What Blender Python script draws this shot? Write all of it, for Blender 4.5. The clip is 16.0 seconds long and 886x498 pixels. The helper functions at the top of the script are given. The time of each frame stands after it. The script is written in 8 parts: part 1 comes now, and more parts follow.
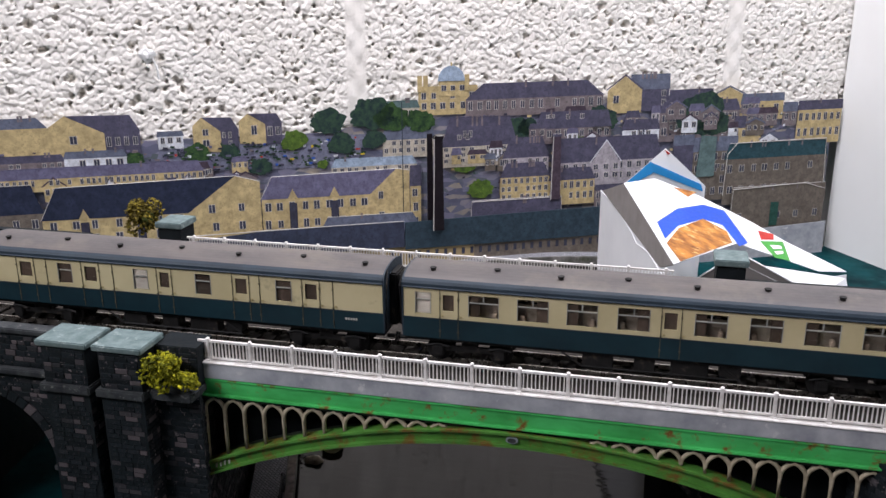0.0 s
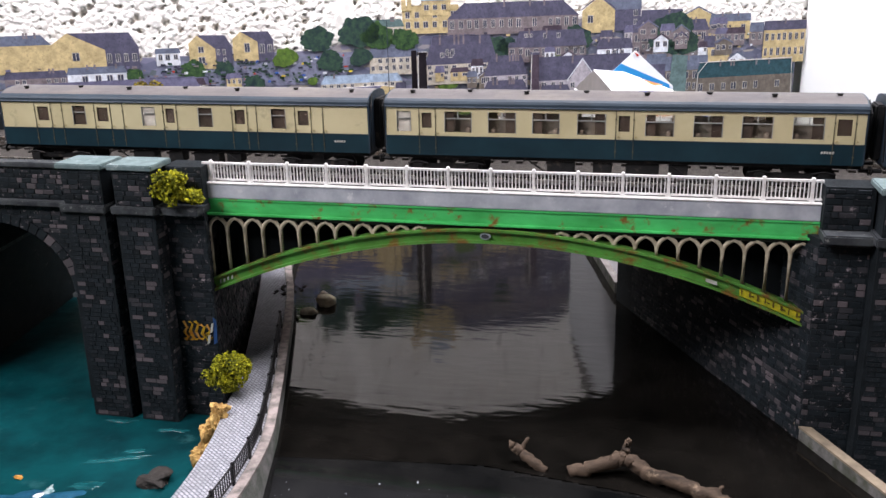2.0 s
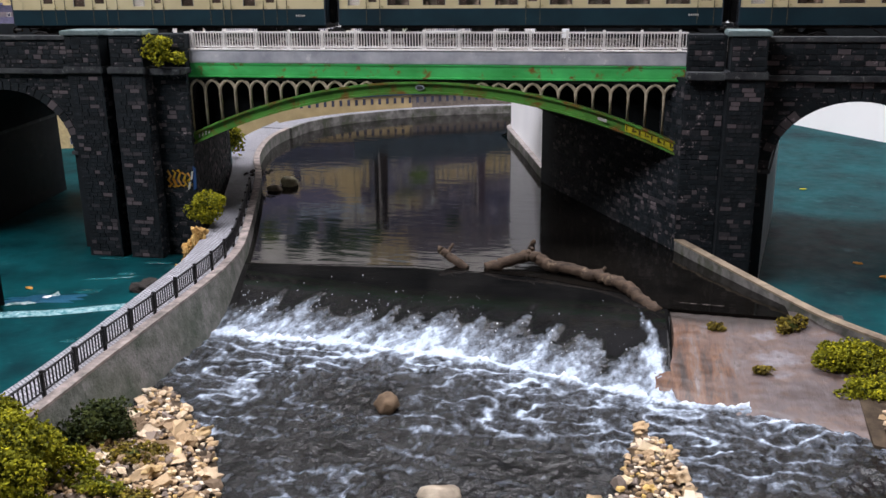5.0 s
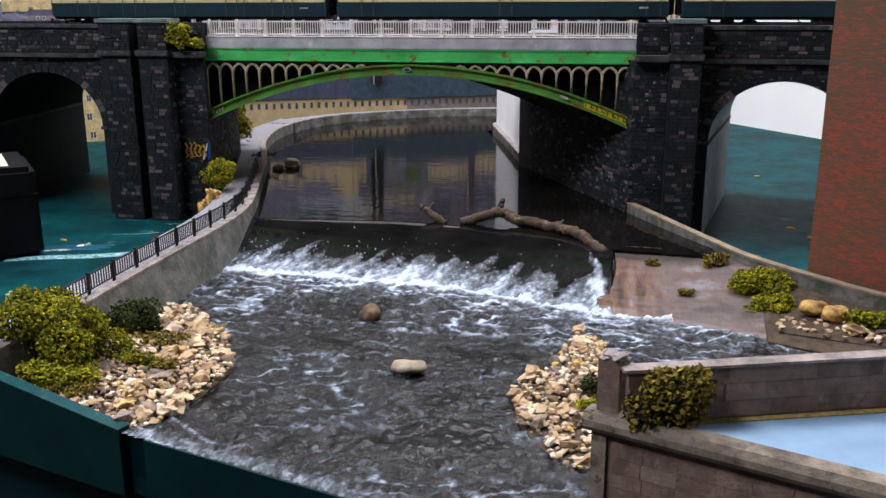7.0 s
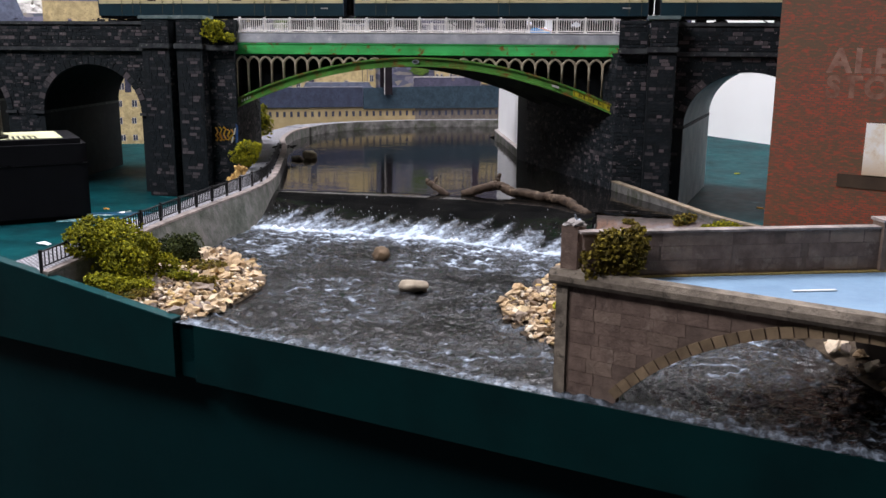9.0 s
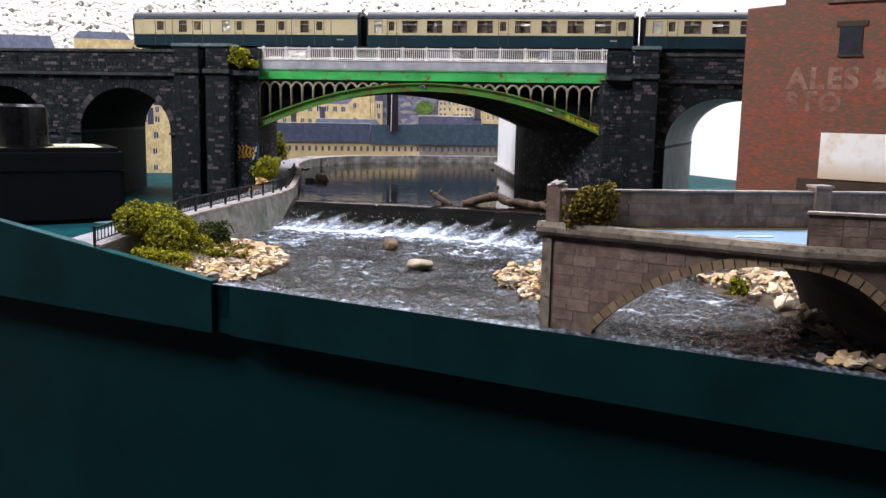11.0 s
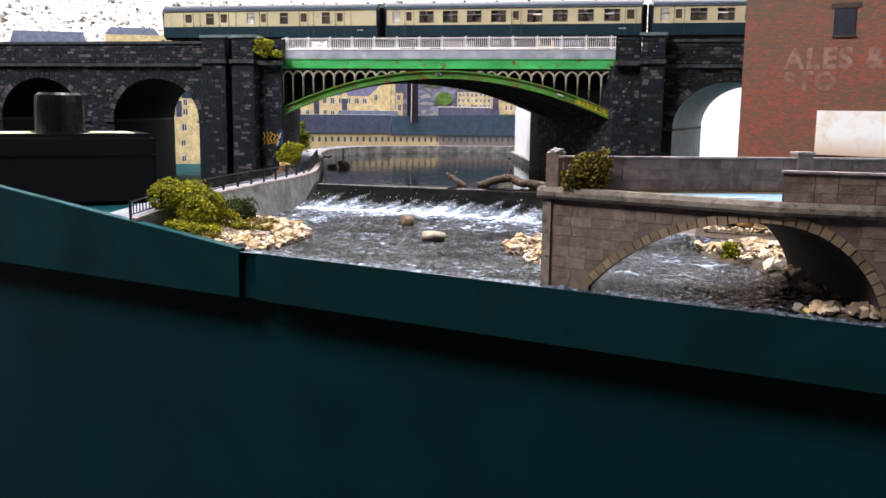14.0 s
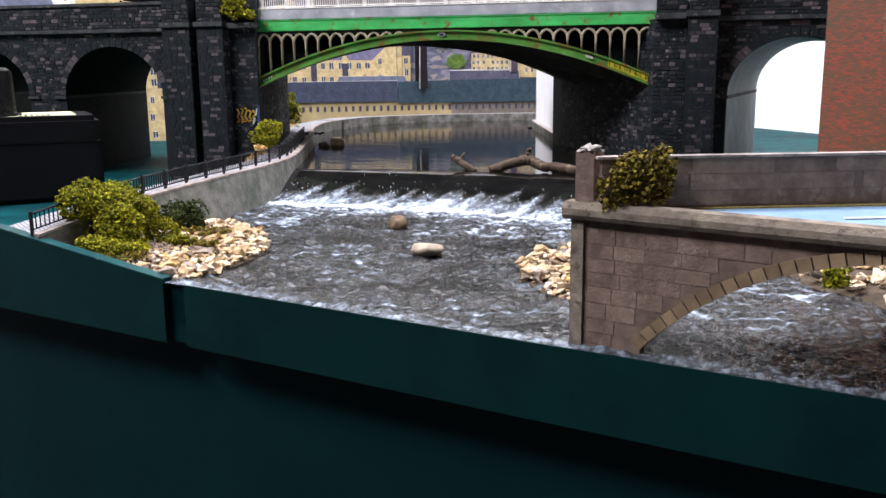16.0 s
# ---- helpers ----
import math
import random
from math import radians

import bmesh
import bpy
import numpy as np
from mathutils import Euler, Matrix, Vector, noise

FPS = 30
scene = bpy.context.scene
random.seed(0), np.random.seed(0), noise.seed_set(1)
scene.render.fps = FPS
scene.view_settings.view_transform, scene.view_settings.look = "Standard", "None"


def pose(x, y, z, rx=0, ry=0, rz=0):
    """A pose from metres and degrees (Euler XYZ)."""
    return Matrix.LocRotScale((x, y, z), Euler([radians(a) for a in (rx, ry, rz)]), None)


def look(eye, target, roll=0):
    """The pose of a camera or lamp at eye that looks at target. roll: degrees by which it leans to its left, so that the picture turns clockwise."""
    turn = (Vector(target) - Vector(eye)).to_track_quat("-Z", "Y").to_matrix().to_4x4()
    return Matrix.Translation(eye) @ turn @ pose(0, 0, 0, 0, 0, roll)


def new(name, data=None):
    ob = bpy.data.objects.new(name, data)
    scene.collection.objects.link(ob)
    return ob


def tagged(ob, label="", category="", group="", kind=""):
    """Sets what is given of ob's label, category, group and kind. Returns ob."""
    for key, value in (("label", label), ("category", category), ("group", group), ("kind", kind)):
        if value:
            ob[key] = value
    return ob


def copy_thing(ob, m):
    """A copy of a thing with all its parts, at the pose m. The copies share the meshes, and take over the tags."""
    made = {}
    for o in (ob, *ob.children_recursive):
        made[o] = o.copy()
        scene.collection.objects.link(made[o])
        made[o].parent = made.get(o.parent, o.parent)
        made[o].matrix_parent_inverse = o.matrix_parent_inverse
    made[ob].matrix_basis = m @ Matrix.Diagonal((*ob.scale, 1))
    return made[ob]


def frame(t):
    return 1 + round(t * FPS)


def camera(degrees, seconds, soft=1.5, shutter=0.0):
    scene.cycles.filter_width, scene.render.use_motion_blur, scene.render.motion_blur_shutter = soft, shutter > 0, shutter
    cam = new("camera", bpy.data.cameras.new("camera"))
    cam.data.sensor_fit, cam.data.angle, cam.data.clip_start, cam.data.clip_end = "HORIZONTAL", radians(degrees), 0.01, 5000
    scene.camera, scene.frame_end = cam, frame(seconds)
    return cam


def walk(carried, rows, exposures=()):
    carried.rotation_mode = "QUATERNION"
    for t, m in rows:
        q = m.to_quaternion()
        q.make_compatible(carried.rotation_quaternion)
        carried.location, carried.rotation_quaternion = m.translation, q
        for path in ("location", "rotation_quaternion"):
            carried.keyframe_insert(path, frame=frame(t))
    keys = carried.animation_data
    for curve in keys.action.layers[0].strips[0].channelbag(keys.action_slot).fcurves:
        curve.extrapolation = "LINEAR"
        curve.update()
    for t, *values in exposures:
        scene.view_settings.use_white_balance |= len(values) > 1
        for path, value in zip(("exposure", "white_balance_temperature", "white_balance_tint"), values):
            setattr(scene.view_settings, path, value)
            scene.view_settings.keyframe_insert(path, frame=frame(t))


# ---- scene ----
cam = camera(52.0, 16.0)
PATH = [
    (0, look((0.2314, -0.4007, 0.4154), (0.0983, 0.1549, 0.2322), -0.27)),
    (0.5, look((0.2355, -0.4206, 0.3953), (0.1011, 0.1385, 0.2239), -0.49)),
    (1, look((0.2432, -0.4311, 0.3624), (0.1087, 0.1297, 0.1967), -0.87)),
    (1.5, look((0.2520, -0.4555, 0.3460), (0.1194, 0.1027, 0.1706), -1.12)),
    (2, look((0.2569, -0.4795, 0.3342), (0.1281, 0.0773, 0.1513), -1.22)),
    (2.5, look((0.2621, -0.4980, 0.3231), (0.1352, 0.0579, 0.1364), -1.19)),
    (3, look((0.2659, -0.5207, 0.3126), (0.1453, 0.0367, 0.1260), -1.07)),
    (3.5, look((0.2714, -0.5425, 0.2964), (0.1561, 0.0169, 0.1125), -1.02)),
    (4, look((0.2774, -0.5612, 0.2862), (0.1658, -0.0011, 0.1024), -0.85)),
    (4.5, look((0.2885, -0.5833, 0.2798), (0.1786, -0.0214, 0.1003), -0.84)),
    (5, look((0.3029, -0.6096, 0.2609), (0.1940, -0.0462, 0.0858), -0.65)),
    (7.5, look((0.3438, -0.7252, 0.2354), (0.2323, -0.1546, 0.0874), -0.03)),
    (8, look((0.3509, -0.7475, 0.2312), (0.2387, -0.1743, 0.0938), 0.01)),
    (8.5, look((0.3519, -0.7730, 0.2137), (0.2371, -0.1989, 0.0826), 0.18)),
    (9, look((0.3573, -0.7923, 0.1994), (0.2406, -0.2184, 0.0686), 0.43)),
    (11.5, look((0.3758, -0.8925, 0.1640), (0.2573, -0.3105, 0.0793), 1.26)),
    (12, look((0.3816, -0.9145, 0.1630), (0.2613, -0.3326, 0.0800), 1.17)),
    (12.5, look((0.3864, -0.9271, 0.1564), (0.2626, -0.3460, 0.0727), 1.13)),
    (13, look((0.3940, -0.9364, 0.1525), (0.2698, -0.3558, 0.0659), 1.12)),
    (13.5, look((0.3901, -0.9300, 0.1510), (0.2652, -0.3497, 0.0635), 0.90)),
    (14, look((0.3877, -0.9060, 0.1539), (0.2535, -0.3287, 0.0610), 0.71)),
    (14.5, look((0.3867, -0.8750, 0.1598), (0.2496, -0.2987, 0.0649), 0.68)),
    (15, look((0.3835, -0.8375, 0.1598), (0.2427, -0.2628, 0.0606), 0.64)),
    (15.5, look((0.3774, -0.7882, 0.1635), (0.2297, -0.2165, 0.0569), -0.08)),
    (16, look((0.3681, -0.7558, 0.1609), (0.2188, -0.1870, 0.0419), -0.54)),
]
EXPOSURES = [(0.0, -0.4), (1.0, -0.15), (2.0, 0.3), (3.0, 0.35), (4.0, 0.2), (5.0, 0.0), (9.0, 0.0), (11.5, 0.6), (13.5, 0.75), (16.0, 0.7)]
walk(cam, PATH, EXPOSURES)

# ---------------------------------------------------------------- light
world = bpy.data.worlds.new("room_air")
scene.world = world
world.use_nodes = True
wbg = world.node_tree.nodes["Background"]
wbg.inputs[0].default_value = (0.80, 0.88, 1.0, 1)
wbg.inputs[1].default_value = 0.10


def area_lamp(name, eye, target, sx, sy, watts, col):
    data = bpy.data.lights.new(name, "AREA")
    data.shape, data.size, data.size_y, data.energy, data.color = "RECTANGLE", sx, sy, watts, col
    ob = new(name, data)
    ob.matrix_world = look(eye, target)
    return tagged(ob, "long white ceiling strip light", "ceiling light", kind="structure")


area_lamp("ceiling_light", (0.32, 0.20, 1.545), (0.32, 0.20, 0), 1.4, 0.5, 43, (0.955, 0.93, 1.0))
area_lamp("ceiling_light", (-0.80, -1.00, 1.545), (0.16, -0.05, 0.1), 1.2, 0.4, 52, (0.955, 0.93, 1.0))

# ---------------------------------------------------------------- materials
MATS = {}


def ramp(nt, fac, stops):
    n = nt.nodes.new("ShaderNodeValToRGB")
    el = n.color_ramp.elements
    while len(el) < len(stops):
        el.new(0.5)
    for e, (p, c) in zip(el, stops):
        e.position, e.color = p, (*c, 1)
    nt.links.new(fac, n.inputs[0])
    return n.outputs[0]


def mixc(nt, fac, a, b, mode="MIX"):
    n = nt.nodes.new("ShaderNodeMix")
    n.data_type, n.blend_type = "RGBA", mode
    for sock, val in ((n.inputs[0], fac), (n.inputs[6], a), (n.inputs[7], b)):
        if isinstance(val, (int, float)):
            sock.default_value = val
        elif isinstance(val, tuple):
            sock.default_value = (*val, 1)
        else:
            nt.links.new(val, sock)
    return n.outputs[2]


def tex(nt, kind, scale, stretch=(1, 1, 1), detail=4.0, rough=0.6, turn=(0, 0, 0)):
    tc = nt.nodes.new("ShaderNodeTexCoord")
    mp = nt.nodes.new("ShaderNodeMapping")
    mp.inputs[3].default_value = stretch
    mp.inputs[2].default_value = turn
    nt.links.new(tc.outputs["Object"], mp.inputs[0])
    n = nt.nodes.new(kind)
    n.inputs["Scale"].default_value = scale
    if kind == "ShaderNodeTexNoise":
        n.inputs["Detail"].default_value, n.inputs["Roughness"].default_value = detail, rough
    nt.links.new(mp.outputs[0], n.inputs["Vector"])
    return n


def mat(name, col, col2=None, scale=120, rough=0.7, metal=0.0, bump=0.3, bscale=900, spot=None, spot_scale=60, spot_at=(0.6, 0.68),
        vary=None, amount=0.5, stretch=(1, 1, 1), spec=0.25, depth=0.0004, tones=None):
    m = bpy.data.materials.new(name)
    m.use_nodes = True
    nt = m.node_tree
    bsdf = nt.nodes["Principled BSDF"]
    col2 = col2 or tuple(c * 0.7 for c in col)
    n = tex(nt, "ShaderNodeTexNoise", scale, stretch)
    c = ramp(nt, n.outputs[0], [(0.32, col2), (0.66, col)])
    if vary:
        r = nt.nodes.new("ShaderNodeObjectInfo" if vary == "object" else "ShaderNodeNewGeometry")
        out = r.outputs["Random" if vary == "object" else "Random Per Island"]
        tones = tones or [(0.0, tuple(x * 0.55 for x in col)), (0.5, col), (1.0, tuple(min(1, x * 1.5) for x in col))]
        c = mixc(nt, amount, c, ramp(nt, out, tones))
    if spot:
        s = tex(nt, "ShaderNodeTexNoise", spot_scale, (1, 1, 1), 5.0, 0.7)
        f = ramp(nt, s.outputs[0], [(spot_at[0], (0, 0, 0)), (spot_at[1], (1, 1, 1))])
        c = mixc(nt, f, c, spot)
    nt.links.new(c, bsdf.inputs["Base Color"])
    g = tex(nt, "ShaderNodeTexNoise", bscale * 0.4, (1, 1, 1), 3.0)
    rr = nt.nodes.new("ShaderNodeMapRange")
    rr.inputs[3].default_value, rr.inputs[4].default_value = max(0.02, rough - 0.12), min(1, rough + 0.12)
    nt.links.new(g.outputs[0], rr.inputs[0])
    nt.links.new(rr.outputs[0], bsdf.inputs["Roughness"])
    bsdf.inputs["Metallic"].default_value = metal
    bsdf.inputs["Specular IOR Level"].default_value = spec
    if bump:
        b = nt.nodes.new("ShaderNodeBump")
        b.inputs["Strength"].default_value, b.inputs["Distance"].default_value = bump, depth
        h = tex(nt, "ShaderNodeTexNoise", bscale, (1, 1, 1), 5.0)
        nt.links.new(h.outputs[0], b.inputs["Height"])
        nt.links.new(b.outputs[0], bsdf.inputs["Normal"])
    MATS[name] = m
    return m


STONE_TONES = [(0.0, (0.002, 0.004, 0.0055)), (0.42, (0.0065, 0.011, 0.014)), (0.70, (0.011, 0.0155, 0.0195)), (0.85, (0.046, 0.043, 0.047)), (1.0, (0.150, 0.122, 0.128))]
# Soot black taken darker, painting shade into the west barrels and behind the tracery.
mat("shade_black", (0.006, 0.0075, 0.0085), (0.002, 0.003, 0.0035), 90, 0.85, bump=0.4, spec=0.1)
mat("soot_stone", (0.009, 0.013, 0.016), (0.003, 0.005, 0.0065), 90, 0.72, bump=0.6, spot=(0.12, 0.105, 0.11), spot_scale=260, spot_at=(0.64, 0.74))
mat("soot_block", (0.010, 0.014, 0.017), (0.003, 0.005, 0.007), 90, 0.72, bump=0.7, vary="island", amount=0.72, tones=STONE_TONES,
    spot=(0.27, 0.225, 0.23), spot_scale=300, spot_at=(0.60, 0.70))
mat("soot_piece", (0.010, 0.014, 0.017), (0.003, 0.005, 0.007), 90, 0.72, bump=0.7, vary="object", amount=0.72, tones=STONE_TONES,
    spot=(0.27, 0.225, 0.23), spot_scale=300, spot_at=(0.60, 0.70))
mat("cap_stone", (0.17, 0.22, 0.22), (0.09, 0.13, 0.13), 160, 0.6, spot=(0.32, 0.36, 0.35), spot_scale=180)
mat("ledge_stone", (0.055, 0.060, 0.062), (0.018, 0.02, 0.024), 120, 0.7, spot=(0.16, 0.16, 0.15), spot_scale=220)
# Grey lining stone, lightened to stand in for light off the white wall.
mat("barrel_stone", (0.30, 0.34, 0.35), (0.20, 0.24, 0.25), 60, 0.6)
mat("iron_green", (0.085, 0.56, 0.16), (0.045, 0.32, 0.075), 48, 0.40, spot=(0.20, 0.085, 0.020), spot_scale=78, spot_at=(0.56, 0.65), bump=0.45, stretch=(0.6, 1, 1.6))
mat("iron_green_rib", (0.10, 0.30, 0.055), (0.055, 0.14, 0.022), 42, 0.45, spot=(0.17, 0.085, 0.022), spot_scale=70, spot_at=(0.50, 0.64), bump=0.5)
mat("iron_yellow", (0.50, 0.42, 0.02), (0.22, 0.26, 0.02), 220, 0.5)
mat("iron_rust", (0.10, 0.075, 0.012), (0.05, 0.03, 0.008), 160, 0.6, bump=0)
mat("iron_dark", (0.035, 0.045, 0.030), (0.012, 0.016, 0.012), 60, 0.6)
mat("iron_tracery", (0.52, 0.45, 0.33), (0.26, 0.22, 0.15), 160, 0.6, bump=0.4)
mat("rail_white", (0.86, 0.845, 0.83), (0.66, 0.62, 0.59), 170, 0.5, bump=0.2)
mat("grey_render", (0.48, 0.49, 0.52), (0.28, 0.29, 0.33), 60, 0.6, spot=(0.60, 0.60, 0.60), spot_scale=90)
mat("ballast", (0.055, 0.047, 0.040), (0.018, 0.016, 0.014), 420, 0.9, bump=1.0, bscale=700, depth=0.001)
mat("sleeper", (0.028, 0.024, 0.021), None, 200, 0.8)
mat("rail_steel", (0.55, 0.53, 0.50), (0.35, 0.3, 0.26), 120, 0.28, metal=1.0, bump=0.1)
mat("coach_cream", (0.62, 0.54, 0.33), (0.53, 0.455, 0.265), 35, 0.4, bump=0.08, spot=(0.26, 0.22, 0.14), spot_scale=55, spot_at=(0.62, 0.8))
mat("window_brown", (0.085, 0.062, 0.050), (0.05, 0.036, 0.03), 60, 0.3, bump=0)
mat("coach_blue", (0.011, 0.035, 0.047), (0.008, 0.023, 0.032), 40, 0.42, bump=0.08)
mat("coach_roof", (0.125, 0.110, 0.104), (0.080, 0.074, 0.076), 30, 0.5, bump=0.1, stretch=(0.6, 2, 2), spot=(0.16, 0.14, 0.12), spot_scale=28, spot_at=(0.5, 0.75))
mat("coach_roof_edge", (0.030, 0.045, 0.062), (0.02, 0.03, 0.042), 40, 0.5)
mat("coach_black", (0.016, 0.015, 0.015), (0.008, 0.008, 0.008), 160, 0.65, spot=(0.055, 0.045, 0.035), spot_scale=160)
mat("seam", (0.10, 0.09, 0.058), None, 100, 0.7, bump=0)
mat("brass", (0.55, 0.45, 0.22), None, 100, 0.35, metal=0.8, bump=0)
mat("window_frame", (0.40, 0.40, 0.37), (0.28, 0.28, 0.26), 100, 0.4, bump=0)
mat("seat_brown", (0.36, 0.29, 0.235), (0.24, 0.19, 0.155), 100, 0.8)
mat("saloon_lining", (0.27, 0.235, 0.20), (0.19, 0.155, 0.13), 160, 0.8, bump=0)
mat("blind", (0.50, 0.47, 0.43), (0.38, 0.35, 0.32), 80, 0.7, bump=0)
mat("lettering", (0.60, 0.58, 0.52), None, 100, 0.6, bump=0)
mat("teal_board", (0.002, 0.054, 0.060), (0.0014, 0.016, 0.020), 20, 0.55, bump=0.35, bscale=260, spec=0.05, spot=(0.022, 0.085, 0.09), spot_scale=34, spot_at=(0.61, 0.74))
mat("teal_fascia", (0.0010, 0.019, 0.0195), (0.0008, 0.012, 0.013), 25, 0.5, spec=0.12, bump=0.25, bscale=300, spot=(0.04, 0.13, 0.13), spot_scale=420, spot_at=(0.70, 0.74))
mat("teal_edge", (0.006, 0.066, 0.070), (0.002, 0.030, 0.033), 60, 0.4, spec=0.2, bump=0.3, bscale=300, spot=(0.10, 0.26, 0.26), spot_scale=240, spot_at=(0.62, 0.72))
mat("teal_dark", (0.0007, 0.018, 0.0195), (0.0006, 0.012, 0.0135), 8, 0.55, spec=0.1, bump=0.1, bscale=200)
mat("quay_stone", (0.205, 0.195, 0.185), (0.045, 0.045, 0.040), 85, 0.8, bump=1.0, spot=(0.060, 0.066, 0.044), spot_scale=48, spot_at=(0.47, 0.62))
mat("wall_mottled", (0.215, 0.200, 0.195), (0.085, 0.095, 0.075), 70, 0.75, bump=1.0, bscale=500, depth=0.0008, spot=(0.060, 0.075, 0.055), spot_scale=55, spot_at=(0.46, 0.66))
# Glossy white for the flecks that imitate sparkle on the weir.
mat("glint_fleck", (0.86, 0.90, 0.95), (0.70, 0.76, 0.84), 300, 0.14, bump=0, spec=0.5)
mat("coping_tan", (0.27, 0.215, 0.15), (0.14, 0.11, 0.08), 110, 0.8, bump=0.6)
mat("coping_worn", (0.36, 0.30, 0.275), (0.13, 0.115, 0.105), 150, 0.8, bump=0.8)
mat("coping_stone", (0.40, 0.365, 0.345), (0.22, 0.20, 0.19), 110, 0.8, bump=0.6)
mat("fence_black", (0.012, 0.012, 0.013), None, 100, 0.5, bump=0)
mat("bank_earth", (0.085, 0.062, 0.040), (0.035, 0.025, 0.016), 160, 0.9, bump=1.0, bscale=600)
PEBBLE = [(0.0, (0.070, 0.046, 0.032)), (0.18, (0.25, 0.165, 0.095)), (0.38, (0.50, 0.345, 0.185)), (0.56, (0.62, 0.47, 0.31)), (0.72, (0.80, 0.71, 0.57)), (0.79, (0.62, 0.41, 0.11)), (0.88, (0.28, 0.225, 0.195)), (1.0, (0.12, 0.095, 0.085))]
mat("pebble", (0.50, 0.42, 0.31), (0.36, 0.28, 0.19), 260, 0.75, bump=0.5, vary="object", amount=0.88, tones=PEBBLE)
mat("pebble_small", (0.50, 0.42, 0.31), (0.36, 0.28, 0.19), 260, 0.75, bump=0.5, vary="island", amount=0.88, tones=PEBBLE)
mat("boulder", (0.17, 0.115, 0.07), (0.06, 0.042, 0.028), 130, 0.8, bump=0.9)
mat("ochre_rock", (0.58, 0.38, 0.13), (0.20, 0.10, 0.03), 190, 0.8, bump=0.7)
mat("pale_rock", (0.66, 0.60, 0.42), (0.30, 0.24, 0.15), 110, 0.7, bump=0.7)
mat("river_rock", (0.38, 0.32, 0.24), (0.16, 0.13, 0.095), 110, 0.7, bump=0.7)
mat("drift_wood", (0.090, 0.060, 0.040), (0.018, 0.012, 0.008), 150, 0.8, bump=1.0, stretch=(0.5, 1.6, 1.6), spot=(0.27, 0.20, 0.135), spot_scale=130, spot_at=(0.6, 0.75))
LEAF = [(0.0, (0.026, 0.034, 0.003)), (0.45, (0.125, 0.135, 0.006)), (0.78, (0.32, 0.31, 0.010)), (1.0, (0.66, 0.58, 0.018))]
mat("moss", (0.32, 0.31, 0.011), (0.040, 0.048, 0.004), 75, 0.9, bump=0.6, vary="island", amount=0.45, tones=LEAF)
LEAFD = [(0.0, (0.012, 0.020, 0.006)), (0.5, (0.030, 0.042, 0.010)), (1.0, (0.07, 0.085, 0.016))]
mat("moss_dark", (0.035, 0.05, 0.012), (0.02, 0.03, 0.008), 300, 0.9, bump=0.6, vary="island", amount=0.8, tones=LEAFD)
LEAFO = [(0.0, (0.050, 0.036, 0.008)), (0.45, (0.160, 0.122, 0.016)), (0.8, (0.32, 0.24, 0.024)), (1.0, (0.56, 0.44, 0.035))]
mat("moss_olive", (0.125, 0.098, 0.018), (0.050, 0.038, 0.010), 110, 0.9, bump=0.6, vary="island", amount=0.42, tones=LEAFO)
mat("road_blue", (0.215, 0.335, 0.465), (0.155, 0.25, 0.365), 30, 0.45, bump=0.1)
mat("road_paint", (0.72, 0.74, 0.76), None, 100, 0.6, bump=0)
mat("verge", (0.33, 0.25, 0.085), (0.17, 0.12, 0.04), 500, 0.9, bump=1.0, bscale=1200)
BRIDGE = [(0.0, (0.100, 0.066, 0.052)), (0.35, (0.160, 0.108, 0.085)), (0.75, (0.212, 0.148, 0.114)), (1.0, (0.290, 0.212, 0.160))]
mat("bridge_stone", (0.228, 0.162, 0.128), (0.066, 0.045, 0.037), 130, 0.8, bump=1.0, vary="object", amount=0.36, tones=BRIDGE, spot=(0.29, 0.225, 0.18), spot_scale=150, spot_at=(0.57, 0.78))
mat("bridge_mortar", (0.175, 0.125, 0.098), (0.074, 0.053, 0.043), 100, 0.85, bump=0.6)
mat("bridge_ledge", (0.27, 0.225, 0.175), (0.075, 0.060, 0.046), 95, 0.8, bump=1.0, spot=(0.045, 0.038, 0.030), spot_scale=170, spot_at=(0.55, 0.68))
mat("voussoir", (0.225, 0.160, 0.095), (0.10, 0.07, 0.045), 190, 0.8, bump=0.4, vary="object", amount=0.4)
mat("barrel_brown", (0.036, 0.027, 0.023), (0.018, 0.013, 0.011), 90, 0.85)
mat("brick_brown", (0.070, 0.046, 0.030), (0.045, 0.030, 0.020), 60, 0.7, bump=0)
mat("card_edge", (0.66, 0.63, 0.60), None, 80, 0.7, bump=0)
mat("box_black", (0.004, 0.004, 0.006), (0.003, 0.003, 0.004), 60, 0.62, bump=0.7, bscale=1500, spec=0.12)
mat("label_yellow", (0.66, 0.66, 0.42), (0.58, 0.58, 0.34), 30, 0.6, bump=0)
mat("knob_black", (0.004, 0.004, 0.005), None, 100, 0.3, bump=0)
mat("wall_white", (0.92, 0.885, 0.835), (0.84, 0.80, 0.745), 30, 0.85, bump=0.55, bscale=480, depth=0.0009)
mat("mortar_white", (0.78, 0.76, 0.74), (0.68, 0.66, 0.64), 40, 0.85, bump=0.5, bscale=300)
mat("side_white", (0.88, 0.88, 0.87), (0.83, 0.83, 0.82), 6, 0.6, bump=0.1)
mat("card_stone", (0.42, 0.32, 0.165), (0.30, 0.23, 0.12), 60, 0.6, bump=0)
# For unseen room surfaces, kept dark to cut haze and reflections.
mat("room_grey", (0.10, 0.10, 0.11), (0.08, 0.08, 0.09), 4, 0.9, bump=0)
mat("carton_white", (0.88, 0.885, 0.90), (0.82, 0.825, 0.845), 20, 0.5, bump=0.05)
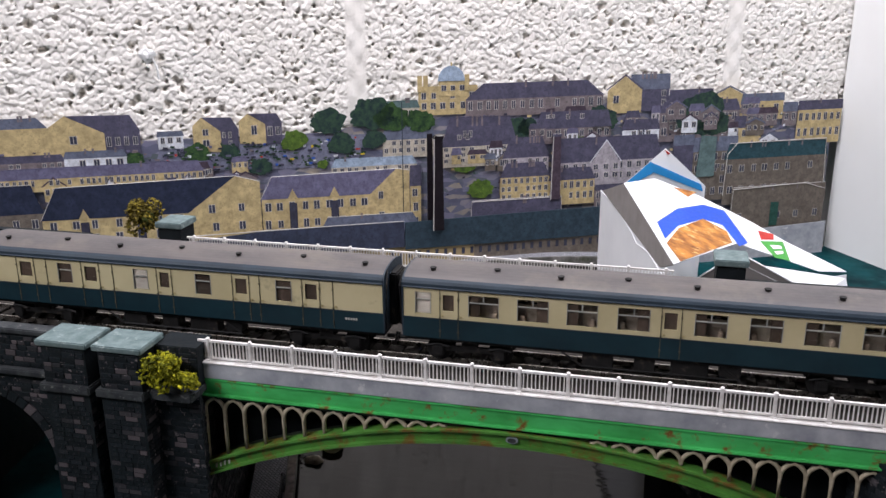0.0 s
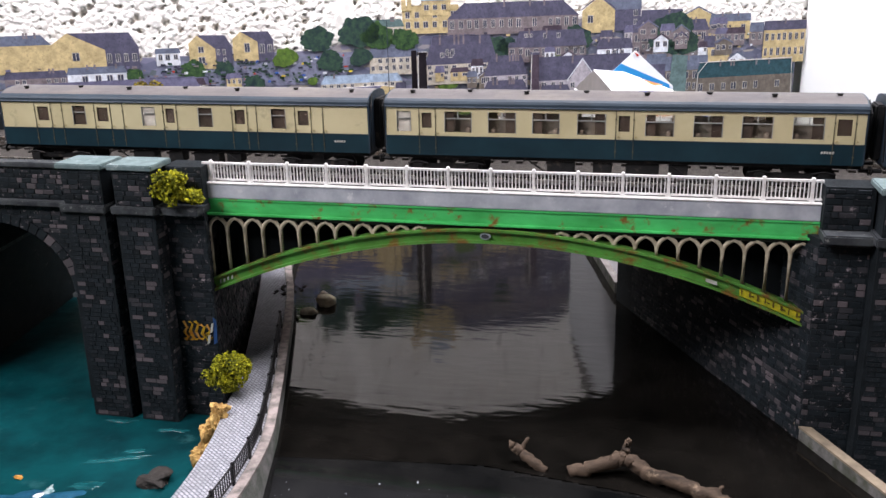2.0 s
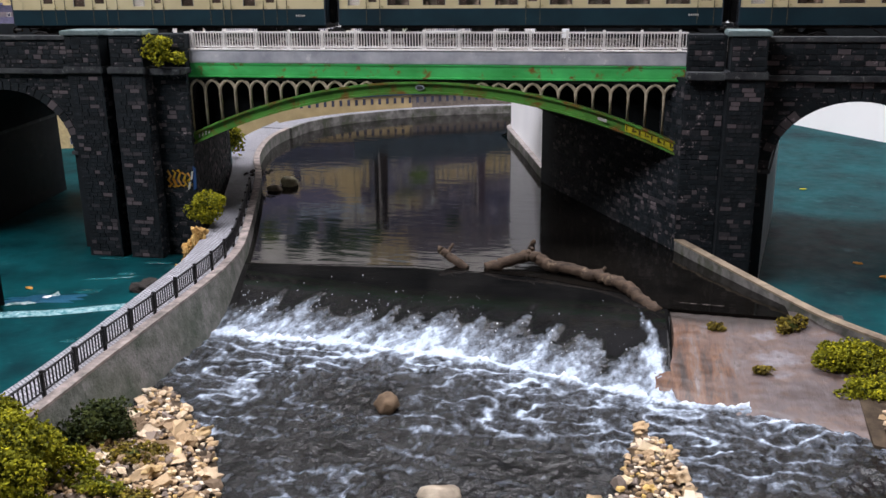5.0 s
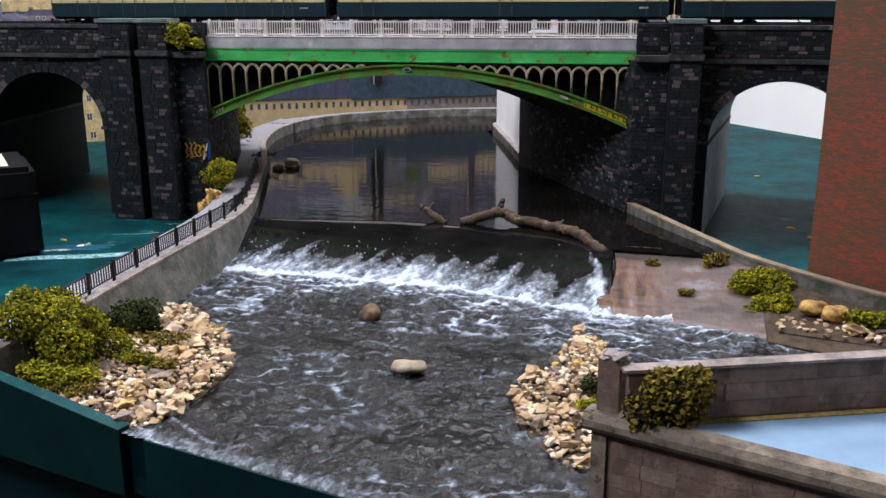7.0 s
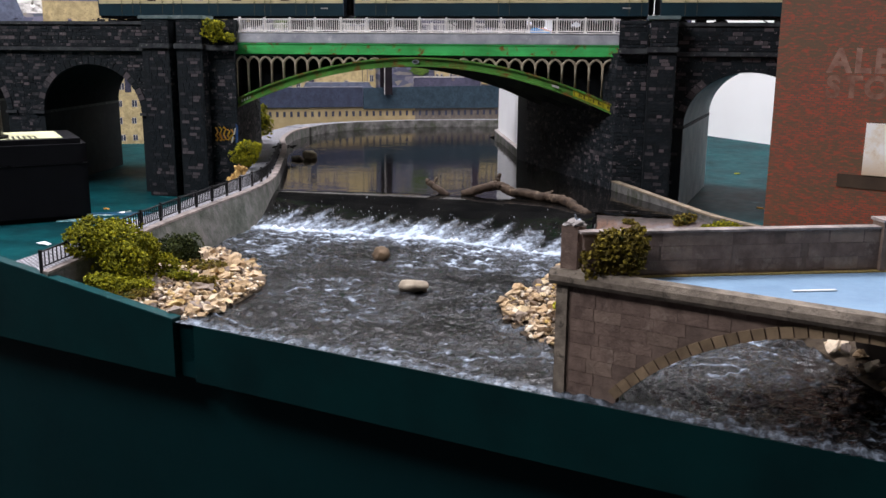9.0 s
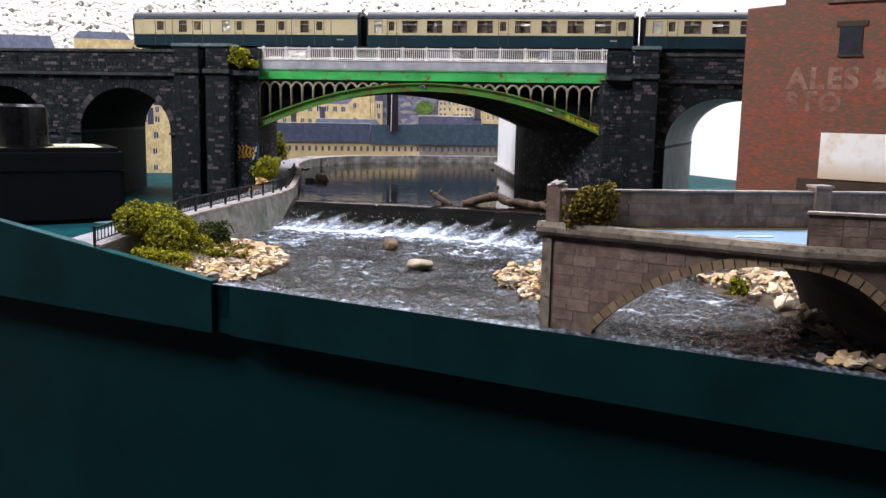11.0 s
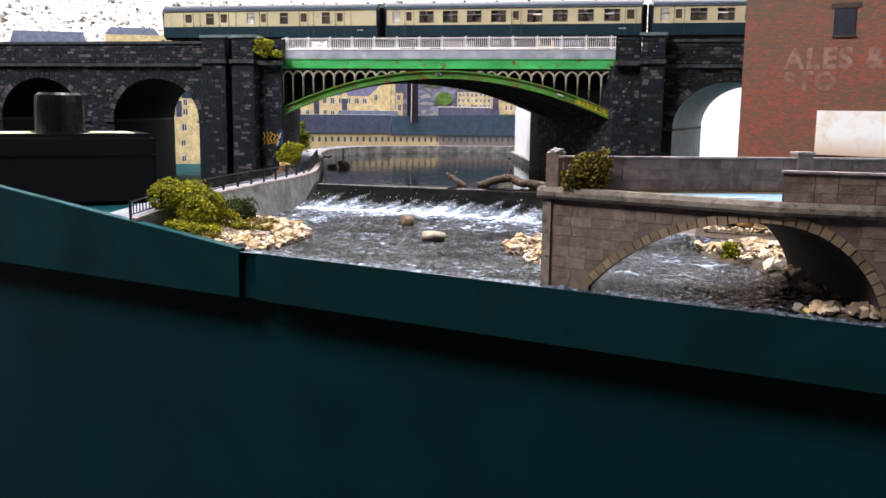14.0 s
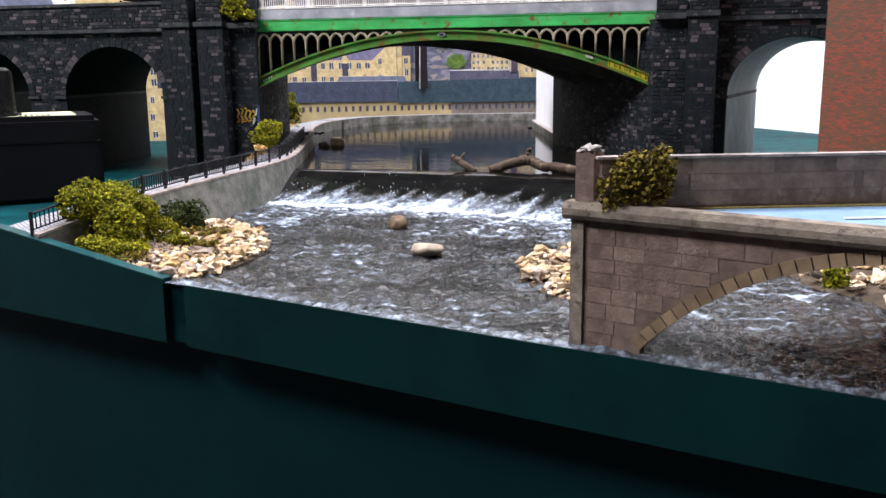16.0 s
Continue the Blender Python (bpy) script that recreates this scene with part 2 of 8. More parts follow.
mat("carton_grey", (0.28, 0.255, 0.245), (0.23, 0.21, 0.20), 60, 0.8, bump=0.2)
mat("carton_blue", (0.008, 0.085, 0.60), (0.006, 0.06, 0.46), 30, 0.4, bump=0)
mat("carton_sky", (0.04, 0.32, 0.68), (0.03, 0.24, 0.6), 30, 0.4, bump=0)
mat("carton_food", (0.60, 0.25, 0.045), (0.16, 0.040, 0.008), 75, 0.5, bump=0, spot=(0.80, 0.52, 0.22), spot_scale=95, spot_at=(0.55, 0.66))
mat("carton_green", (0.06, 0.36, 0.05), None, 40, 0.5, bump=0)
mat("carton_red", (0.55, 0.03, 0.02), None, 40, 0.5, bump=0)
mat("graffiti_yellow", (0.42, 0.30, 0.015), (0.30, 0.10, 0.01), 160, 0.6, bump=0)
mat("graffiti_blue", (0.02, 0.06, 0.17), None, 160, 0.6, bump=0)
mat("graffiti_pale", (0.45, 0.45, 0.40), None, 160, 0.6, bump=0)
mat("litter_orange", (0.5, 0.25, 0.05), None, 200, 0.7, bump=0)

# printed town: flat inks on card
INK = {"stone": (0.60, 0.47, 0.245), "stone_w": (0.58, 0.52, 0.43), "stone_dk": (0.185, 0.155, 0.13), "brown": (0.23, 0.19, 0.20), "white": (0.80, 0.82, 0.88),
       "timber": (0.46, 0.42, 0.46), "slate": (0.165, 0.185, 0.26), "slate_dark": (0.105, 0.100, 0.155), "slate_blue": (0.175, 0.165, 0.265),
       "slate_navy": (0.032, 0.040, 0.075), "slate_green": (0.14, 0.21, 0.21), "slate_teal": (0.035, 0.085, 0.105), "lead": (0.40, 0.50, 0.64),
       "glass_print": (0.060, 0.065, 0.10), "frame_print": (0.66, 0.62, 0.56), "navy_roof": (0.055, 0.065, 0.105), "teal_roof": (0.040, 0.066, 0.090),
       "chimney_print": (0.016, 0.012, 0.016), "plum": (0.085, 0.062, 0.085), "road_print": (0.25, 0.26, 0.36), "red_print": (0.55, 0.06, 0.04),
       "yellow_print": (0.75, 0.55, 0.05), "blue_print": (0.05, 0.14, 0.55), "shade_print": (0.055, 0.055, 0.085), "door_print": (0.035, 0.105, 0.085), "window_print": (0.030, 0.034, 0.042)}
for key, ink in INK.items():
    mat(key, ink, tuple(c * 0.62 for c in ink), 120, 0.6, bump=0, spot=tuple(c * 0.50 for c in ink), spot_scale=330, spot_at=(0.50, 0.70), spec=0.15)
mat("leaf_print", (0.052, 0.105, 0.034), (0.012, 0.030, 0.020), 190, 0.6, bump=0, spot=(0.10, 0.17, 0.035), spot_scale=330, spot_at=(0.58, 0.72), spec=0.15)
mat("leaf_print_dark", (0.040, 0.078, 0.048), (0.014, 0.026, 0.034), 190, 0.6, bump=0, spot=(0.05, 0.09, 0.05), spot_scale=330, spot_at=(0.58, 0.72), spec=0.15)
mat("leaf_print_lime", (0.10, 0.17, 0.030), (0.045, 0.08, 0.02), 190, 0.6, bump=0, spot=(0.28, 0.36, 0.05), spot_scale=330, spot_at=(0.58, 0.72), spec=0.15)


def clutter_mat():
    """The print between the houses: a jumble of roofs, gardens and streets."""
    m = bpy.data.materials.new("town_print")
    m.use_nodes = True
    nt = m.node_tree
    b = nt.nodes["Principled BSDF"]
    v = tex(nt, "ShaderNodeTexVoronoi", 110, (0.8, 0.8, 1.9))
    n = tex(nt, "ShaderNodeTexNoise", 60)
    sep = nt.nodes.new("ShaderNodeSeparateColor")
    nt.links.new(v.outputs["Color"], sep.inputs[0])
    c = ramp(nt, sep.outputs[0], [(0.0, (0.05, 0.055, 0.10)), (0.25, (0.14, 0.14, 0.22)), (0.45, (0.05, 0.085, 0.05)), (0.6, (0.21, 0.20, 0.30)), (0.8, (0.30, 0.28, 0.36)), (1.0, (0.50, 0.42, 0.27))])
    c = mixc(nt, n.outputs[0], c, (0.13, 0.135, 0.20))
    nt.links.new(c, b.inputs["Base Color"])
    b.inputs["Roughness"].default_value = 0.55
    MATS["town_print"] = m


def brick_print():
    """Printed brick paper: tiny courses in red with sooty patches."""
    m = bpy.data.materials.new("brick_paper")
    m.use_nodes = True
    nt = m.node_tree
    b = nt.nodes["Principled BSDF"]
    t = tex(nt, "ShaderNodeTexBrick", 190, (1, 1, 1), turn=(radians(90), 0, 0))
    t.inputs["Color1"].default_value = (0.42, 0.056, 0.022, 1)
    t.inputs["Color2"].default_value = (0.15, 0.048, 0.030, 1)
    t.inputs["Mortar"].default_value = (0.115, 0.072, 0.045, 1)
    t.inputs["Mortar Size"].default_value = 0.055
    t.inputs["Brick Width"].default_value, t.inputs["Row Height"].default_value = 0.62, 0.27
    n = tex(nt, "ShaderNodeTexNoise", 28, (0.6, 0.6, 1.6), 6.0)
    f = ramp(nt, n.outputs[0], [(0.42, (0.10, 0.10, 0.10)), (0.62, (1, 1, 1))])
    c = mixc(nt, f, (0.112, 0.070, 0.036), t.outputs["Color"])
    n2 = tex(nt, "ShaderNodeTexNoise", 640, (0.35, 0.35, 1.2), 2.0)
    f2 = ramp(nt, n2.outputs[0], [(0.52, (0, 0, 0)), (0.66, (1, 1, 1))])
    c = mixc(nt, f2, c, (0.33, 0.056, 0.026))
    n3 = tex(nt, "ShaderNodeTexNoise", 300, (0.5, 0.5, 1.3), 3.0)
    f3 = ramp(nt, n3.outputs[0], [(0.58, (0, 0, 0)), (0.72, (0.5, 0.5, 0.5))])
    c = mixc(nt, f3, c, (0.085, 0.062, 0.036))
    nt.links.new(c, b.inputs["Base Color"])
    b.inputs["Roughness"].default_value = 0.6
    MATS["brick_paper"] = m


def sign_mat():
    m = bpy.data.materials.new("sign_board")
    m.use_nodes = True
    nt = m.node_tree
    b = nt.nodes["Principled BSDF"]
    n = tex(nt, "ShaderNodeTexNoise", 45, (1, 1, 1), 6.0, 0.7)
    c = ramp(nt, n.outputs[0], [(0.30, (0.66, 0.48, 0.30)), (0.42, (0.86, 0.78, 0.66)), (0.50, (0.93, 0.91, 0.87))])
    tc = nt.nodes.new("ShaderNodeTexCoord")
    sep = nt.nodes.new("ShaderNodeSeparateXYZ")
    nt.links.new(tc.outputs["Object"], sep.inputs[0])
    low = nt.nodes.new("ShaderNodeMapRange")
    low.inputs[1].default_value, low.inputs[2].default_value, low.inputs[3].default_value, low.inputs[4].default_value = 0.118, 0.142, 0.55, -0.1
    nt.links.new(sep.outputs[2], low.inputs[0])
    add = nt.nodes.new("ShaderNodeMath")
    add.operation = "MULTIPLY_ADD"
    nt.links.new(n.outputs[0], add.inputs[0])
    add.inputs[1].default_value = 0.7
    nt.links.new(low.outputs[0], add.inputs[2])
    stain = ramp(nt, add.outputs[0], [(0.40, (0, 0, 0)), (0.80, (0.8, 0.8, 0.8))])
    c = mixc(nt, stain, c, (0.52, 0.33, 0.17))
    nt.links.new(c, b.inputs["Base Color"])
    b.inputs["Roughness"].default_value = 0.5
    MATS["sign_board"] = m


def paving_mat():
    """Fine pale setts laid in slanting courses."""
    m = bpy.data.materials.new("paving")
    m.use_nodes = True
    nt = m.node_tree
    b = nt.nodes["Principled BSDF"]
    tc = nt.nodes.new("ShaderNodeTexCoord")
    mp = nt.nodes.new("ShaderNodeMapping")
    mp.inputs["Rotation"].default_value = (0, 0, 0.62)
    nt.links.new(tc.outputs["Object"], mp.inputs[0])
    br = nt.nodes.new("ShaderNodeTexBrick")
    br.inputs["Scale"].default_value = 1.0
    br.inputs["Brick Width"].default_value, br.inputs["Row Height"].default_value = 0.0034, 0.0019
    br.inputs["Mortar Size"].default_value = 0.00030
    br.inputs["Color1"].default_value, br.inputs["Color2"].default_value = (0.36, 0.355, 0.385, 1), (0.24, 0.24, 0.265, 1)
    br.inputs["Mortar"].default_value = (0.095, 0.098, 0.110, 1)
    nt.links.new(mp.outputs[0], br.inputs[0])
    n = tex(nt, "ShaderNodeTexNoise", 60, (1, 1, 1), 5.0, 0.65)
    c = mixc(nt, ramp(nt, n.outputs[0], [(0.40, (0, 0, 0)), (0.72, (0.55, 0.55, 0.55))]), br.outputs["Color"], (0.15, 0.15, 0.155))
    nt.links.new(c, b.inputs["Base Color"])
    b.inputs["Roughness"].default_value = 0.75
    bp = nt.nodes.new("ShaderNodeBump")
    bp.inputs["Strength"].default_value, bp.inputs["Distance"].default_value = 0.7, 0.0003
    bp.invert = True
    nt.links.new(br.outputs["Fac"], bp.inputs["Height"])
    nt.links.new(bp.outputs[0], b.inputs["Normal"])
    MATS["paving"] = m


def apron_mat():
    """Wet stone stained in streaks down the slope: rust, mud and pale scoured patches."""
    m = bpy.data.materials.new("apron_stone")
    m.use_nodes = True
    nt = m.node_tree
    b = nt.nodes["Principled BSDF"]
    n = tex(nt, "ShaderNodeTexNoise", 60, (1.9, 0.16, 1), 7.0, 0.7, (0, 0, -0.15))
    rust = ramp(nt, n.outputs[0], [(0.38, (0.022, 0.013, 0.010)), (0.46, (0.082, 0.036, 0.018)), (0.54, (0.150, 0.072, 0.036)), (0.60, (0.135, 0.098, 0.085)), (0.68, (0.23, 0.205, 0.205))])
    m2 = tex(nt, "ShaderNodeTexNoise", 38, (0.8, 1.2, 1), 6.0, 0.65)
    pale = ramp(nt, m2.outputs[0], [(0.34, (0.052, 0.030, 0.021)), (0.45, (0.090, 0.070, 0.071)), (0.54, (0.118, 0.076, 0.060)), (0.63, (0.160, 0.145, 0.158)), (0.74, (0.25, 0.225, 0.22))])
    tc = nt.nodes.new("ShaderNodeTexCoord")
    sep = nt.nodes.new("ShaderNodeSeparateXYZ")
    nt.links.new(tc.outputs["Object"], sep.inputs[0])
    low = nt.nodes.new("ShaderNodeMapRange")
    low.inputs[1].default_value, low.inputs[2].default_value = 0.332, 0.450
    nt.links.new(sep.outputs[0], low.inputs[0])
    add = nt.nodes.new("ShaderNodeMath")
    add.operation = "MULTIPLY_ADD"
    add.inputs[1].default_value = 1.3
    nt.links.new(m2.outputs[0], add.inputs[0])
    nt.links.new(low.outputs[0], add.inputs[2])
    c = mixc(nt, ramp(nt, add.outputs[0], [(0.72, (0, 0, 0)), (1.35, (1, 1, 1))]), rust, pale)
    up = nt.nodes.new("ShaderNodeMapRange")
    up.inputs[1].default_value, up.inputs[2].default_value = -0.142, -0.114
    nt.links.new(sep.outputs[1], up.inputs[0])
    add2 = nt.nodes.new("ShaderNodeMath")
    add2.operation = "MULTIPLY_ADD"
    add2.inputs[1].default_value = 0.9
    nt.links.new(n.outputs[0], add2.inputs[0])
    nt.links.new(up.outputs[0], add2.inputs[2])
    c = mixc(nt, ramp(nt, add2.outputs[0], [(0.62, (0, 0, 0)), (1.15, (0.94, 0.94, 0.94))]), c, (0.022, 0.016, 0.013))
    n2 = tex(nt, "ShaderNodeTexNoise", 240, (1.2, 0.5, 1), 5.0, 0.7)
    f = ramp(nt, n2.outputs[0], [(0.54, (0, 0, 0)), (0.68, (0.8, 0.8, 0.8))])
    c = mixc(nt, f, c, (0.045, 0.030, 0.022))
    nt.links.new(c, b.inputs["Base Color"])
    b.inputs["Roughness"].default_value = 0.48
    bp = nt.nodes.new("ShaderNodeBump")
    bp.inputs["Strength"].default_value, bp.inputs["Distance"].default_value = 0.8, 0.0006
    nt.links.new(n2.outputs[0], bp.inputs["Height"])
    nt.links.new(bp.outputs[0], b.inputs["Normal"])
    MATS["apron_stone"] = m


def glass_mat(name, tint, rough=0.05):
    m = bpy.data.materials.new(name)
    m.use_nodes = True
    b = m.node_tree.nodes["Principled BSDF"]
    b.inputs["Base Color"].default_value = (*tint, 1)
    b.inputs["Roughness"].default_value = rough
    b.inputs["Transmission Weight"].default_value = 1.0
    b.inputs["IOR"].default_value = 1.2
    MATS[name] = m


def still_water():
    m = bpy.data.materials.new("still_water")
    m.use_nodes = True
    nt = m.node_tree
    b = nt.nodes["Principled BSDF"]
    n = tex(nt, "ShaderNodeTexNoise", 30)
    c = ramp(nt, n.outputs[0], [(0.3, (0.0025, 0.0023, 0.002)), (0.7, (0.0075, 0.0065, 0.0055))])
    nt.links.new(c, b.inputs["Base Color"])
    b.inputs["Roughness"].default_value = 0.07
    b.inputs["IOR"].default_value = 1.36
    bp = nt.nodes.new("ShaderNodeBump")
    bp.inputs["Strength"].default_value, bp.inputs["Distance"].default_value = 0.35, 0.0006
    h = tex(nt, "ShaderNodeTexNoise", 55, (0.6, 1.6, 1), 2.0)
    nt.links.new(h.outputs[0], bp.inputs["Height"])
    nt.links.new(bp.outputs[0], b.inputs["Normal"])
    MATS["still_water"] = m


def fast_water():
    """Dark varnished water with dry-brushed bluish foam where the surface attribute asks for it."""
    m = bpy.data.materials.new("fast_water")
    m.use_nodes = True
    nt = m.node_tree
    b = nt.nodes["Principled BSDF"]
    a = nt.nodes.new("ShaderNodeAttribute")
    a.attribute_name = "foam"
    n = tex(nt, "ShaderNodeTexNoise", 300, (1, 0.55, 1), 6.0, 0.62, (0, 0, -0.31))
    add = nt.nodes.new("ShaderNodeMath")
    add.operation = "MULTIPLY_ADD"
    nt.links.new(n.outputs[0], add.inputs[0])
    add.inputs[1].default_value = 0.85
    nt.links.new(a.outputs["Fac"], add.inputs[2])
    f = ramp(nt, add.outputs[0], [(0.46, (0, 0, 0)), (0.64, (0.09, 0.09, 0.09)), (0.84, (0.38, 0.38, 0.38)), (1.0, (0.80, 0.80, 0.80))])
    g = tex(nt, "ShaderNodeTexNoise", 35)
    c0 = ramp(nt, g.outputs[0], [(0.3, (0.003, 0.0032, 0.0034)), (0.7, (0.010, 0.0098, 0.0095))])
    c = mixc(nt, f, c0, (0.66, 0.78, 0.94))
    white = ramp(nt, a.outputs["Fac"], [(0.70, (0, 0, 0)), (0.95, (1, 1, 1))])
    c = mixc(nt, white, c, (0.86, 0.89, 0.92))
    nt.links.new(c, b.inputs["Base Color"])
    rr = nt.nodes.new("ShaderNodeMapRange")
    rr.inputs[3].default_value, rr.inputs[4].default_value = 0.02, 0.30
    nt.links.new(f, rr.inputs[0])
    nt.links.new(rr.outputs[0], b.inputs["Roughness"])
    b.inputs["IOR"].default_value = 1.30
    b.inputs["Specular IOR Level"].default_value = 0.70
    bp = nt.nodes.new("ShaderNodeBump")
    ch = nt.nodes.new("ShaderNodeAttribute")
    ch.attribute_name = "chop"
    nt.links.new(ch.outputs["Fac"], bp.inputs["Strength"])
    bp.inputs["Distance"].default_value = 0.0046
    h = tex(nt, "ShaderNodeTexNoise", 250, (0.8, 1.2, 1), 4.0, 0.62)
    nt.links.new(h.outputs[0], bp.inputs["Height"])
    nt.links.new(bp.outputs[0], b.inputs["Normal"])
    MATS["fast_water"] = m


paving_mat(), apron_mat(), clutter_mat(), brick_print(), sign_mat(), still_water(), fast_water()
glass_mat("coach_glass", (0.80, 0.79, 0.75), 0.08)


# ---------------------------------------------------------------- mesh helpers
BALLS = {}


class Shape:
    """Collects vertices and faces for one mesh."""

    def __init__(self):
        self.v, self.f = [], []

    def poly(self, pts):
        i = len(self.v)
        self.v += [tuple(p) for p in pts]
        self.f.append(tuple(range(i, i + len(pts))))
        return self

    def prism(self, pts, d):
        """A polygon pushed along d."""
        n, i = len(pts), len(self.v)
        self.v += [tuple(p) for p in pts] + [tuple(Vector(p) + Vector(d)) for p in pts]
        self.f += [tuple(range(i + n - 1, i - 1, -1)), tuple(range(i + n, i + 2 * n))]
        self.f += [(i + k, i + (k + 1) % n, i + n + (k + 1) % n, i + n + k) for k in range(n)]
        return self

    def box(self, x0, x1, y0, y1, z0, z1, bev=0.0):
        if not bev:
            return self.prism([(x0, y0, z0), (x1, y0, z0), (x1, y1, z0), (x0, y1, z0)], (0, 0, z1 - z0))
        bm = bmesh.new()
        bmesh.ops.create_cube(bm, size=1.0, matrix=Matrix.LocRotScale(((x0 + x1) / 2, (y0 + y1) / 2, (z0 + z1) / 2), None, (x1 - x0, y1 - y0, z1 - z0)))
        bmesh.ops.bevel(bm, geom=list(bm.edges), offset=bev, segments=2, affect="EDGES")
        i = len(self.v)
        bm.verts.index_update()
        self.v += [tuple(v.co) for v in bm.verts]
        self.f += [tuple(i + v.index for v in f.verts) for f in bm.faces]
        bm.free()
        return self

    def tube(self, pts, r, sides=8, r1=None, caps=True):
        i, n = len(self.v), len(pts)
        for k, p in enumerate(pts):
            p = Vector(p)
            d = (Vector(pts[min(k + 1, n - 1)]) - Vector(pts[max(k - 1, 0)])).normalized()
            side = d.cross(Vector((0, 0, 1)))
            side = side.normalized() if side.length > 1e-4 else Vector((1, 0, 0))
            up = side.cross(d)
            rad = r + ((r1 if r1 is not None else r) - r) * k / max(n - 1, 1)
            self.v += [tuple(p + rad * (math.cos(a) * side + math.sin(a) * up)) for a in [2 * math.pi * s / sides for s in range(sides)]]
        for k in range(n - 1):
            for s in range(sides):
                a, b = i + k * sides + s, i + k * sides + (s + 1) % sides
                self.f.append((a, b, b + sides, a + sides))
        if caps:
            self.f += [tuple(i + s for s in reversed(range(sides))), tuple(i + (n - 1) * sides + s for s in range(sides))]
        return self

    def blob(self, c, r, seed, squash=(1, 1, 1), rough=0.35, sub=1):
        if sub not in BALLS:
            bm = bmesh.new()
            bmesh.ops.create_icosphere(bm, subdivisions=sub, radius=1.0)
            bm.verts.index_update()
            BALLS[sub] = ([v.co.copy() for v in bm.verts], [tuple(v.index for v in f.verts) for f in bm.faces])
            bm.free()
        rnd = random.Random(seed)
        off = Vector((rnd.random() * 50, rnd.random() * 50, rnd.random() * 50))
        i = len(self.v)
        for co in BALLS[sub][0]:
            k = 1 + rough * noise.noise(co * 1.3 + off)
            self.v.append((c[0] + co.x * r * squash[0] * k, c[1] + co.y * r * squash[1] * k, c[2] + co.z * r * squash[2] * k))
        self.f += [tuple(i + q for q in f) for f in BALLS[sub][1]]
        return self

    def mesh(self, name, material, smooth=False):
        me = bpy.data.meshes.new(name)
        me.from_pydata(self.v, [], self.f)
        me.materials.append(MATS[material])
        if smooth:
            me.polygons.foreach_set("use_smooth", [True] * len(me.polygons))
        me.update()
        return me


def thing(name, base, label, category, group="", kind=""):
    ob = new(name)
    ob.location = base
    ob.empty_display_size = 0.01
    return tagged(ob, label, category, group, kind)


def part(name, shape, material, parent, label="", smooth=False, kind=""):
    me = shape if isinstance(shape, bpy.types.Mesh) else shape.mesh(name, material, smooth)
    ob = new(name, me)
    if parent is not None:
        ob.parent = parent
        if parent.type == "EMPTY":
            ob.matrix_parent_inverse = Matrix.Translation(-Vector(parent.location))
    return tagged(ob, label, kind=kind)


def solo(name, shape, material, label, category, kind="", smooth=False, group=""):
    ob = new(name, shape.mesh(name, material, smooth))
    return tagged(ob, label, category, group, kind)


def piece(name, me, parent, m):
    """One more piece on a shared mesh, at pose m."""
    ob = new(name, me)
    ob.parent = parent
    if parent.type == "EMPTY":
        ob.matrix_parent_inverse = Matrix.Translation(-Vector(parent.location))
    ob.matrix_basis = m
    return ob

# ---------------------------------------------------------------- the room
WA = math.atan(0.505)
WU = Vector((math.cos(WA), math.sin(WA), 0))      # along the back wall
WN = Vector((math.sin(WA), -math.cos(WA), 0))     # out of the back wall
WO = Vector((0, 0.5685, 0))
GROUND = 0.0605


def on_wall(u, v, off=0.0):
    return WO + WU * u + WN * off + Vector((0, 0, v))


def fascia_y(x):
    return -0.393 - 0.3 * (x - 0.143)


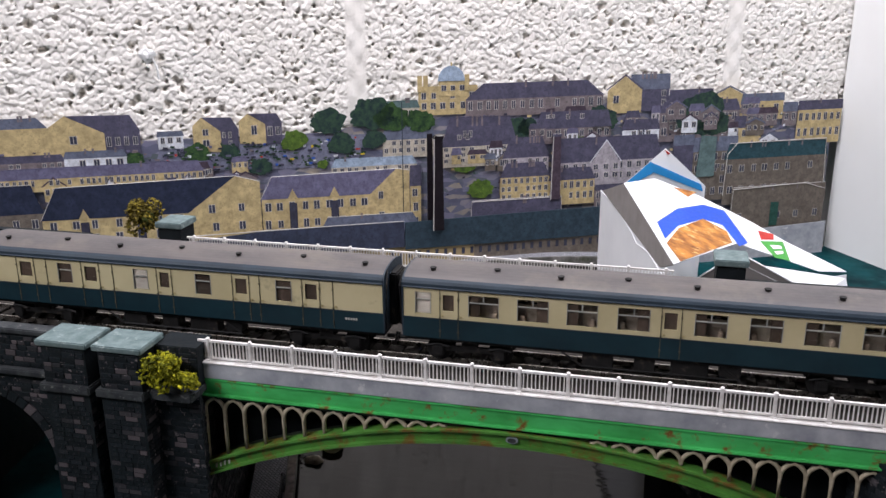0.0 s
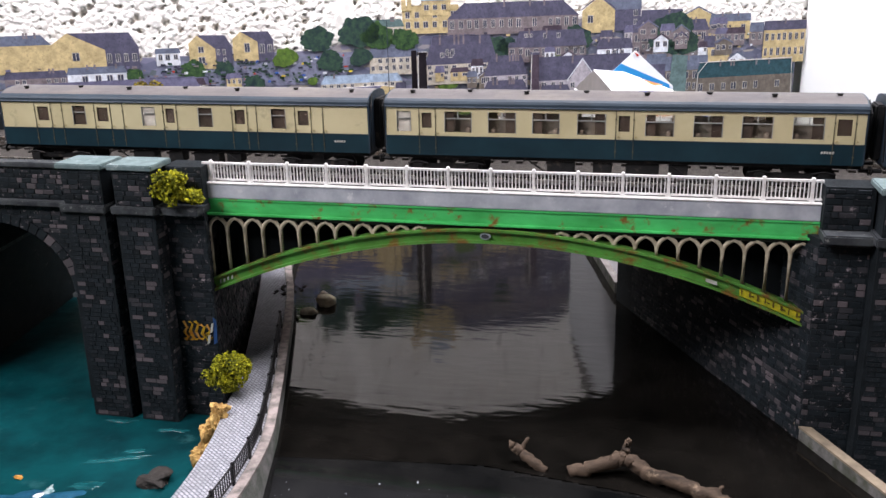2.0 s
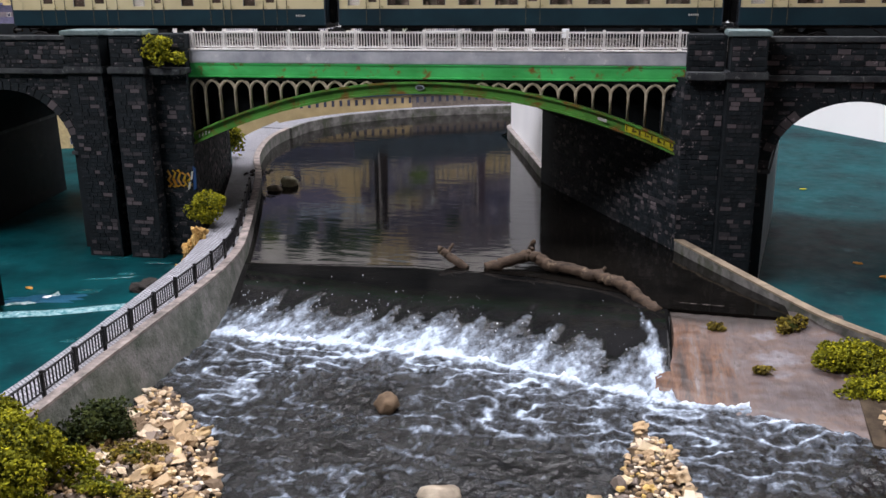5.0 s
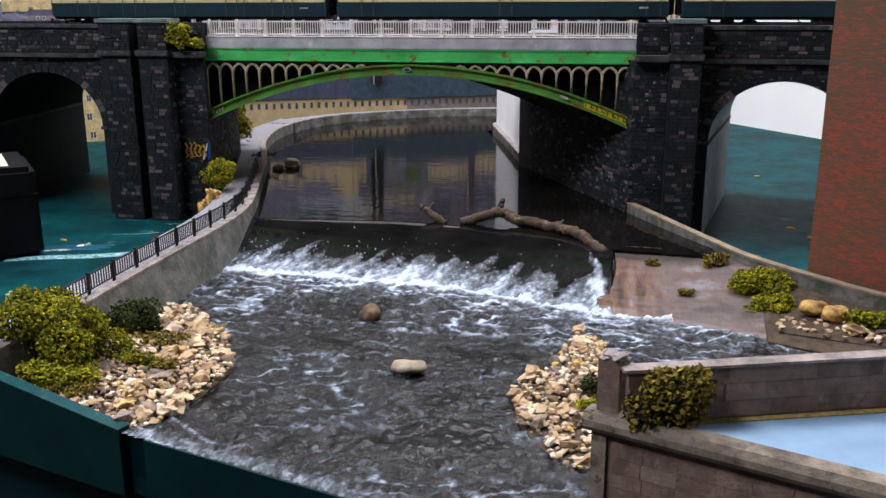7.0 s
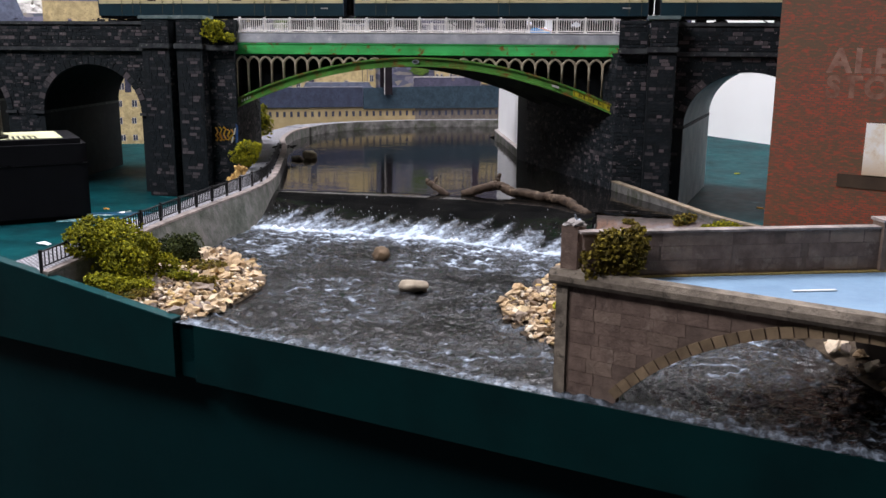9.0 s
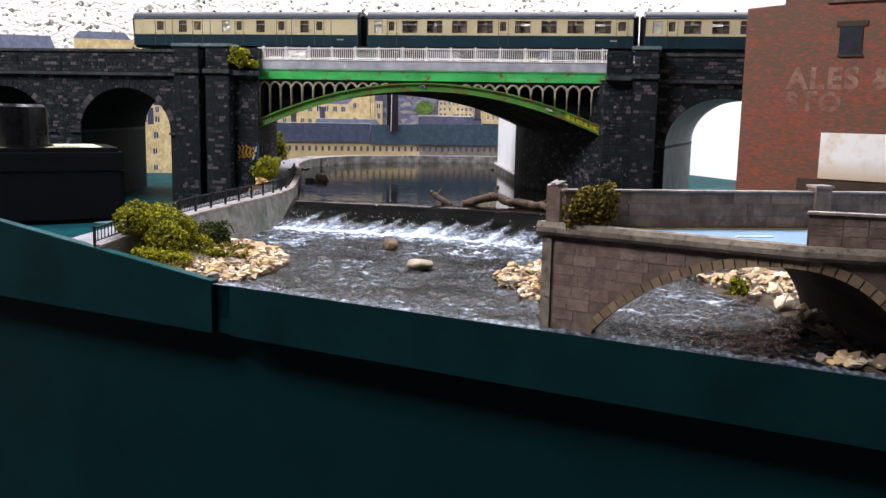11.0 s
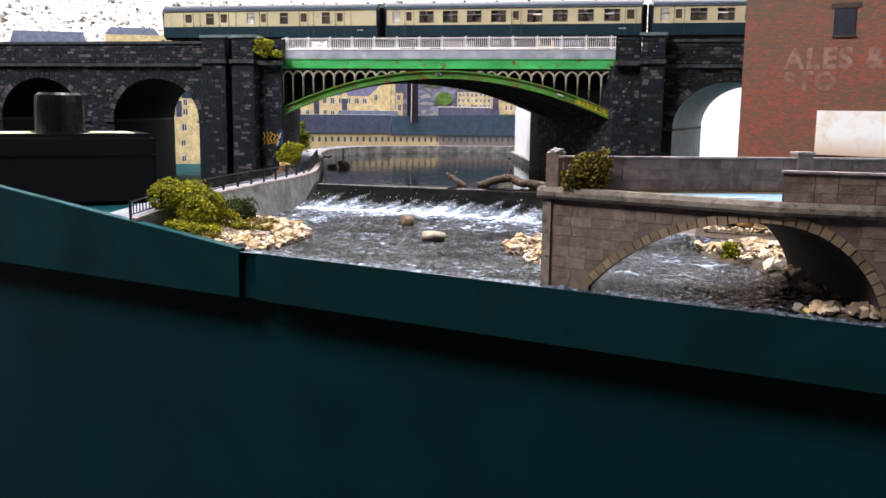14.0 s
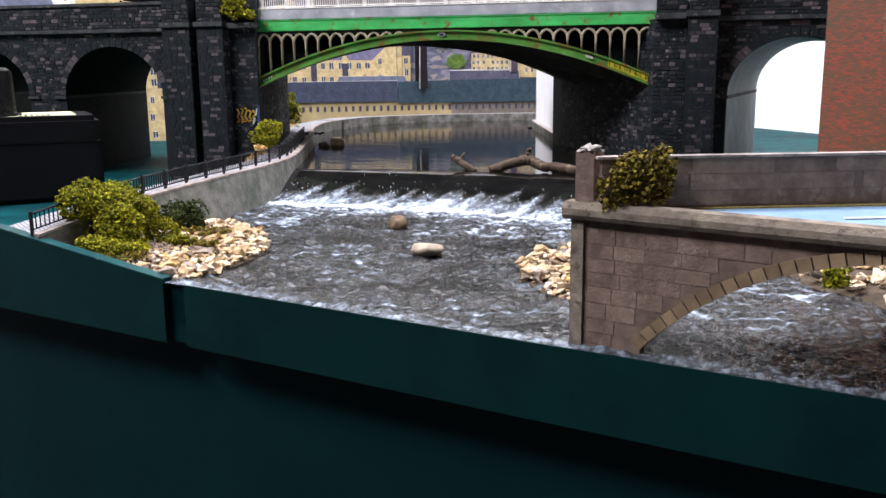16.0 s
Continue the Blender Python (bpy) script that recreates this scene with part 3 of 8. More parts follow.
def rough_wall():
    """Painted open-textured blockwork: lumps with pits between them, and a smooth mortar joint."""
    u0, u1, v0, v1, step = -0.95, 0.505, 0.205, 0.50, 0.0011
    us, vs = np.arange(u0, u1, step), np.arange(v0, v1, step)
    U, V = np.meshgrid(us, vs, indexing="ij")

    def cells(cell, seed, share):
        """Distance to the nearest and second nearest lump, the lump's height and whether it is missing."""
        rng = np.random.default_rng(seed)
        nu, nv = int((u1 - u0) / cell) + 4, int((v1 - v0) / cell) + 4
        cu = (np.arange(nu)[:, None] + rng.random((nu, nv))) * cell + u0 - cell
        cv = (np.arange(nv)[None, :] + rng.random((nu, nv))) * cell + v0 - cell
        high, gone = rng.normal(0, 1, (nu, nv)), rng.random((nu, nv)) < share
        iu, iv = ((U - u0) / cell).astype(int) + 1, ((V - v0) / cell).astype(int) + 1
        best, best2, bh, bp = np.full(U.shape, 9.0), np.full(U.shape, 9.0), np.zeros(U.shape), np.zeros(U.shape, bool)
        for du in (-1, 0, 1):
            for dv in (-1, 0, 1):
                a, b = np.clip(iu + du, 0, nu - 1), np.clip(iv + dv, 0, nv - 1)
                d = np.hypot(U - cu[a, b], V - cv[a, b]) / cell
                near = d < best
                best2 = np.where(near, best, np.minimum(best2, d))
                bh, bp = np.where(near, high[a, b], bh), np.where(near, gone[a, b], bp)
                best = np.where(near, d, best)
        return best, best2, bh, bp
    def drift(cell, seed):
        """Smooth random waves, -1 to 1."""
        rng = np.random.default_rng(seed)
        nu, nv = int((u1 - u0) / cell) + 3, int((v1 - v0) / cell) + 3
        g = rng.uniform(-1, 1, (nu, nv))
        a, b = (U - u0) / cell, (V - v0) / cell
        i, j = a.astype(int), b.astype(int)
        a, b = a - i, b - j
        a, b = a * a * (3 - 2 * a), b * b * (3 - 2 * b)
        return (g[i, j] * (1 - a) + g[i + 1, j] * a) * (1 - b) + (g[i, j + 1] * (1 - a) + g[i + 1, j + 1] * a) * b
    flat_u, flat_v = U, V
    U, V = U + 0.0016 * drift(0.0045, 41) + 0.0008 * drift(0.0022, 42), V + 0.0016 * drift(0.0045, 43) + 0.0008 * drift(0.0022, 44)
    U, V = np.clip(U, u0, u1), np.clip(V, v0, v1)
    best, best2, bh, bp = cells(0.0072, 3, 0.0)
    h = 0.0012 * np.clip((best2 - best) * 3.4, 0, 1) ** 0.8 + 0.00025 * bh
    best, best2, bh, bp = cells(0.0036, 13, 0.0)
    h += 0.00035 * np.clip((best2 - best) * 3.2, 0, 1) + 0.00012 * bh
    best, best2, bh, bp = cells(0.0105, 5, 0.17)
    h -= 0.0085 * bp * np.clip(1.6 - best * (5.4 + 1.3 * bh), 0, 1)
    best, best2, bh, bp = cells(0.0052, 8, 0.15)
    h -= 0.0055 * bp * np.clip(1.5 - best * 4.4, 0, 1)
    U, V = flat_u, flat_v
    h += 0.0003 * drift(0.012, 45) + 0.00022 * drift(0.0034, 46)
    joint = np.minimum(np.abs(U + 0.094), np.abs(U - 0.35)) < 0.011
    joint |= np.abs(V - 0.50) < 0.008
    h = np.where(joint, 0.001 + 0.0006 * np.sin(U * 300) * np.sin(V * 210), h) - 0.004
    P = [tuple(on_wall(a, b, c)) for a, b, c in zip(U.ravel(), V.ravel(), h.ravel())]
    n2 = len(vs)
    F = [(i * n2 + j, (i + 1) * n2 + j, (i + 1) * n2 + j + 1, i * n2 + j + 1) for i in range(len(us) - 1) for j in range(n2 - 1)]
    s = Shape()
    s.v, s.f = P, F
    return solo("wall_north", s, "wall_white", "rough white-painted concrete blockwork wall with open pits", "wall", "structure", True)


rough_wall()
corner = on_wall(0.502, 0)
side = Vector((0.56, -0.83, 0)).normalized()
s = Shape()
a, b = corner, corner + side * 2.6
s.prism([(a.x, a.y, -0.9), (b.x, b.y, -0.9), (b.x, b.y, 1.6), (a.x, a.y, 1.6)], (0.1, 0.07, 0))
solo("wall_east", s, "side_white", "plain smooth white painted side wall", "wall", "structure")
s = Shape()
a, b = on_wall(-2.2, 0, -0.02), on_wall(0.56, 0, -0.02)
s.prism([(a.x, a.y, -0.9), (b.x, b.y, -0.9), (b.x, b.y, 0.74), (a.x, a.y, 0.74)], (-0.05, 0.1, 0))
# Unseen band above the wall, made dark so the water reflects less.
solo("wall_north_top", Shape().prism([(a.x, a.y, 0.7402), (b.x, b.y, 0.7402), (b.x, b.y, 1.6), (a.x, a.y, 1.6)], (-0.05, 0.1, 0)), "room_grey", "unseen dark wall band added to keep water reflections low", "wall", "structure")
solo("wall_north_upper", s, "mortar_white", "white painted wall behind the blockwork", "wall", "structure")
# Unseen shell of the room; west, south and ceiling darkened against haze.
solo("wall_west", Shape().box(-2.1, -2.0, -2.6, 1.0, -0.9, 1.6), "room_grey", "plain grey room wall", "wall", "structure")
solo("wall_south", Shape().box(-2.1, 2.4, -2.7, -2.6, -0.9, 1.6), "room_grey", "plain grey room wall behind the camera", "wall", "structure")
solo("floor", Shape().box(-2.1, 2.4, -2.7, 2.0, -1.0, -0.9), "room_grey", "plain dark room floor", "floor", "structure")
solo("ceiling", Shape().box(-2.1, 2.4, -2.7, 2.0, 1.6, 1.7), "room_grey", "unseen room ceiling kept dark to cut reflections", "ceiling", "structure")

# ---------------------------------------------------------------- the baseboard
s = Shape()
e0, e1 = on_wall(-1.2, 0, 0.002), on_wall(0.50, 0, 0.002)
far = corner + side * 1.05
s.prism([(-0.95, fascia_y(-0.95) + 0.004, 0), (far.x, fascia_y(far.x) + 0.004, 0), (far.x, far.y, 0), (corner.x, corner.y, 0), (e1.x, e1.y, 0), (e0.x, e0.y, 0)][::1], (0, 0, -0.018))
for i, p in enumerate(s.v):
    s.v[i] = (p[0], p[1], p[2] + GROUND)
solo("ground", s, "teal_board", "teal painted baseboard top with paint smears", "ground", "structure")


def fascia_strip(name, x0, x1, z_low, za, zb, back, label, material="teal_fascia", thick=0.0057):
    sh = Shape()
    sh.prism([(x0, fascia_y(x0) + back, z_low), (x1, fascia_y(x1) + back, z_low), (x1, fascia_y(x1) + back, zb), (x0, fascia_y(x0) + back, za)], (0.3 * thick, thick, 0))
    return solo(name, sh, material, label, "fascia", "structure")


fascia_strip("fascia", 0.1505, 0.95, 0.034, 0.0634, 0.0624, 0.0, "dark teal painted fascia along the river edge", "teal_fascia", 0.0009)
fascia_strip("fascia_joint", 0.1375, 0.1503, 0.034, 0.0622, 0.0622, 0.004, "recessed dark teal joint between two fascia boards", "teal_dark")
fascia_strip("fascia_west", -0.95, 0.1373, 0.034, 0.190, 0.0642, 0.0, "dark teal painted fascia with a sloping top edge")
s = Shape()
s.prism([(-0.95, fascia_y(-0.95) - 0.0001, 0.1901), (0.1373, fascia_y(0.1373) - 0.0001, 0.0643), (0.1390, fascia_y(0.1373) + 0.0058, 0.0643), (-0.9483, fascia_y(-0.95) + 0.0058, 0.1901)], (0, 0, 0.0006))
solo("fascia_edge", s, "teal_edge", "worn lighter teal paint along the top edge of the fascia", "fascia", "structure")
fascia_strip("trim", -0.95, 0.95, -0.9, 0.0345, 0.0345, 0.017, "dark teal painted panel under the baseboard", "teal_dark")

# ---------------------------------------------------------------- river
LIP = [(0.06, -0.0765), (0.18, -0.066), (0.26, -0.078), (0.31, -0.098), (0.335, -0.12)]
BASE = [(0.06, -0.158), (0.15, -0.163), (0.20, -0.166), (0.26, -0.180), (0.335, -0.208)]
UPPER, LOWER = 0.080, 0.0632


def along(line, x):
    for (x0, y0), (x1, y1) in zip(line, line[1:]):
        if x <= x1:
            return y0 + (y1 - y0) * (x - x0) / (x1 - x0)
    return line[-1][1]


OUTER = [(-0.0640, 0.3726, 0.092), (-0.061, 0.306, 0.092), (-0.0374, 0.214, 0.092), (-0.0018, 0.1286, 0.092), (0.038, 0.014, 0.0915), (0.0555, -0.040, 0.0905), (0.0665, -0.0785, 0.090),
         (0.0715, -0.115, 0.0895), (0.0728, -0.155, 0.0893), (0.0728, -0.205, 0.0892), (0.0726, -0.255, 0.0890), (0.0722, -0.300, 0.0880), (0.0660, -0.330, 0.0845), (0.0500, -0.3640, 0.0770)]
INNER = [(-0.0999, 0.4276, 0.092), (-0.098, 0.326, 0.092), (-0.0775, 0.243, 0.092), (-0.0375, 0.148, 0.092), (0.0125, 0.005, 0.0915), (0.0262, -0.050, 0.0905), (0.0330, -0.0785, 0.090),
         (0.0385, -0.115, 0.0895), (0.0405, -0.155, 0.0893), (0.0435, -0.205, 0.0892), (0.0455, -0.255, 0.0890), (0.0435, -0.300, 0.0880), (0.0330, -0.325, 0.0845), (0.0120, -0.352, 0.0770)]
QUAY = [(-0.0640, 0.3726, 0.092), (-0.059, 0.42, 0.0918), (-0.035, 0.475, 0.0912), (0.0, 0.515, 0.0906), (0.05, 0.553, 0.0902), (0.11, 0.582, 0.0900), (0.165, 0.597, 0.0900), (0.23, 0.602, 0.0900)]


def smooth_line(pts, n=6):
    """Catmull-Rom points along a line."""
    out, P = [], [Vector(p) for p in pts]
    for k in range(len(P) - 1):
        p0, p1, p2, p3 = P[max(k - 1, 0)], P[k], P[k + 1], P[min(k + 2, len(P) - 1)]
        for j in range(n):
            t = j / n
            out.append(0.5 * (2 * p1 + (p2 - p0) * t + (2 * p0 - 5 * p1 + 4 * p2 - p3) * t * t + (3 * p1 - p0 - 3 * p2 + p3) * t ** 3))
    return out + [P[-1]]


OUT, INN = smooth_line(OUTER), smooth_line(INNER)
QY = smooth_line(QUAY)
s = Shape()
pts = [(p.x - 0.002, p.y) for p in OUT if p.y > -0.08][::-1] + [(p.x, p.y + 0.002) for p in QY[1:]]
pts += [(0.225, 0.50), (0.182, 0.455), (0.172, 0.425), (0.246, 0.21), (0.352, 0.002), (0.40, -0.085), (0.40, -0.125), (0.335, -0.12), (0.31, -0.098), (0.26, -0.078), (0.18, -0.066)]
s.prism([(x, y, UPPER) for x, y in pts], (0, 0, -0.012))
solo("water_upper", s, "still_water", "dark glossy still river water above the weir", "water", "structure")


def river_left(y):
    best = OUT[-1].x
    for p, q in zip(OUT, OUT[1:]):
        if q.y <= y <= p.y:
            best = p.x + (q.x - p.x) * (p.y - y) / max(p.y - q.y, 1e-6)
    return best - 0.002


def rapids():
    """Weir slope and fast water below it, with a foam value at every point."""
    step = 0.00125
    xs, ys = np.arange(0.01, 0.70, step), np.arange(-0.57, -0.060, step)
    ok = np.zeros((len(xs), len(ys)), bool)
    Z, foam, chop = np.zeros(ok.shape), np.zeros(ok.shape), np.zeros(ok.shape)
    for i, x in enumerate(xs):
        lip, base = along(LIP, x), along(BASE, x)
        fy = fascia_y(x) + 0.001
        for j, y in enumerate(ys):
            if y < fy or y > lip:
                continue
            if y > -0.34 and x < river_left(y):
                continue
            if x > 0.345 and y > -0.192 - 0.35 * (x - 0.337):
                continue
            ok[i, j] = True
            t = min(1, (lip - y) / (lip - base))
            n1 = noise.noise((x * 95, y * 55, 0.3))
            n2 = noise.noise((x * 260, y * 150, 3.1))
            n3 = noise.noise((x * 520, y * 420, 7.7))
            Z[i, j] = UPPER + (LOWER - UPPER) * (t * t * (3 - 2 * t))
            d = base - y
            line = 0.0050 * noise.noise((x * 24, 4.0, 0.0)) + 0.0022 * noise.noise((x * 90, 8.0, 0.0)) + 0.0010 * n2
            crest = math.exp(-((d + 0.003 + line) / (0.0013 + 0.0011 * abs(noise.noise((x * 55, 2.0, 6.0))))) ** 2)
            if t < 1:
                # soft plumes that reach unequally far up the slope
                sx = x - 0.34 * y + 0.004 * n1
                wide, finger = 0.5 + 0.5 * noise.noise((sx * 26, 1.7, 0.2)), 0.5 + 0.5 * noise.noise((sx * 88, y * 9, 5.0))
                reach = 0.20 + 0.24 * wide + 0.56 * finger ** 1.4
                q = min(1, max(0, t - (1 - reach)) / reach)
                stroke = 0.5 + 0.5 * noise.noise((sx * 190, y * 38, 9.0))
                fine = 0.5 + 0.5 * noise.noise((sx * 560, y * 170, 4.0))
                clump = 0.5 + 0.5 * noise.noise((x * 120, y * 95, 13.0))
                f = q ** 1.05 * (0.14 + 0.66 * stroke + 0.55 * clump) * (0.45 + 0.80 * fine) * (0.50 + 0.70 * finger) * (1.22 - 1.3 * max(0, x - 0.06))
                f += 0.20 * max(0, n3 - 0.22) * min(1, 3 * q)
                if x > 0.310:
                    f = max(f, 0.62 * math.exp(-((x - 0.3265 + 0.05 * max(0, 0.5 - t) ** 2 + 0.004 * n1) / (0.0030 + 0.0045 * t)) ** 2) * (0.45 + fine) * min(1, max(0, t - 0.02) * 4))
                f -= 0.26 * max(0, 1 - q * 4)
                if crest > 0.05:
                    f = max(f, crest * (0.95 + 0.6 * n2 + 0.4 * n3))
                Z[i, j] += 0.0018 * max(0, f) * (0.4 + n3 + stroke) - 0.0002
                chop[i, j] = min(0.9, 0.02 + 1.3 * max(0, f) + 0.3 * max(0, t - 0.7) + 0.75 * min(1, 5 * q) * max(0, clump + 0.5 * fine - 0.45))
            else:
                wx, wy = x + 0.0050 * noise.noise((x * 42, y * 42, 51.0)) + 0.0016 * n2, y + 0.0055 * noise.noise((x * 42, y * 42, 57.0))
                fade = math.exp(-d / 0.030)
                patch = 0.5 + 0.9 * noise.noise((x * 13, y * 19, 21.0)) + 0.45 * noise.noise((x * 40, y * 60, 31.0))
                patch = min(1.2, max(0, patch - 0.15 + 0.55 * fade))
                curl = max(0, 1 - abs(noise.noise((wx * 40, wy * 88, 11.0))) * 7.5) ** 1.4
                curl2 = max(0, 1 - abs(noise.noise((wx * 105, wy * 215, 17.0))) * 6.0) ** 1.3
                wash = 0.5 + 0.5 * noise.noise((wx * 75, wy * 150, 23.0))
                f = patch * (0.58 * curl + 0.22 * curl2 + 0.34 * wash * (0.6 + 0.7 * n2)) + 0.26 * fade * (0.40 + 0.8 * wash + 0.6 * n2) - 0.07
                if crest > 0.05:
                    f = max(f, crest * (0.95 + 0.6 * n2 + 0.4 * n3))
                rim = y - fy
                # Pale rim for gritty foam, with the glints of the water's edge painted in.
                if rim < 0.012:
                    f = max(f, 0.24 * min(1, 2 - rim / 0.006) * (0.95 + 0.2 * n2 + 0.45 * n3))
                Z[i, j] += 0.0013 * n1 + 0.0011 * n2 + 0.0007 * n3 + 0.0012 * crest * (0.5 + n2)
                chop[i, j] = min(0.95, 0.34 + 0.55 * patch)
                if rim < 0.0035:
                    Z[i, j] = min(Z[i, j], LOWER - 0.0006 + 0.18 * rim)
            if x > 0.3355 and y > -0.204:
                Z[i, j] -= 1.3 * (min(x, 0.345) - 0.3355) * min(1, (y + 0.204) / 0.012)
            foam[i, j] = max(-0.32, min(1, f))
    idx = -np.ones(ok.shape, int)
    idx[ok] = np.arange(ok.sum())
    I, J = np.nonzero(ok)
    sh = Shape()
    sh.v = [(xs[i], ys[j], Z[i, j]) for i, j in zip(I, J)]
    q = ok[:-1, :-1] & ok[1:, :-1] & ok[1:, 1:] & ok[:-1, 1:]
    A, B2 = np.nonzero(q)
    sh.f = [(int(idx[i, j]), int(idx[i + 1, j]), int(idx[i + 1, j + 1]), int(idx[i, j + 1])) for i, j in zip(A, B2)]
    ob = solo("water_lower", sh, "fast_water", "dark rushing river water with white foam below the weir", "water", "structure", True)
    at = ob.data.attributes.new("foam", "FLOAT", "POINT")
    at.data.foreach_set("value", foam[ok].astype(np.float32))
    at = ob.data.attributes.new("chop", "FLOAT", "POINT")
    at.data.foreach_set("value", chop[ok].astype(np.float32))
    return ob


rapids()
# White flecks scattered up the slope in place of glints off the water.
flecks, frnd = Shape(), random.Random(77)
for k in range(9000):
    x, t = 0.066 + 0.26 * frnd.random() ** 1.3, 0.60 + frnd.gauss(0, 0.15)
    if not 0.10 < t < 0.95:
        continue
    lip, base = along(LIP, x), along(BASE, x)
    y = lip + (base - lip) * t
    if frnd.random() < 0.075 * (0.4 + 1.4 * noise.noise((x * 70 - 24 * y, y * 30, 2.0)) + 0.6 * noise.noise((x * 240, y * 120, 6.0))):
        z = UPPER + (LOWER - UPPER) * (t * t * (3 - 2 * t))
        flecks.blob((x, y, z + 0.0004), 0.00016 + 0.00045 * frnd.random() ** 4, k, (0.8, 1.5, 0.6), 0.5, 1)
solo("foam_flecks", flecks, "glint_fleck", "tiny white drops standing in for glints on the weir", "spray", "stuff", True)

# ---------------------------------------------------------------- banks
s = Shape()
nx, ny = 64, 64
c00, c10, c01, c11 = Vector((0.3270, -0.1970, 0.0640)), Vector((0.428, -0.236, 0.0624)), Vector((0.329, -0.108, 0.0800)), Vector((0.428, -0.116, 0.0798))
for i in range(nx + 1):
    for j in range(ny + 1):
        a, b = i / nx, j / ny
        p = (c00 * (1 - a) + c10 * a) * (1 - b) + (c01 * (1 - a) + c11 * a) * b
        edge = Vector((p.x * 70, p.y * 70, 2.0))
        p.x += (1 - a) ** 3 * (0.0015 * noise.noise(edge) + 0.0020 * math.sin(math.pi * b) ** 2)
        p.y += (1 - b) ** 3 * (0.0040 * noise.noise(edge + Vector((9, 0, 0))) + 0.0020 * noise.noise(edge * 3))
        p.z += 0.0006 * noise.noise(p * 45) + 0.0004 * noise.noise(p * 240) - 0.0026 * max(0, 0.08 - b) / 0.08
        s.v.append(tuple(p))
s.f = [(i * (ny + 1) + j, (i + 1) * (ny + 1) + j, (i + 1) * (ny + 1) + j + 1, i * (ny + 1) + j + 1) for i in range(nx) for j in range(ny)]
solo("apron", s, "apron_stone", "brown-streaked sloping stone apron beside the weir", "apron", "structure", True)
s = Shape()
s.prism([(0.418, -0.232, 0.064), (0.70, -0.36, 0.064), (0.70, -0.25, 0.068), (0.49, -0.196, 0.070), (0.423, -0.128, 0.076)], (0, 0, -0.006))
solo("bank", s, "bank_earth", "brown earth river bank with stones", "bank", "structure")


def ribbon(line_a, line_b, drop):
    """A strip between two lines, closed below."""
    sh = Shape()
    n = min(len(line_a), len(line_b))
    for k in range(n):
        a, b = Vector(line_a[k]), Vector(line_b[k])
        sh.v += [tuple(a), tuple(b), (a.x, a.y, a.z - drop), (b.x, b.y, b.z - drop)]
    for k in range(n - 1):
        i, j = 4 * k, 4 * k + 4
        sh.f += [(i, j, j + 1, i + 1), (i, i + 2, j + 2, j), (i + 1, j + 1, j + 3, i + 3), (i + 2, i + 3, j + 3, j + 2)]
    sh.f += [(0, 1, 3, 2), (4 * n - 4, 4 * n - 2, 4 * n - 1, 4 * n - 3)]
    return sh


def offset(line, d):
    out = []
    for k, p in enumerate(line):
        t = (Vector(line[min(k + 1, len(line) - 1)]) - Vector(line[max(k - 1, 0)]))
        t.z = 0
        t.normalize()
        out.append(Vector(p) + Vector((t.y, -t.x, 0)) * d)
    return out


COP = offset(OUT, 0.0055)
solo("towpath", ribbon([p - Vector((0, 0, 0.0012)) for p in INN], [p - Vector((0, 0, 0.0012)) for p in COP], 0.030), "paving", "pale grey paved towpath beside the river", "path", "structure")
s = ribbon(COP, OUT, 0.031)
for k, (p, q) in enumerate(zip(OUT, offset(OUT, -0.0085))):
    # the wall face leans out towards its foot along the rapids
    lean = (q - p) * min(1, max(0, -p.y / 0.16)) * min(1, max(0, (p.y + 0.358) / 0.03))
    v = s.v[4 * k + 3]
    s.v[4 * k + 3] = (v[0] + lean.x, v[1] + lean.y, v[2])
solo("river_wall_west", s, "wall_mottled", "weathered grey stone river wall", "river wall", "structure")
s = ribbon([p + Vector((0, 0, 0.0006)) for p in offset(OUT, 0.0048)], [p + Vector((0, 0, 0.0006)) for p in offset(OUT, -0.0005)], 0.0014)
solo("coping_west", s, "coping_worn", "pale worn stone coping on the river wall", "coping", "structure")
qin = [Vector(p) + Vector((-0.035 * max(0, 1 - k / 16), 0.004 + 0.012 * min(1, k / 16), 0)) for k, p in enumerate(QY)]
solo("towpath_far", ribbon(qin, [p - Vector((0, 0, 0.0005)) for p in QY], 0.031), "paving", "pale grey quay edge round the river bend", "path", "structure")
qf = offset(QY, 0.0)
solo("quay_wall", ribbon(qf, offset(QY, 0.003), 0.031), "quay_stone", "stained stone quay wall round the river bend", "quay wall", "structure")
RW = [Vector(p) for p in ((0.3425, -0.004, 0.0873), (0.368, -0.052, 0.0862), (0.395, -0.098, 0.0842), (0.420, -0.1335, 0.082), (0.455, -0.168, 0.0805), (0.493, -0.197, 0.079), (0.60, -0.255, 0.077))]
RW = smooth_line(RW, 4)
solo("river_wall_east", ribbon(offset(RW, -0.005), RW, 0.026), "quay_stone", "grey-brown stone wing wall beside the weir", "river wall", "structure")
solo("coping_east", ribbon([p + Vector((0, 0, 0.0010)) for p in offset(RW, -0.0054)], [p + Vector((0, 0, 0.0010)) for p in offset(RW, 0.0004)], 0.0012), "coping_tan",
     "tan stone coping on the wing wall", "coping", "structure")

# ---------------------------------------------------------------- viaduct
DEPTH, SKEW = 0.176, -0.098
brnd = random.Random(11)


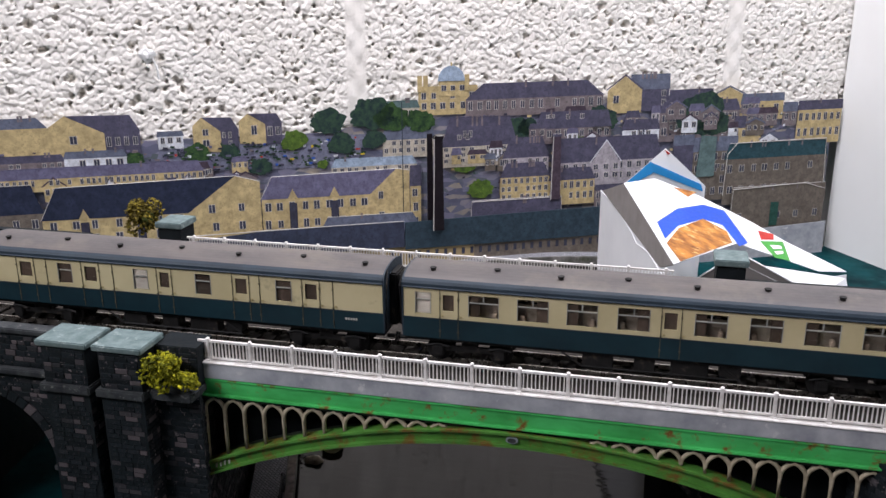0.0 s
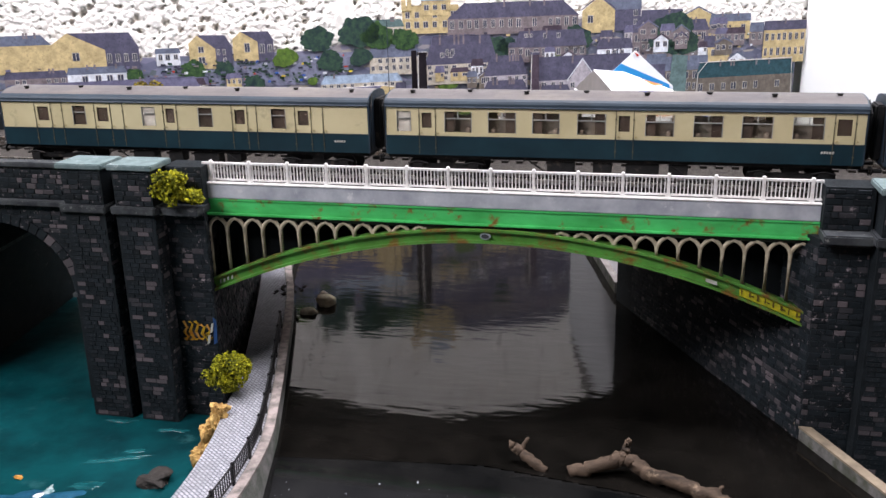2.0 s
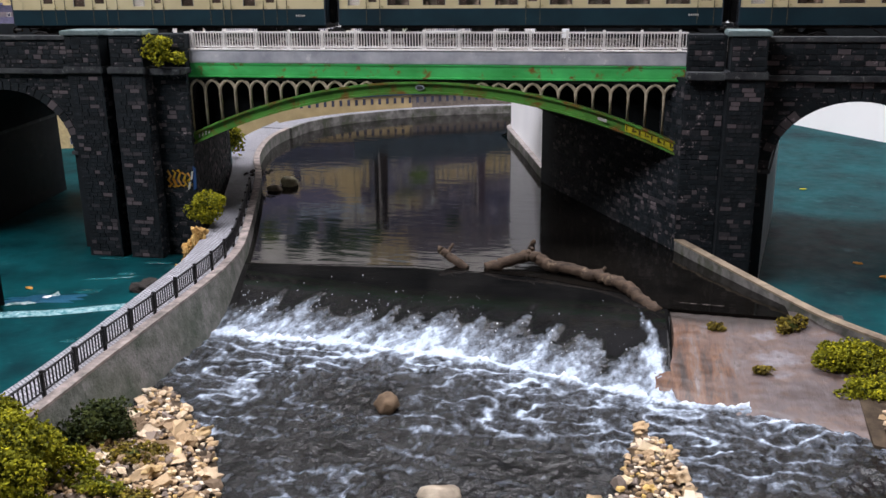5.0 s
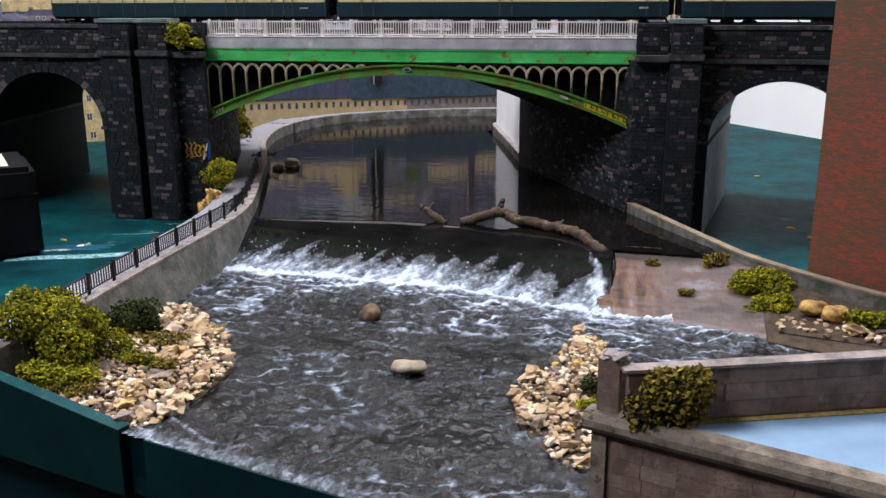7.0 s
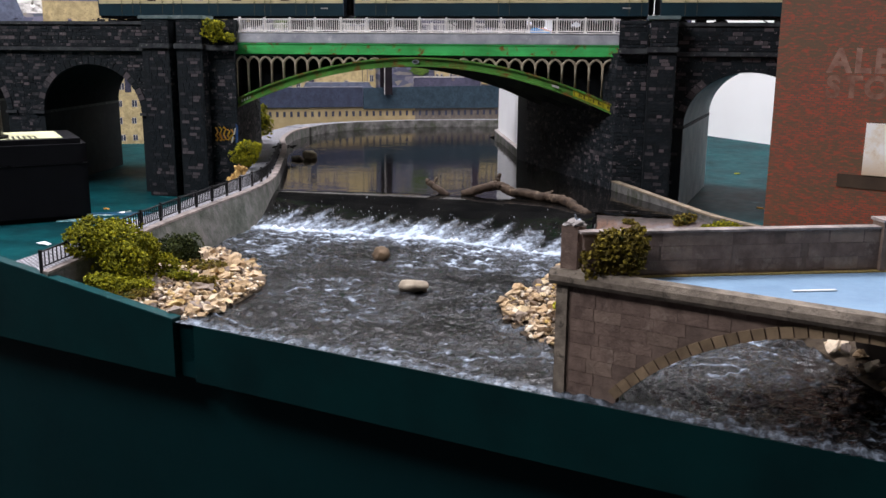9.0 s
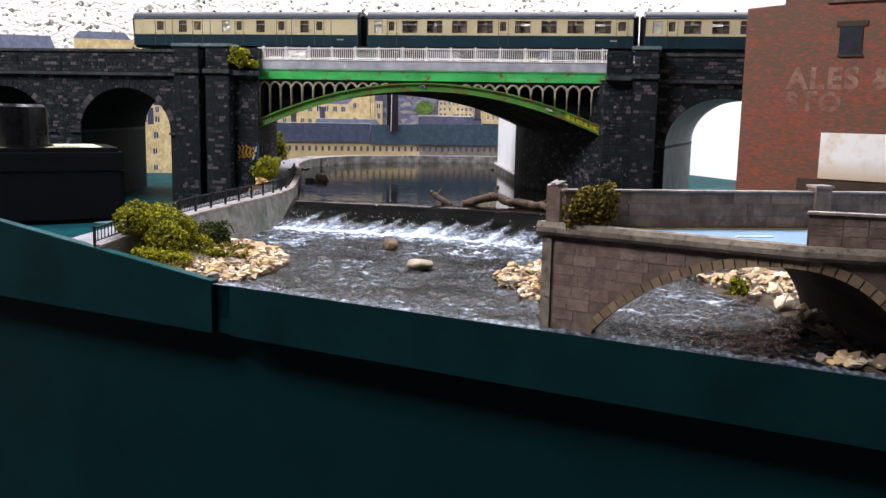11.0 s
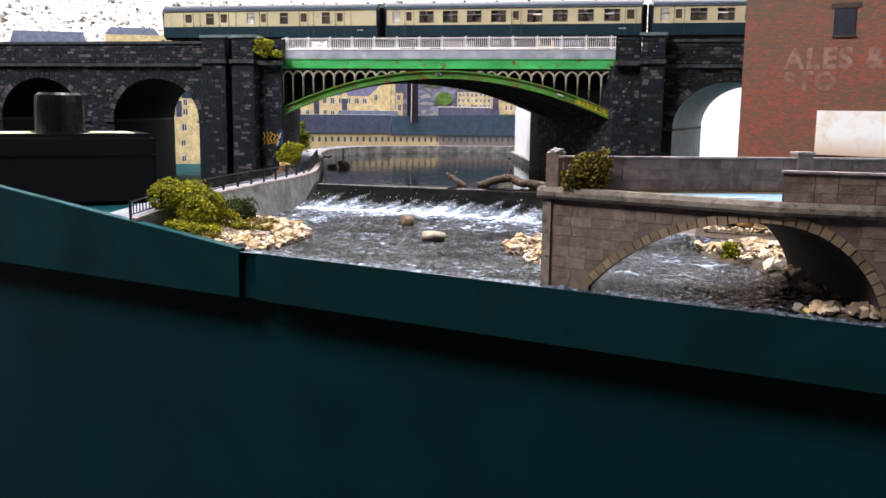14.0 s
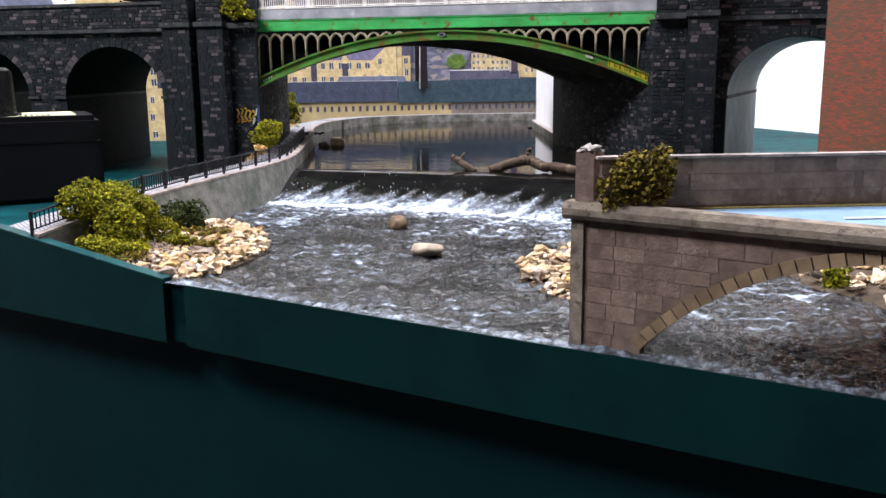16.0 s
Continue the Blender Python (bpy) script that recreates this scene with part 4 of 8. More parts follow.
def masonry(x0, x1, z0, z1, y, keep=None, course=0.0031, face=None):
    """Coursed blocks standing proud of a wall face that looks towards -y (or along face: origin, direction)."""
    sh = Shape()
    z, row = z0, 0
    while z < z1 - 0.0006:
        h = min(course * brnd.uniform(0.8, 1.2), z1 - z)
        x = x0 - brnd.random() * 0.004
        while x < x1:
            w = brnd.uniform(0.0035, 0.0088)
            a, b = max(x, x0), min(x + w, x1)
            if b - a > 0.0012 and (keep is None or keep((a + b) / 2, z + h / 2)):
                p = brnd.uniform(0.0001, 0.0006)
                g = 0.00022
                i = len(sh.v)
                back = [(a + g, y, z + g), (b - g, y, z + g), (b - g, y, z + h - g), (a + g, y, z + h - g)]
                front = [(a + 2 * g, y - p, z + 2 * g), (b - 2 * g, y - p, z + 2 * g), (b - 2 * g, y - p, z + h - 2 * g), (a + 2 * g, y - p, z + h - 2 * g)]
                if face:
                    o, d, nn = face
                    back = [tuple(o + d * q[0] + Vector((0, 0, q[2]))) for q in back]
                    front = [tuple(o + d * q[0] + nn * p + Vector((0, 0, q[2]))) for q in front]
                sh.v += back + front
                sh.f += [(i + 4, i + 5, i + 6, i + 7)] + [(i + k, i + (k + 1) % 4, i + 4 + (k + 1) % 4, i + 4 + k) for k in range(4)]
            x += w
        z += h
        row += 1
    return sh


BLOCKS = [Shape().prism([(-w / 2 + 0.0003, 0, -0.00125), (w / 2 - 0.0003, 0, -0.00125), (w / 2 - 0.0003, 0, 0.00125), (-w / 2 + 0.0003, 0, 0.00125)], (0, -0.0005, 0)).mesh("brick", "soot_piece") for w in (0.0045, 0.006, 0.0075)]


def block_pieces(parent, x0, x1, z0, z1, y):
    """Blocks as pieces of their own on the pier fronts."""
    z, n = z0 + 0.0014, 0
    while z < z1 - 0.001:
        x = x0 + brnd.random() * 0.002
        while x < x1 - 0.0035:
            k = brnd.choice((0, 1, 2, 2))
            w = (0.0045, 0.006, 0.0075)[k]
            if x + w > x1:
                k, w = 0, 0.0045
            if x + w <= x1 + 0.0002:
                piece("brick", BLOCKS[k], parent, Matrix.Translation((x + w / 2, y + brnd.uniform(0, 0.0003), z)))
                n += 1
            x += w
        z += 0.0028
    return n


def arch_cell(x0, x1, c, half, spring, crown, z0, z1, y0, y1, lean):
    """A wall slab with one arched opening right through."""
    pts = [(x0, z0), (x0, z1), (x1, z1), (x1, z0), (c + half, z0)]
    pts += [(c + half * math.cos(math.pi * k / 28), spring + (crown - spring) * math.sin(math.pi * k / 28)) for k in range(29)]
    pts += [(c - half, z0)]
    return Shape().prism([(x, y0, z) for x, z in pts], (lean, y1 - y0, 0))


ARCHES = [(-0.147, -0.2185, -0.0800), (-0.290, -0.3615, -0.2185), (-0.433, -0.5045, -0.3615), (-0.576, -0.6475, -0.5045)]
SPRING, CROWN, HALF, TOPW = 0.136, 0.1805, 0.0515, 0.1935


def in_arch(x, z, c, grow=0.0):
    dx = abs(x - c)
    if dx > HALF + grow:
        return False
    return z < SPRING + (CROWN - SPRING + grow) * math.sqrt(max(0, 1 - (dx / (HALF + grow)) ** 2))


def viaduct_wing(name, arches, x_end0, x_end1, label):
    """Arched approach: wall, barrels, rings, imposts, string course, parapet."""
    root = thing(name, ((x_end0 + x_end1) / 2, DEPTH / 2, GROUND), label, "viaduct", kind="structure")
    lean = 0.034 if x_end0 > 0 else -0.026
    for c, a, b in arches:
        part("arch_wall", arch_cell(a, b, c, HALF, SPRING, CROWN, GROUND, TOPW, 0.0, DEPTH, lean), "soot_stone", root)
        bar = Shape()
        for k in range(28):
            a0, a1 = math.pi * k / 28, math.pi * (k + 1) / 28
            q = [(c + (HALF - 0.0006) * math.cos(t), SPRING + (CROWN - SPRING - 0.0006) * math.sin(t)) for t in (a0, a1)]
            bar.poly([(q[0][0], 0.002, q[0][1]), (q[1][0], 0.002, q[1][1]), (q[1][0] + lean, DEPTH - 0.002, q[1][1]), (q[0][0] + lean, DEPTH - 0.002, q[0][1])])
        # West barrels get the colour darkened for the shade inside them.
        part("barrel", bar, "barrel_stone" if c > 0 else "shade_black", root, smooth=True)
        ring = Shape()
        for k in range(26):
            a0, a1 = math.pi * (k + 0.06) / 26, math.pi * (k + 0.94) / 26
            q = [(c + (HALF + g) * math.cos(t), SPRING + (CROWN - SPRING + g) * math.sin(t)) for t, g in ((a0, 0.0), (a0, 0.0062), (a1, 0.0062), (a1, 0.0))]
            ring.prism([(x, 0.0005, z) for x, z in q], (0, -0.0014, 0))
        part("arch_ring", ring, "soot_block", root, kind="stuff")
        for sx in (-1, 1):
            x = c + sx * HALF
            lo, hi = (x - 0.001, x + 0.0115) if sx > 0 else (x - 0.0115, x + 0.001)
            q = [(lo, -0.0022), (hi, -0.0022), (hi + lean, DEPTH * 0.98), (lo + lean, DEPTH * 0.98)]
            part("impost", Shape().prism([(x2, y2, SPRING - 0.003) for x2, y2 in q], (0, 0, 0.0026)), "ledge_stone", root)
        blocks = masonry(a, b, GROUND + 0.001, 0.1925, 0.0, lambda x, z: not in_arch(x, z, c, 0.0068))
        part("stonework", blocks, "soot_block", root, kind="stuff")
        # Grey lining whose colour also carries the light bounced into these openings.
        if c > 0:
            j0 = c - HALF + 0.0002
            q = [(j0, 0.002), (j0 + 0.0006, 0.002), (j0 + lean + 0.0006, DEPTH - 0.002), (j0 + lean, DEPTH - 0.002)]
            part("jamb_lining", Shape().prism([(x2, y2, GROUND) for x2, y2 in q], (0, 0, SPRING - GROUND)), "barrel_stone", root)
    part("string_course", Shape().box(x_end0, x_end1, -0.0042, 0.004, 0.1925, 0.1962, 0.0006), "ledge_stone", root)
    part("parapet", Shape().box(x_end0, x_end1, 0.0, 0.0065, 0.1962, 0.2165), "soot_stone", root)
    part("parapet_stonework", masonry(x_end0, x_end1, 0.1968, 0.2162, 0.0), "soot_block", root, kind="stuff")
    part("coping", Shape().box(x_end0, x_end1, -0.0015, 0.008, 0.2165, 0.2198, 0.0006), "ledge_stone", root)
    part("far_parapet", Shape().box(x_end0 + (SKEW if x_end0 > 0 else 0), x_end1 + (SKEW if x_end1 > -0.2 and x_end1 < 0 else 0), DEPTH - 0.0065, DEPTH, 0.1925, 0.2190), "soot_stone", root)
    return root


viaduct_wing("viaduct_west", ARCHES, -0.6475, -0.080, "soot-blackened stone viaduct with round arches")
viaduct_wing("viaduct_east", [(0.4525, 0.390, 0.5185), (0.5955, 0.5185, 0.667), (0.738, 0.667, 0.81)], 0.390, 0.81, "soot-blackened stone viaduct arches with a pale lined opening")


def pier(name, x0, x1, label, pieces=True):
    """Tall pilaster with plinth ledge and a green-grey cap slab."""
    root = thing(name, ((x0 + x1) / 2, 0.0, GROUND), label, "pier", kind="structure")
    y = -0.020
    part("shaft", Shape().box(x0 + 0.0006, x1 - 0.0006, y, 0.004, GROUND, 0.1955), "soot_stone", root)
    part("head", Shape().box(x0 + 0.0012, x1 - 0.0004, y, 0.002, 0.1995, 0.2212), "soot_stone", root)
    part("ledge", Shape().box(x0 - 0.0014, x1 + 0.0012, y - 0.0026, 0.019, 0.1952, 0.2000, 0.0007), "ledge_stone", root)
    part("cap", Shape().box(x0 - 0.0016, x1 + 0.0014, y - 0.0014, 0.0030, 0.2212, 0.2246, 0.0006), "cap_stone", root, "green-grey worn cap slab")
    block_pieces(root, x0 + 0.0012, x1 - 0.001, 0.0615, 0.195, y)
    part("head_stonework", masonry(x0 + 0.0016, x1 - 0.001, 0.2002, 0.2204, y), "soot_block", root, kind="stuff")
    f = (Vector((x1 - 0.0006, 0, 0)), Vector((0, 1, 0)), Vector((1, 0, 0)))
    part("flank_stonework", masonry(y, 0.0, 0.0615, 0.195, 0, None, 0.0031, f), "soot_block", root, kind="stuff")
    return root


pier("pier_west_outer", -0.0805, -0.0530, "soot-black stone pier with a green-grey cap")
pier("pier_west_inner", -0.0468, -0.0210, "soot-black stone pier with a green-grey cap")
pier("pier_east", 0.3690, 0.3920, "soot-black stone pier with a green-grey cap")
part("pier_gap", Shape().box(-0.0540, -0.0460, -0.0085, 0.004, GROUND, 0.218), "soot_stone", None)
tagged(bpy.data.objects["pier_gap"], "dark recessed stone between the two piers", "pier", kind="structure")


def abutment(name, x0, x1, inner, label):
    """Recessed stone face beside the iron span, running back on the skew under the deck."""
    root = thing(name, ((x0 + x1) / 2, 0.05, GROUND), label, "abutment", kind="structure")
    back = 0.19
    sh = Shape()
    far0, far1 = (x0 + SKEW * back / DEPTH, x1 + SKEW * back / DEPTH) if inner > 0 else (x0 + SKEW * back / DEPTH, x1)
    if inner > 0:
        pts = [(x0 - 0.0012, -0.008), (x1, -0.008), (x1 - 0.060, back), (x0 + SKEW * 1.08 - 0.02, back)]
    else:
        pts = [(x0, -0.008), (x1 + 0.0012, -0.008), (x1 + 0.0012, back), (x0 + SKEW * 1.08, back)]
    sh.prism([(x, y, GROUND) for x, y in pts], (0, 0, 0.1945 - GROUND))
    part("body", sh, "soot_stone", root)
    part("upper", Shape().box(x0 + (0.0 if inner > 0 else 0.0008), x1 - (0.0008 if inner > 0 else 0), -0.0055, 0.012, 0.1985, 0.2212), "soot_stone", root)
    part("upper_stonework", masonry(x0 + 0.001, x1 - 0.001, 0.199, 0.221, -0.0055), "soot_block", root, kind="stuff")
    part("ledge", Shape().box(x0 + 0.0004, x1 - 0.0002, -0.0165, 0.012, 0.1938, 0.1988, 0.0007), "ledge_stone", root)
    part("stonework", masonry(x0, x1, 0.0615, 0.194, -0.008), "soot_block", root, kind="stuff")
    edge = Vector((x1, -0.008, 0)) if inner > 0 else Vector((x0, -0.008, 0))
    d = Vector((-0.060 if inner > 0 else SKEW * 1.08, back + 0.008, 0)).normalized()
    nn = Vector((d.y, -d.x, 0)) * inner
    part("inner_stonework", masonry(0, 0.20, 0.0615, 0.190, 0, None, 0.0031, (edge, d, nn)), "soot_block", root, kind="stuff")
    return root


abutment("abutment_west", -0.0210, 0.0042, 1, "soot-black stone abutment under the iron bridge")
abutment("abutment_east", 0.3445, 0.3690, -1, "soot-black stone abutment under the iron bridge")

# deck with ballast and track, across the whole viaduct
s = Shape().box(-0.6475, 0.81, 0.006, DEPTH - 0.006, 0.1936, 0.2062)
solo("track_deck", s, "ballast", "dark ballasted deck of the viaduct", "ballast", "structure")


def track(y):
    root = thing("railway_track", (0.08, y, 0.2062), "railway track with dark sleepers and worn steel rails", "track")
    me = Shape().box(-0.0021, 0.0021, -0.016, 0.016, 0, 0.0016).mesh("sleeper", "sleeper")
    for k in range(150):
        piece("sleeper", me, root, Matrix.Translation((-0.64 + k * 0.0096, y, 0.2062)))
    for sy in (-1, 1):
        part("rail", Shape().box(-0.6475, 0.81, y + sy * 0.00825 - 0.0005, y + sy * 0.00825 + 0.0005, 0.2078, 0.2106), "rail_steel", root)


track(0.0435)
track(0.1115)

# ---------------------------------------------------------------- iron span
SPAN = 0.3455


def rib_mid(x):
    t = (x - SPAN / 2) / (SPAN / 2)
    return 0.1858 - 0.0395 * t * t


def iron_span():
    root = thing("iron_bridge", (SPAN / 2, 0.01, 0.146), "green rusty cast-iron arch bridge with gothic tracery", "bridge")
    n = 64
    xs = [0.0005 + (SPAN - 0.001) * k / n for k in range(n + 1)]

    def rib(y0, y1, lo, hi):
        sh = Shape()
        for x in xs:
            t = (x - SPAN / 2) / (SPAN / 2)
            sl = -2 * 0.0395 * t / (SPAN / 2)
            nx, nz = -sl / math.hypot(1, sl), 1 / math.hypot(1, sl)
            z = rib_mid(x)
            sh.v += [(x + nx * lo, y0, z + nz * lo), (x + nx * hi, y0, z + nz * hi), (x + nx * hi, y1, z + nz * hi), (x + nx * lo, y1, z + nz * lo)]
        for k in range(n):
            i, j = 4 * k, 4 * k + 4
            sh.f += [(i + a, i + (a + 1) % 4, j + (a + 1) % 4, j + a) for a in range(4)]
        sh.f += [(3, 2, 1, 0), (4 * n, 4 * n + 1, 4 * n + 2, 4 * n + 3)]
        return sh

    r = part("arch_rib", rib(0.0, 0.006, -0.0037, 0.0036), "iron_green_rib", root, "green arch rib with rust and graffiti")
    part("rib_flange", rib(-0.0022, 0.0002, 0.0026, 0.0040), "iron_green_rib", r)
    part("rib_flange", rib(-0.0022, 0.0002, -0.0041, -0.0027), "iron_green_rib", r)
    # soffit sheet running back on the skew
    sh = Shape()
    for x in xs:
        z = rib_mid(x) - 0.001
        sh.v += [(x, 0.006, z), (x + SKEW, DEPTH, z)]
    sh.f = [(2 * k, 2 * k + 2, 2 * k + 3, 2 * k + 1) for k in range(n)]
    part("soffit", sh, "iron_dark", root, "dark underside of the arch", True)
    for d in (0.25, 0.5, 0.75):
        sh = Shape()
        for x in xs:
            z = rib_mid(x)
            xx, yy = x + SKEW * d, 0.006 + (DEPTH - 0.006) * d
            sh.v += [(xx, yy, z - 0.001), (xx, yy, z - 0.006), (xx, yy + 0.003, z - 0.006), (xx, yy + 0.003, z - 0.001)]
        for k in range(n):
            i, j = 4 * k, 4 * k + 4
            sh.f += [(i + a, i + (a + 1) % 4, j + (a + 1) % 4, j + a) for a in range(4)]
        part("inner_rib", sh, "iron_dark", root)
    beam = part("beam", Shape().box(0.0, SPAN, 0.0008, 0.012, 0.1918, 0.2006), "iron_green", root, "bright green rusty girder")
    part("beam_flange", Shape().box(-0.0004, SPAN + 0.0004, 0.0001, 0.006, 0.1998, 0.2010, 0.0004), "iron_green", beam)
    part("beam_flange", Shape().box(-0.0004, SPAN + 0.0004, -0.0012, 0.006, 0.1912, 0.1926, 0.0004), "iron_green", beam)
    # Dark strip standing in for the shadow under the girder.
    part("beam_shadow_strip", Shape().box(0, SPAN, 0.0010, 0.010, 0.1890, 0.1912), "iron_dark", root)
    # Black sheet standing in for the shade behind the tracery.
    part("spandrel_back", Shape().prism([(xs[k], 0.016, rib_mid(xs[k]) - 0.001) for k in range(n + 1)] + [(SPAN, 0.016, 0.1935), (0, 0.016, 0.1935)], (0, 0.002, 0)), "shade_black", root)
    part("kerb", Shape().box(0.0, SPAN, 0.0004, 0.0046, 0.2010, 0.2106, 0.0006), "grey_render", root, "grey stained concrete edge")
    part("kerb_lip", Shape().box(0.0002, SPAN - 0.0002, -0.0002, 0.0040, 0.2100, 0.2110, 0.0003), "rail_white", root, "thin white slab along the upper edge of the kerb")
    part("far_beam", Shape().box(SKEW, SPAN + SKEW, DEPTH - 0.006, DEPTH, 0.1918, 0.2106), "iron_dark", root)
    # plaque
    pl = Shape().prism([(0.1706 + 0.0031 * math.cos(a), -0.0006, rib_mid(0.1706) + 0.0019 * math.sin(a)) for a in [2 * math.pi * k / 20 for k in range(20)]], (0, -0.0010, 0))
    p = part("plaque", pl, "barrel_stone", root, "small oval cast plaque")
    part("plaque_face", Shape().prism([(0.1706 + 0.0022 * math.cos(a), -0.0016, rib_mid(0.1706) + 0.0012 * math.sin(a)) for a in [2 * math.pi * k / 20 for k in range(20)]], (0, -0.0003, 0)), "ledge_stone", p)
    # tracery
    pitch, top, spring = 0.0114, 0.1892, 0.1820
    for side in (0, 1):
        for k in range(14):
            xa, xb = 0.0016 + k * pitch, 0.0016 + (k + 1) * pitch
            zr = rib_mid((xa + xb) / 2) + 0.0025
            if zr > 0.1872:
                continue
            w, mid = xb - xa, (xa + xb) / 2
            hgt = min(top - spring, top - zr)
            sp = top - (top - spring)
            left = [(xa, 0.0018, min(rib_mid(xa) + 0.003, sp))]
            left += [(xb - w * math.cos(t), 0.0018, sp + (top - sp) * math.sin(t) / math.sin(math.pi / 3)) for t in [math.pi / 3 * q / 7 for q in range(8)]]
            right = [(2 * mid - x, y, z) for x, y, z in left]
            line = [p for p in left if p[2] >= rib_mid(p[0]) + 0.002] + [p for p in right[::-1] if p[2] >= rib_mid(p[0]) + 0.002]
            lo = [(xa, 0.0018, rib_mid(xa) + 0.003)] if rib_mid(xa) + 0.003 < sp else []
            hi = [(xb, 0.0018, rib_mid(xb) + 0.003)] if rib_mid(xb) + 0.003 < sp else []
            line = lo + line + hi
            if side:
                line = [(SPAN - x, y, z) for x, y, z in line]
            if len(line) > 3:
                part("gothic_arch", Shape().tube(line, 0.00118, 6), "iron_tracery", root, smooth=True)
    # spray marks on the rib
    for x, w in ((0.2905, 0.006),):
        part("spray_mark", Shape().prism([(x, -0.0024, rib_mid(x) - 0.001), (x + w, -0.0024, rib_mid(x + w) - 0.001), (x + w, -0.0024, rib_mid(x + w) + 0.001), (x, -0.0024, rib_mid(x) + 0.001)], (0, -0.0002, 0)), "graffiti_pale", r)
    def tag(x0, x1, lo, hi, lift, material):
        return part("spray_mark", Shape().prism([(x0, -0.0008 - lift, rib_mid(x0) + lo), (x1, -0.0008 - lift, rib_mid(x1) + lo), (x1, -0.0008 - lift, rib_mid(x1) + hi), (x0, -0.0008 - lift, rib_mid(x0) + hi)], (0, 0.0009, 0)), material, r)
    for k in range(8):
        x = 0.3085 + k * 0.0041
        tag(x, x + 0.00405, -0.0026, 0.0026 - 0.0003 * (k % 2), 0.0, "iron_yellow")
        tag(x + 0.0008, x + 0.0014 + 0.0003 * (k % 3), -0.0016 + 0.0005 * (k % 2), 0.0016, 0.0003, "iron_rust")
        if k % 2:
            tag(x + 0.0020, x + 0.0034, -0.0006, 0.0002, 0.0003, "iron_rust")
    for k in range(4):
        tag(0.0060 + k * 0.0026, 0.0068 + k * 0.0026, -0.0014, 0.0012 - 0.0004 * (k % 2), 0.0, "graffiti_pale")
    return root


iron_span()


def railing(x0, y, label):
    root = thing("railing", (x0 + SPAN / 2, y, 0.2106), label, "railing", "bridge railings")
    z0, z1 = 0.2106, 0.2226
    x1 = x0 + SPAN
    part("top_rail", Shape().box(x0, x1, y - 0.0007, y + 0.0007, z1 - 0.0012, z1), "rail_white", root)
    part("bottom_rail", Shape().box(x0, x1, y - 0.0006, y + 0.0006, z0 + 0.0012, z0 + 0.0022), "rail_white", root)
    bar = Shape().box(-0.00027, 0.00027, -0.0004, 0.0004, 0.002, 0.0112).mesh("baluster", "rail_white")
    post = Shape().box(-0.0009, 0.0009, -0.0011, 0.0011, 0, 0.0132, 0.0003).mesh("post", "rail_white")
    foot = Shape().box(-0.0013, 0.0013, -0.0017, 0.0017, 0, 0.0011).mesh("post_foot", "rail_white")
    pitch = 0.0239
    for k in range(15):
        x = x0 + 0.0058 + k * pitch
        if x > x1:
            break
        p = piece("post", post, root, Matrix.Translation((x, y, z0)))
        ft = new("post_foot", foot)
        ft.parent = p
        for j in range(1, 12):
            xb = x + j * pitch / 12
            if xb < x1 - 0.0006:
                piece("baluster", bar, root, Matrix.Translation((xb, y, z0)))
    for j in (1, 2):
        piece("baluster", bar, root, Matrix.Translation((x0 + 0.0058 - j * pitch / 12, y, z0)))
    return root


rl = railing(0.0, 0.0032, "white-painted model railing with thin balusters")
copy_thing(rl, Matrix.Translation(Vector(rl.location) + Vector((SKEW, DEPTH - 0.0065, 0))))
for x, nm in ((-0.115, "a"), (0.283, "b")):
    root = thing("pier_far", (x, DEPTH + 0.02, 0.19), "far pier top with a green-grey cap", "pier", kind="structure")
    part("head", Shape().box(x - 0.009, x + 0.009, DEPTH + 0.002, DEPTH + 0.022, 0.061, 0.2260), "soot_stone", root)
    part("cap", Shape().box(x - 0.0108, x + 0.0108, DEPTH, DEPTH + 0.024, 0.2260, 0.2305, 0.0007), "cap_stone", root, "green-grey worn cap slab")

# ---------------------------------------------------------------- coaches
CY0, CY1 = 0.0255, 0.0605          # sides of the coach bodies
FLOOR_Z, EAVE_Z, ROOF_Z = 0.2255, 0.2532, 0.2608
WIN_LO, WIN_HI = 0.2390, 0.2508


def side_panels(sh, x0, x1, z0, z1, y, openings, thick, sgn):
    """A coach side as strips round its window openings, with a tumblehome-free flat face."""
    zs = sorted({z0, z1, *[o[2] for o in openings], *[o[3] for o in openings]})
    zs = [z for z in zs if z0 <= z <= z1]
    for za, zb in zip(zs, zs[1:]):
        cuts = sorted((o[0], o[1]) for o in openings if o[2] <= za + 1e-6 and o[3] >= zb - 1e-6)
        x = x0
        for a, b in cuts + [(x1, x1)]:
            if a - x > 1e-5:
                lo, hi = (y, y + thick) if sgn > 0 else (y - thick, y)
                sh.box(x, a, lo, hi, za, zb)
            x = max(x, b)
    return sh


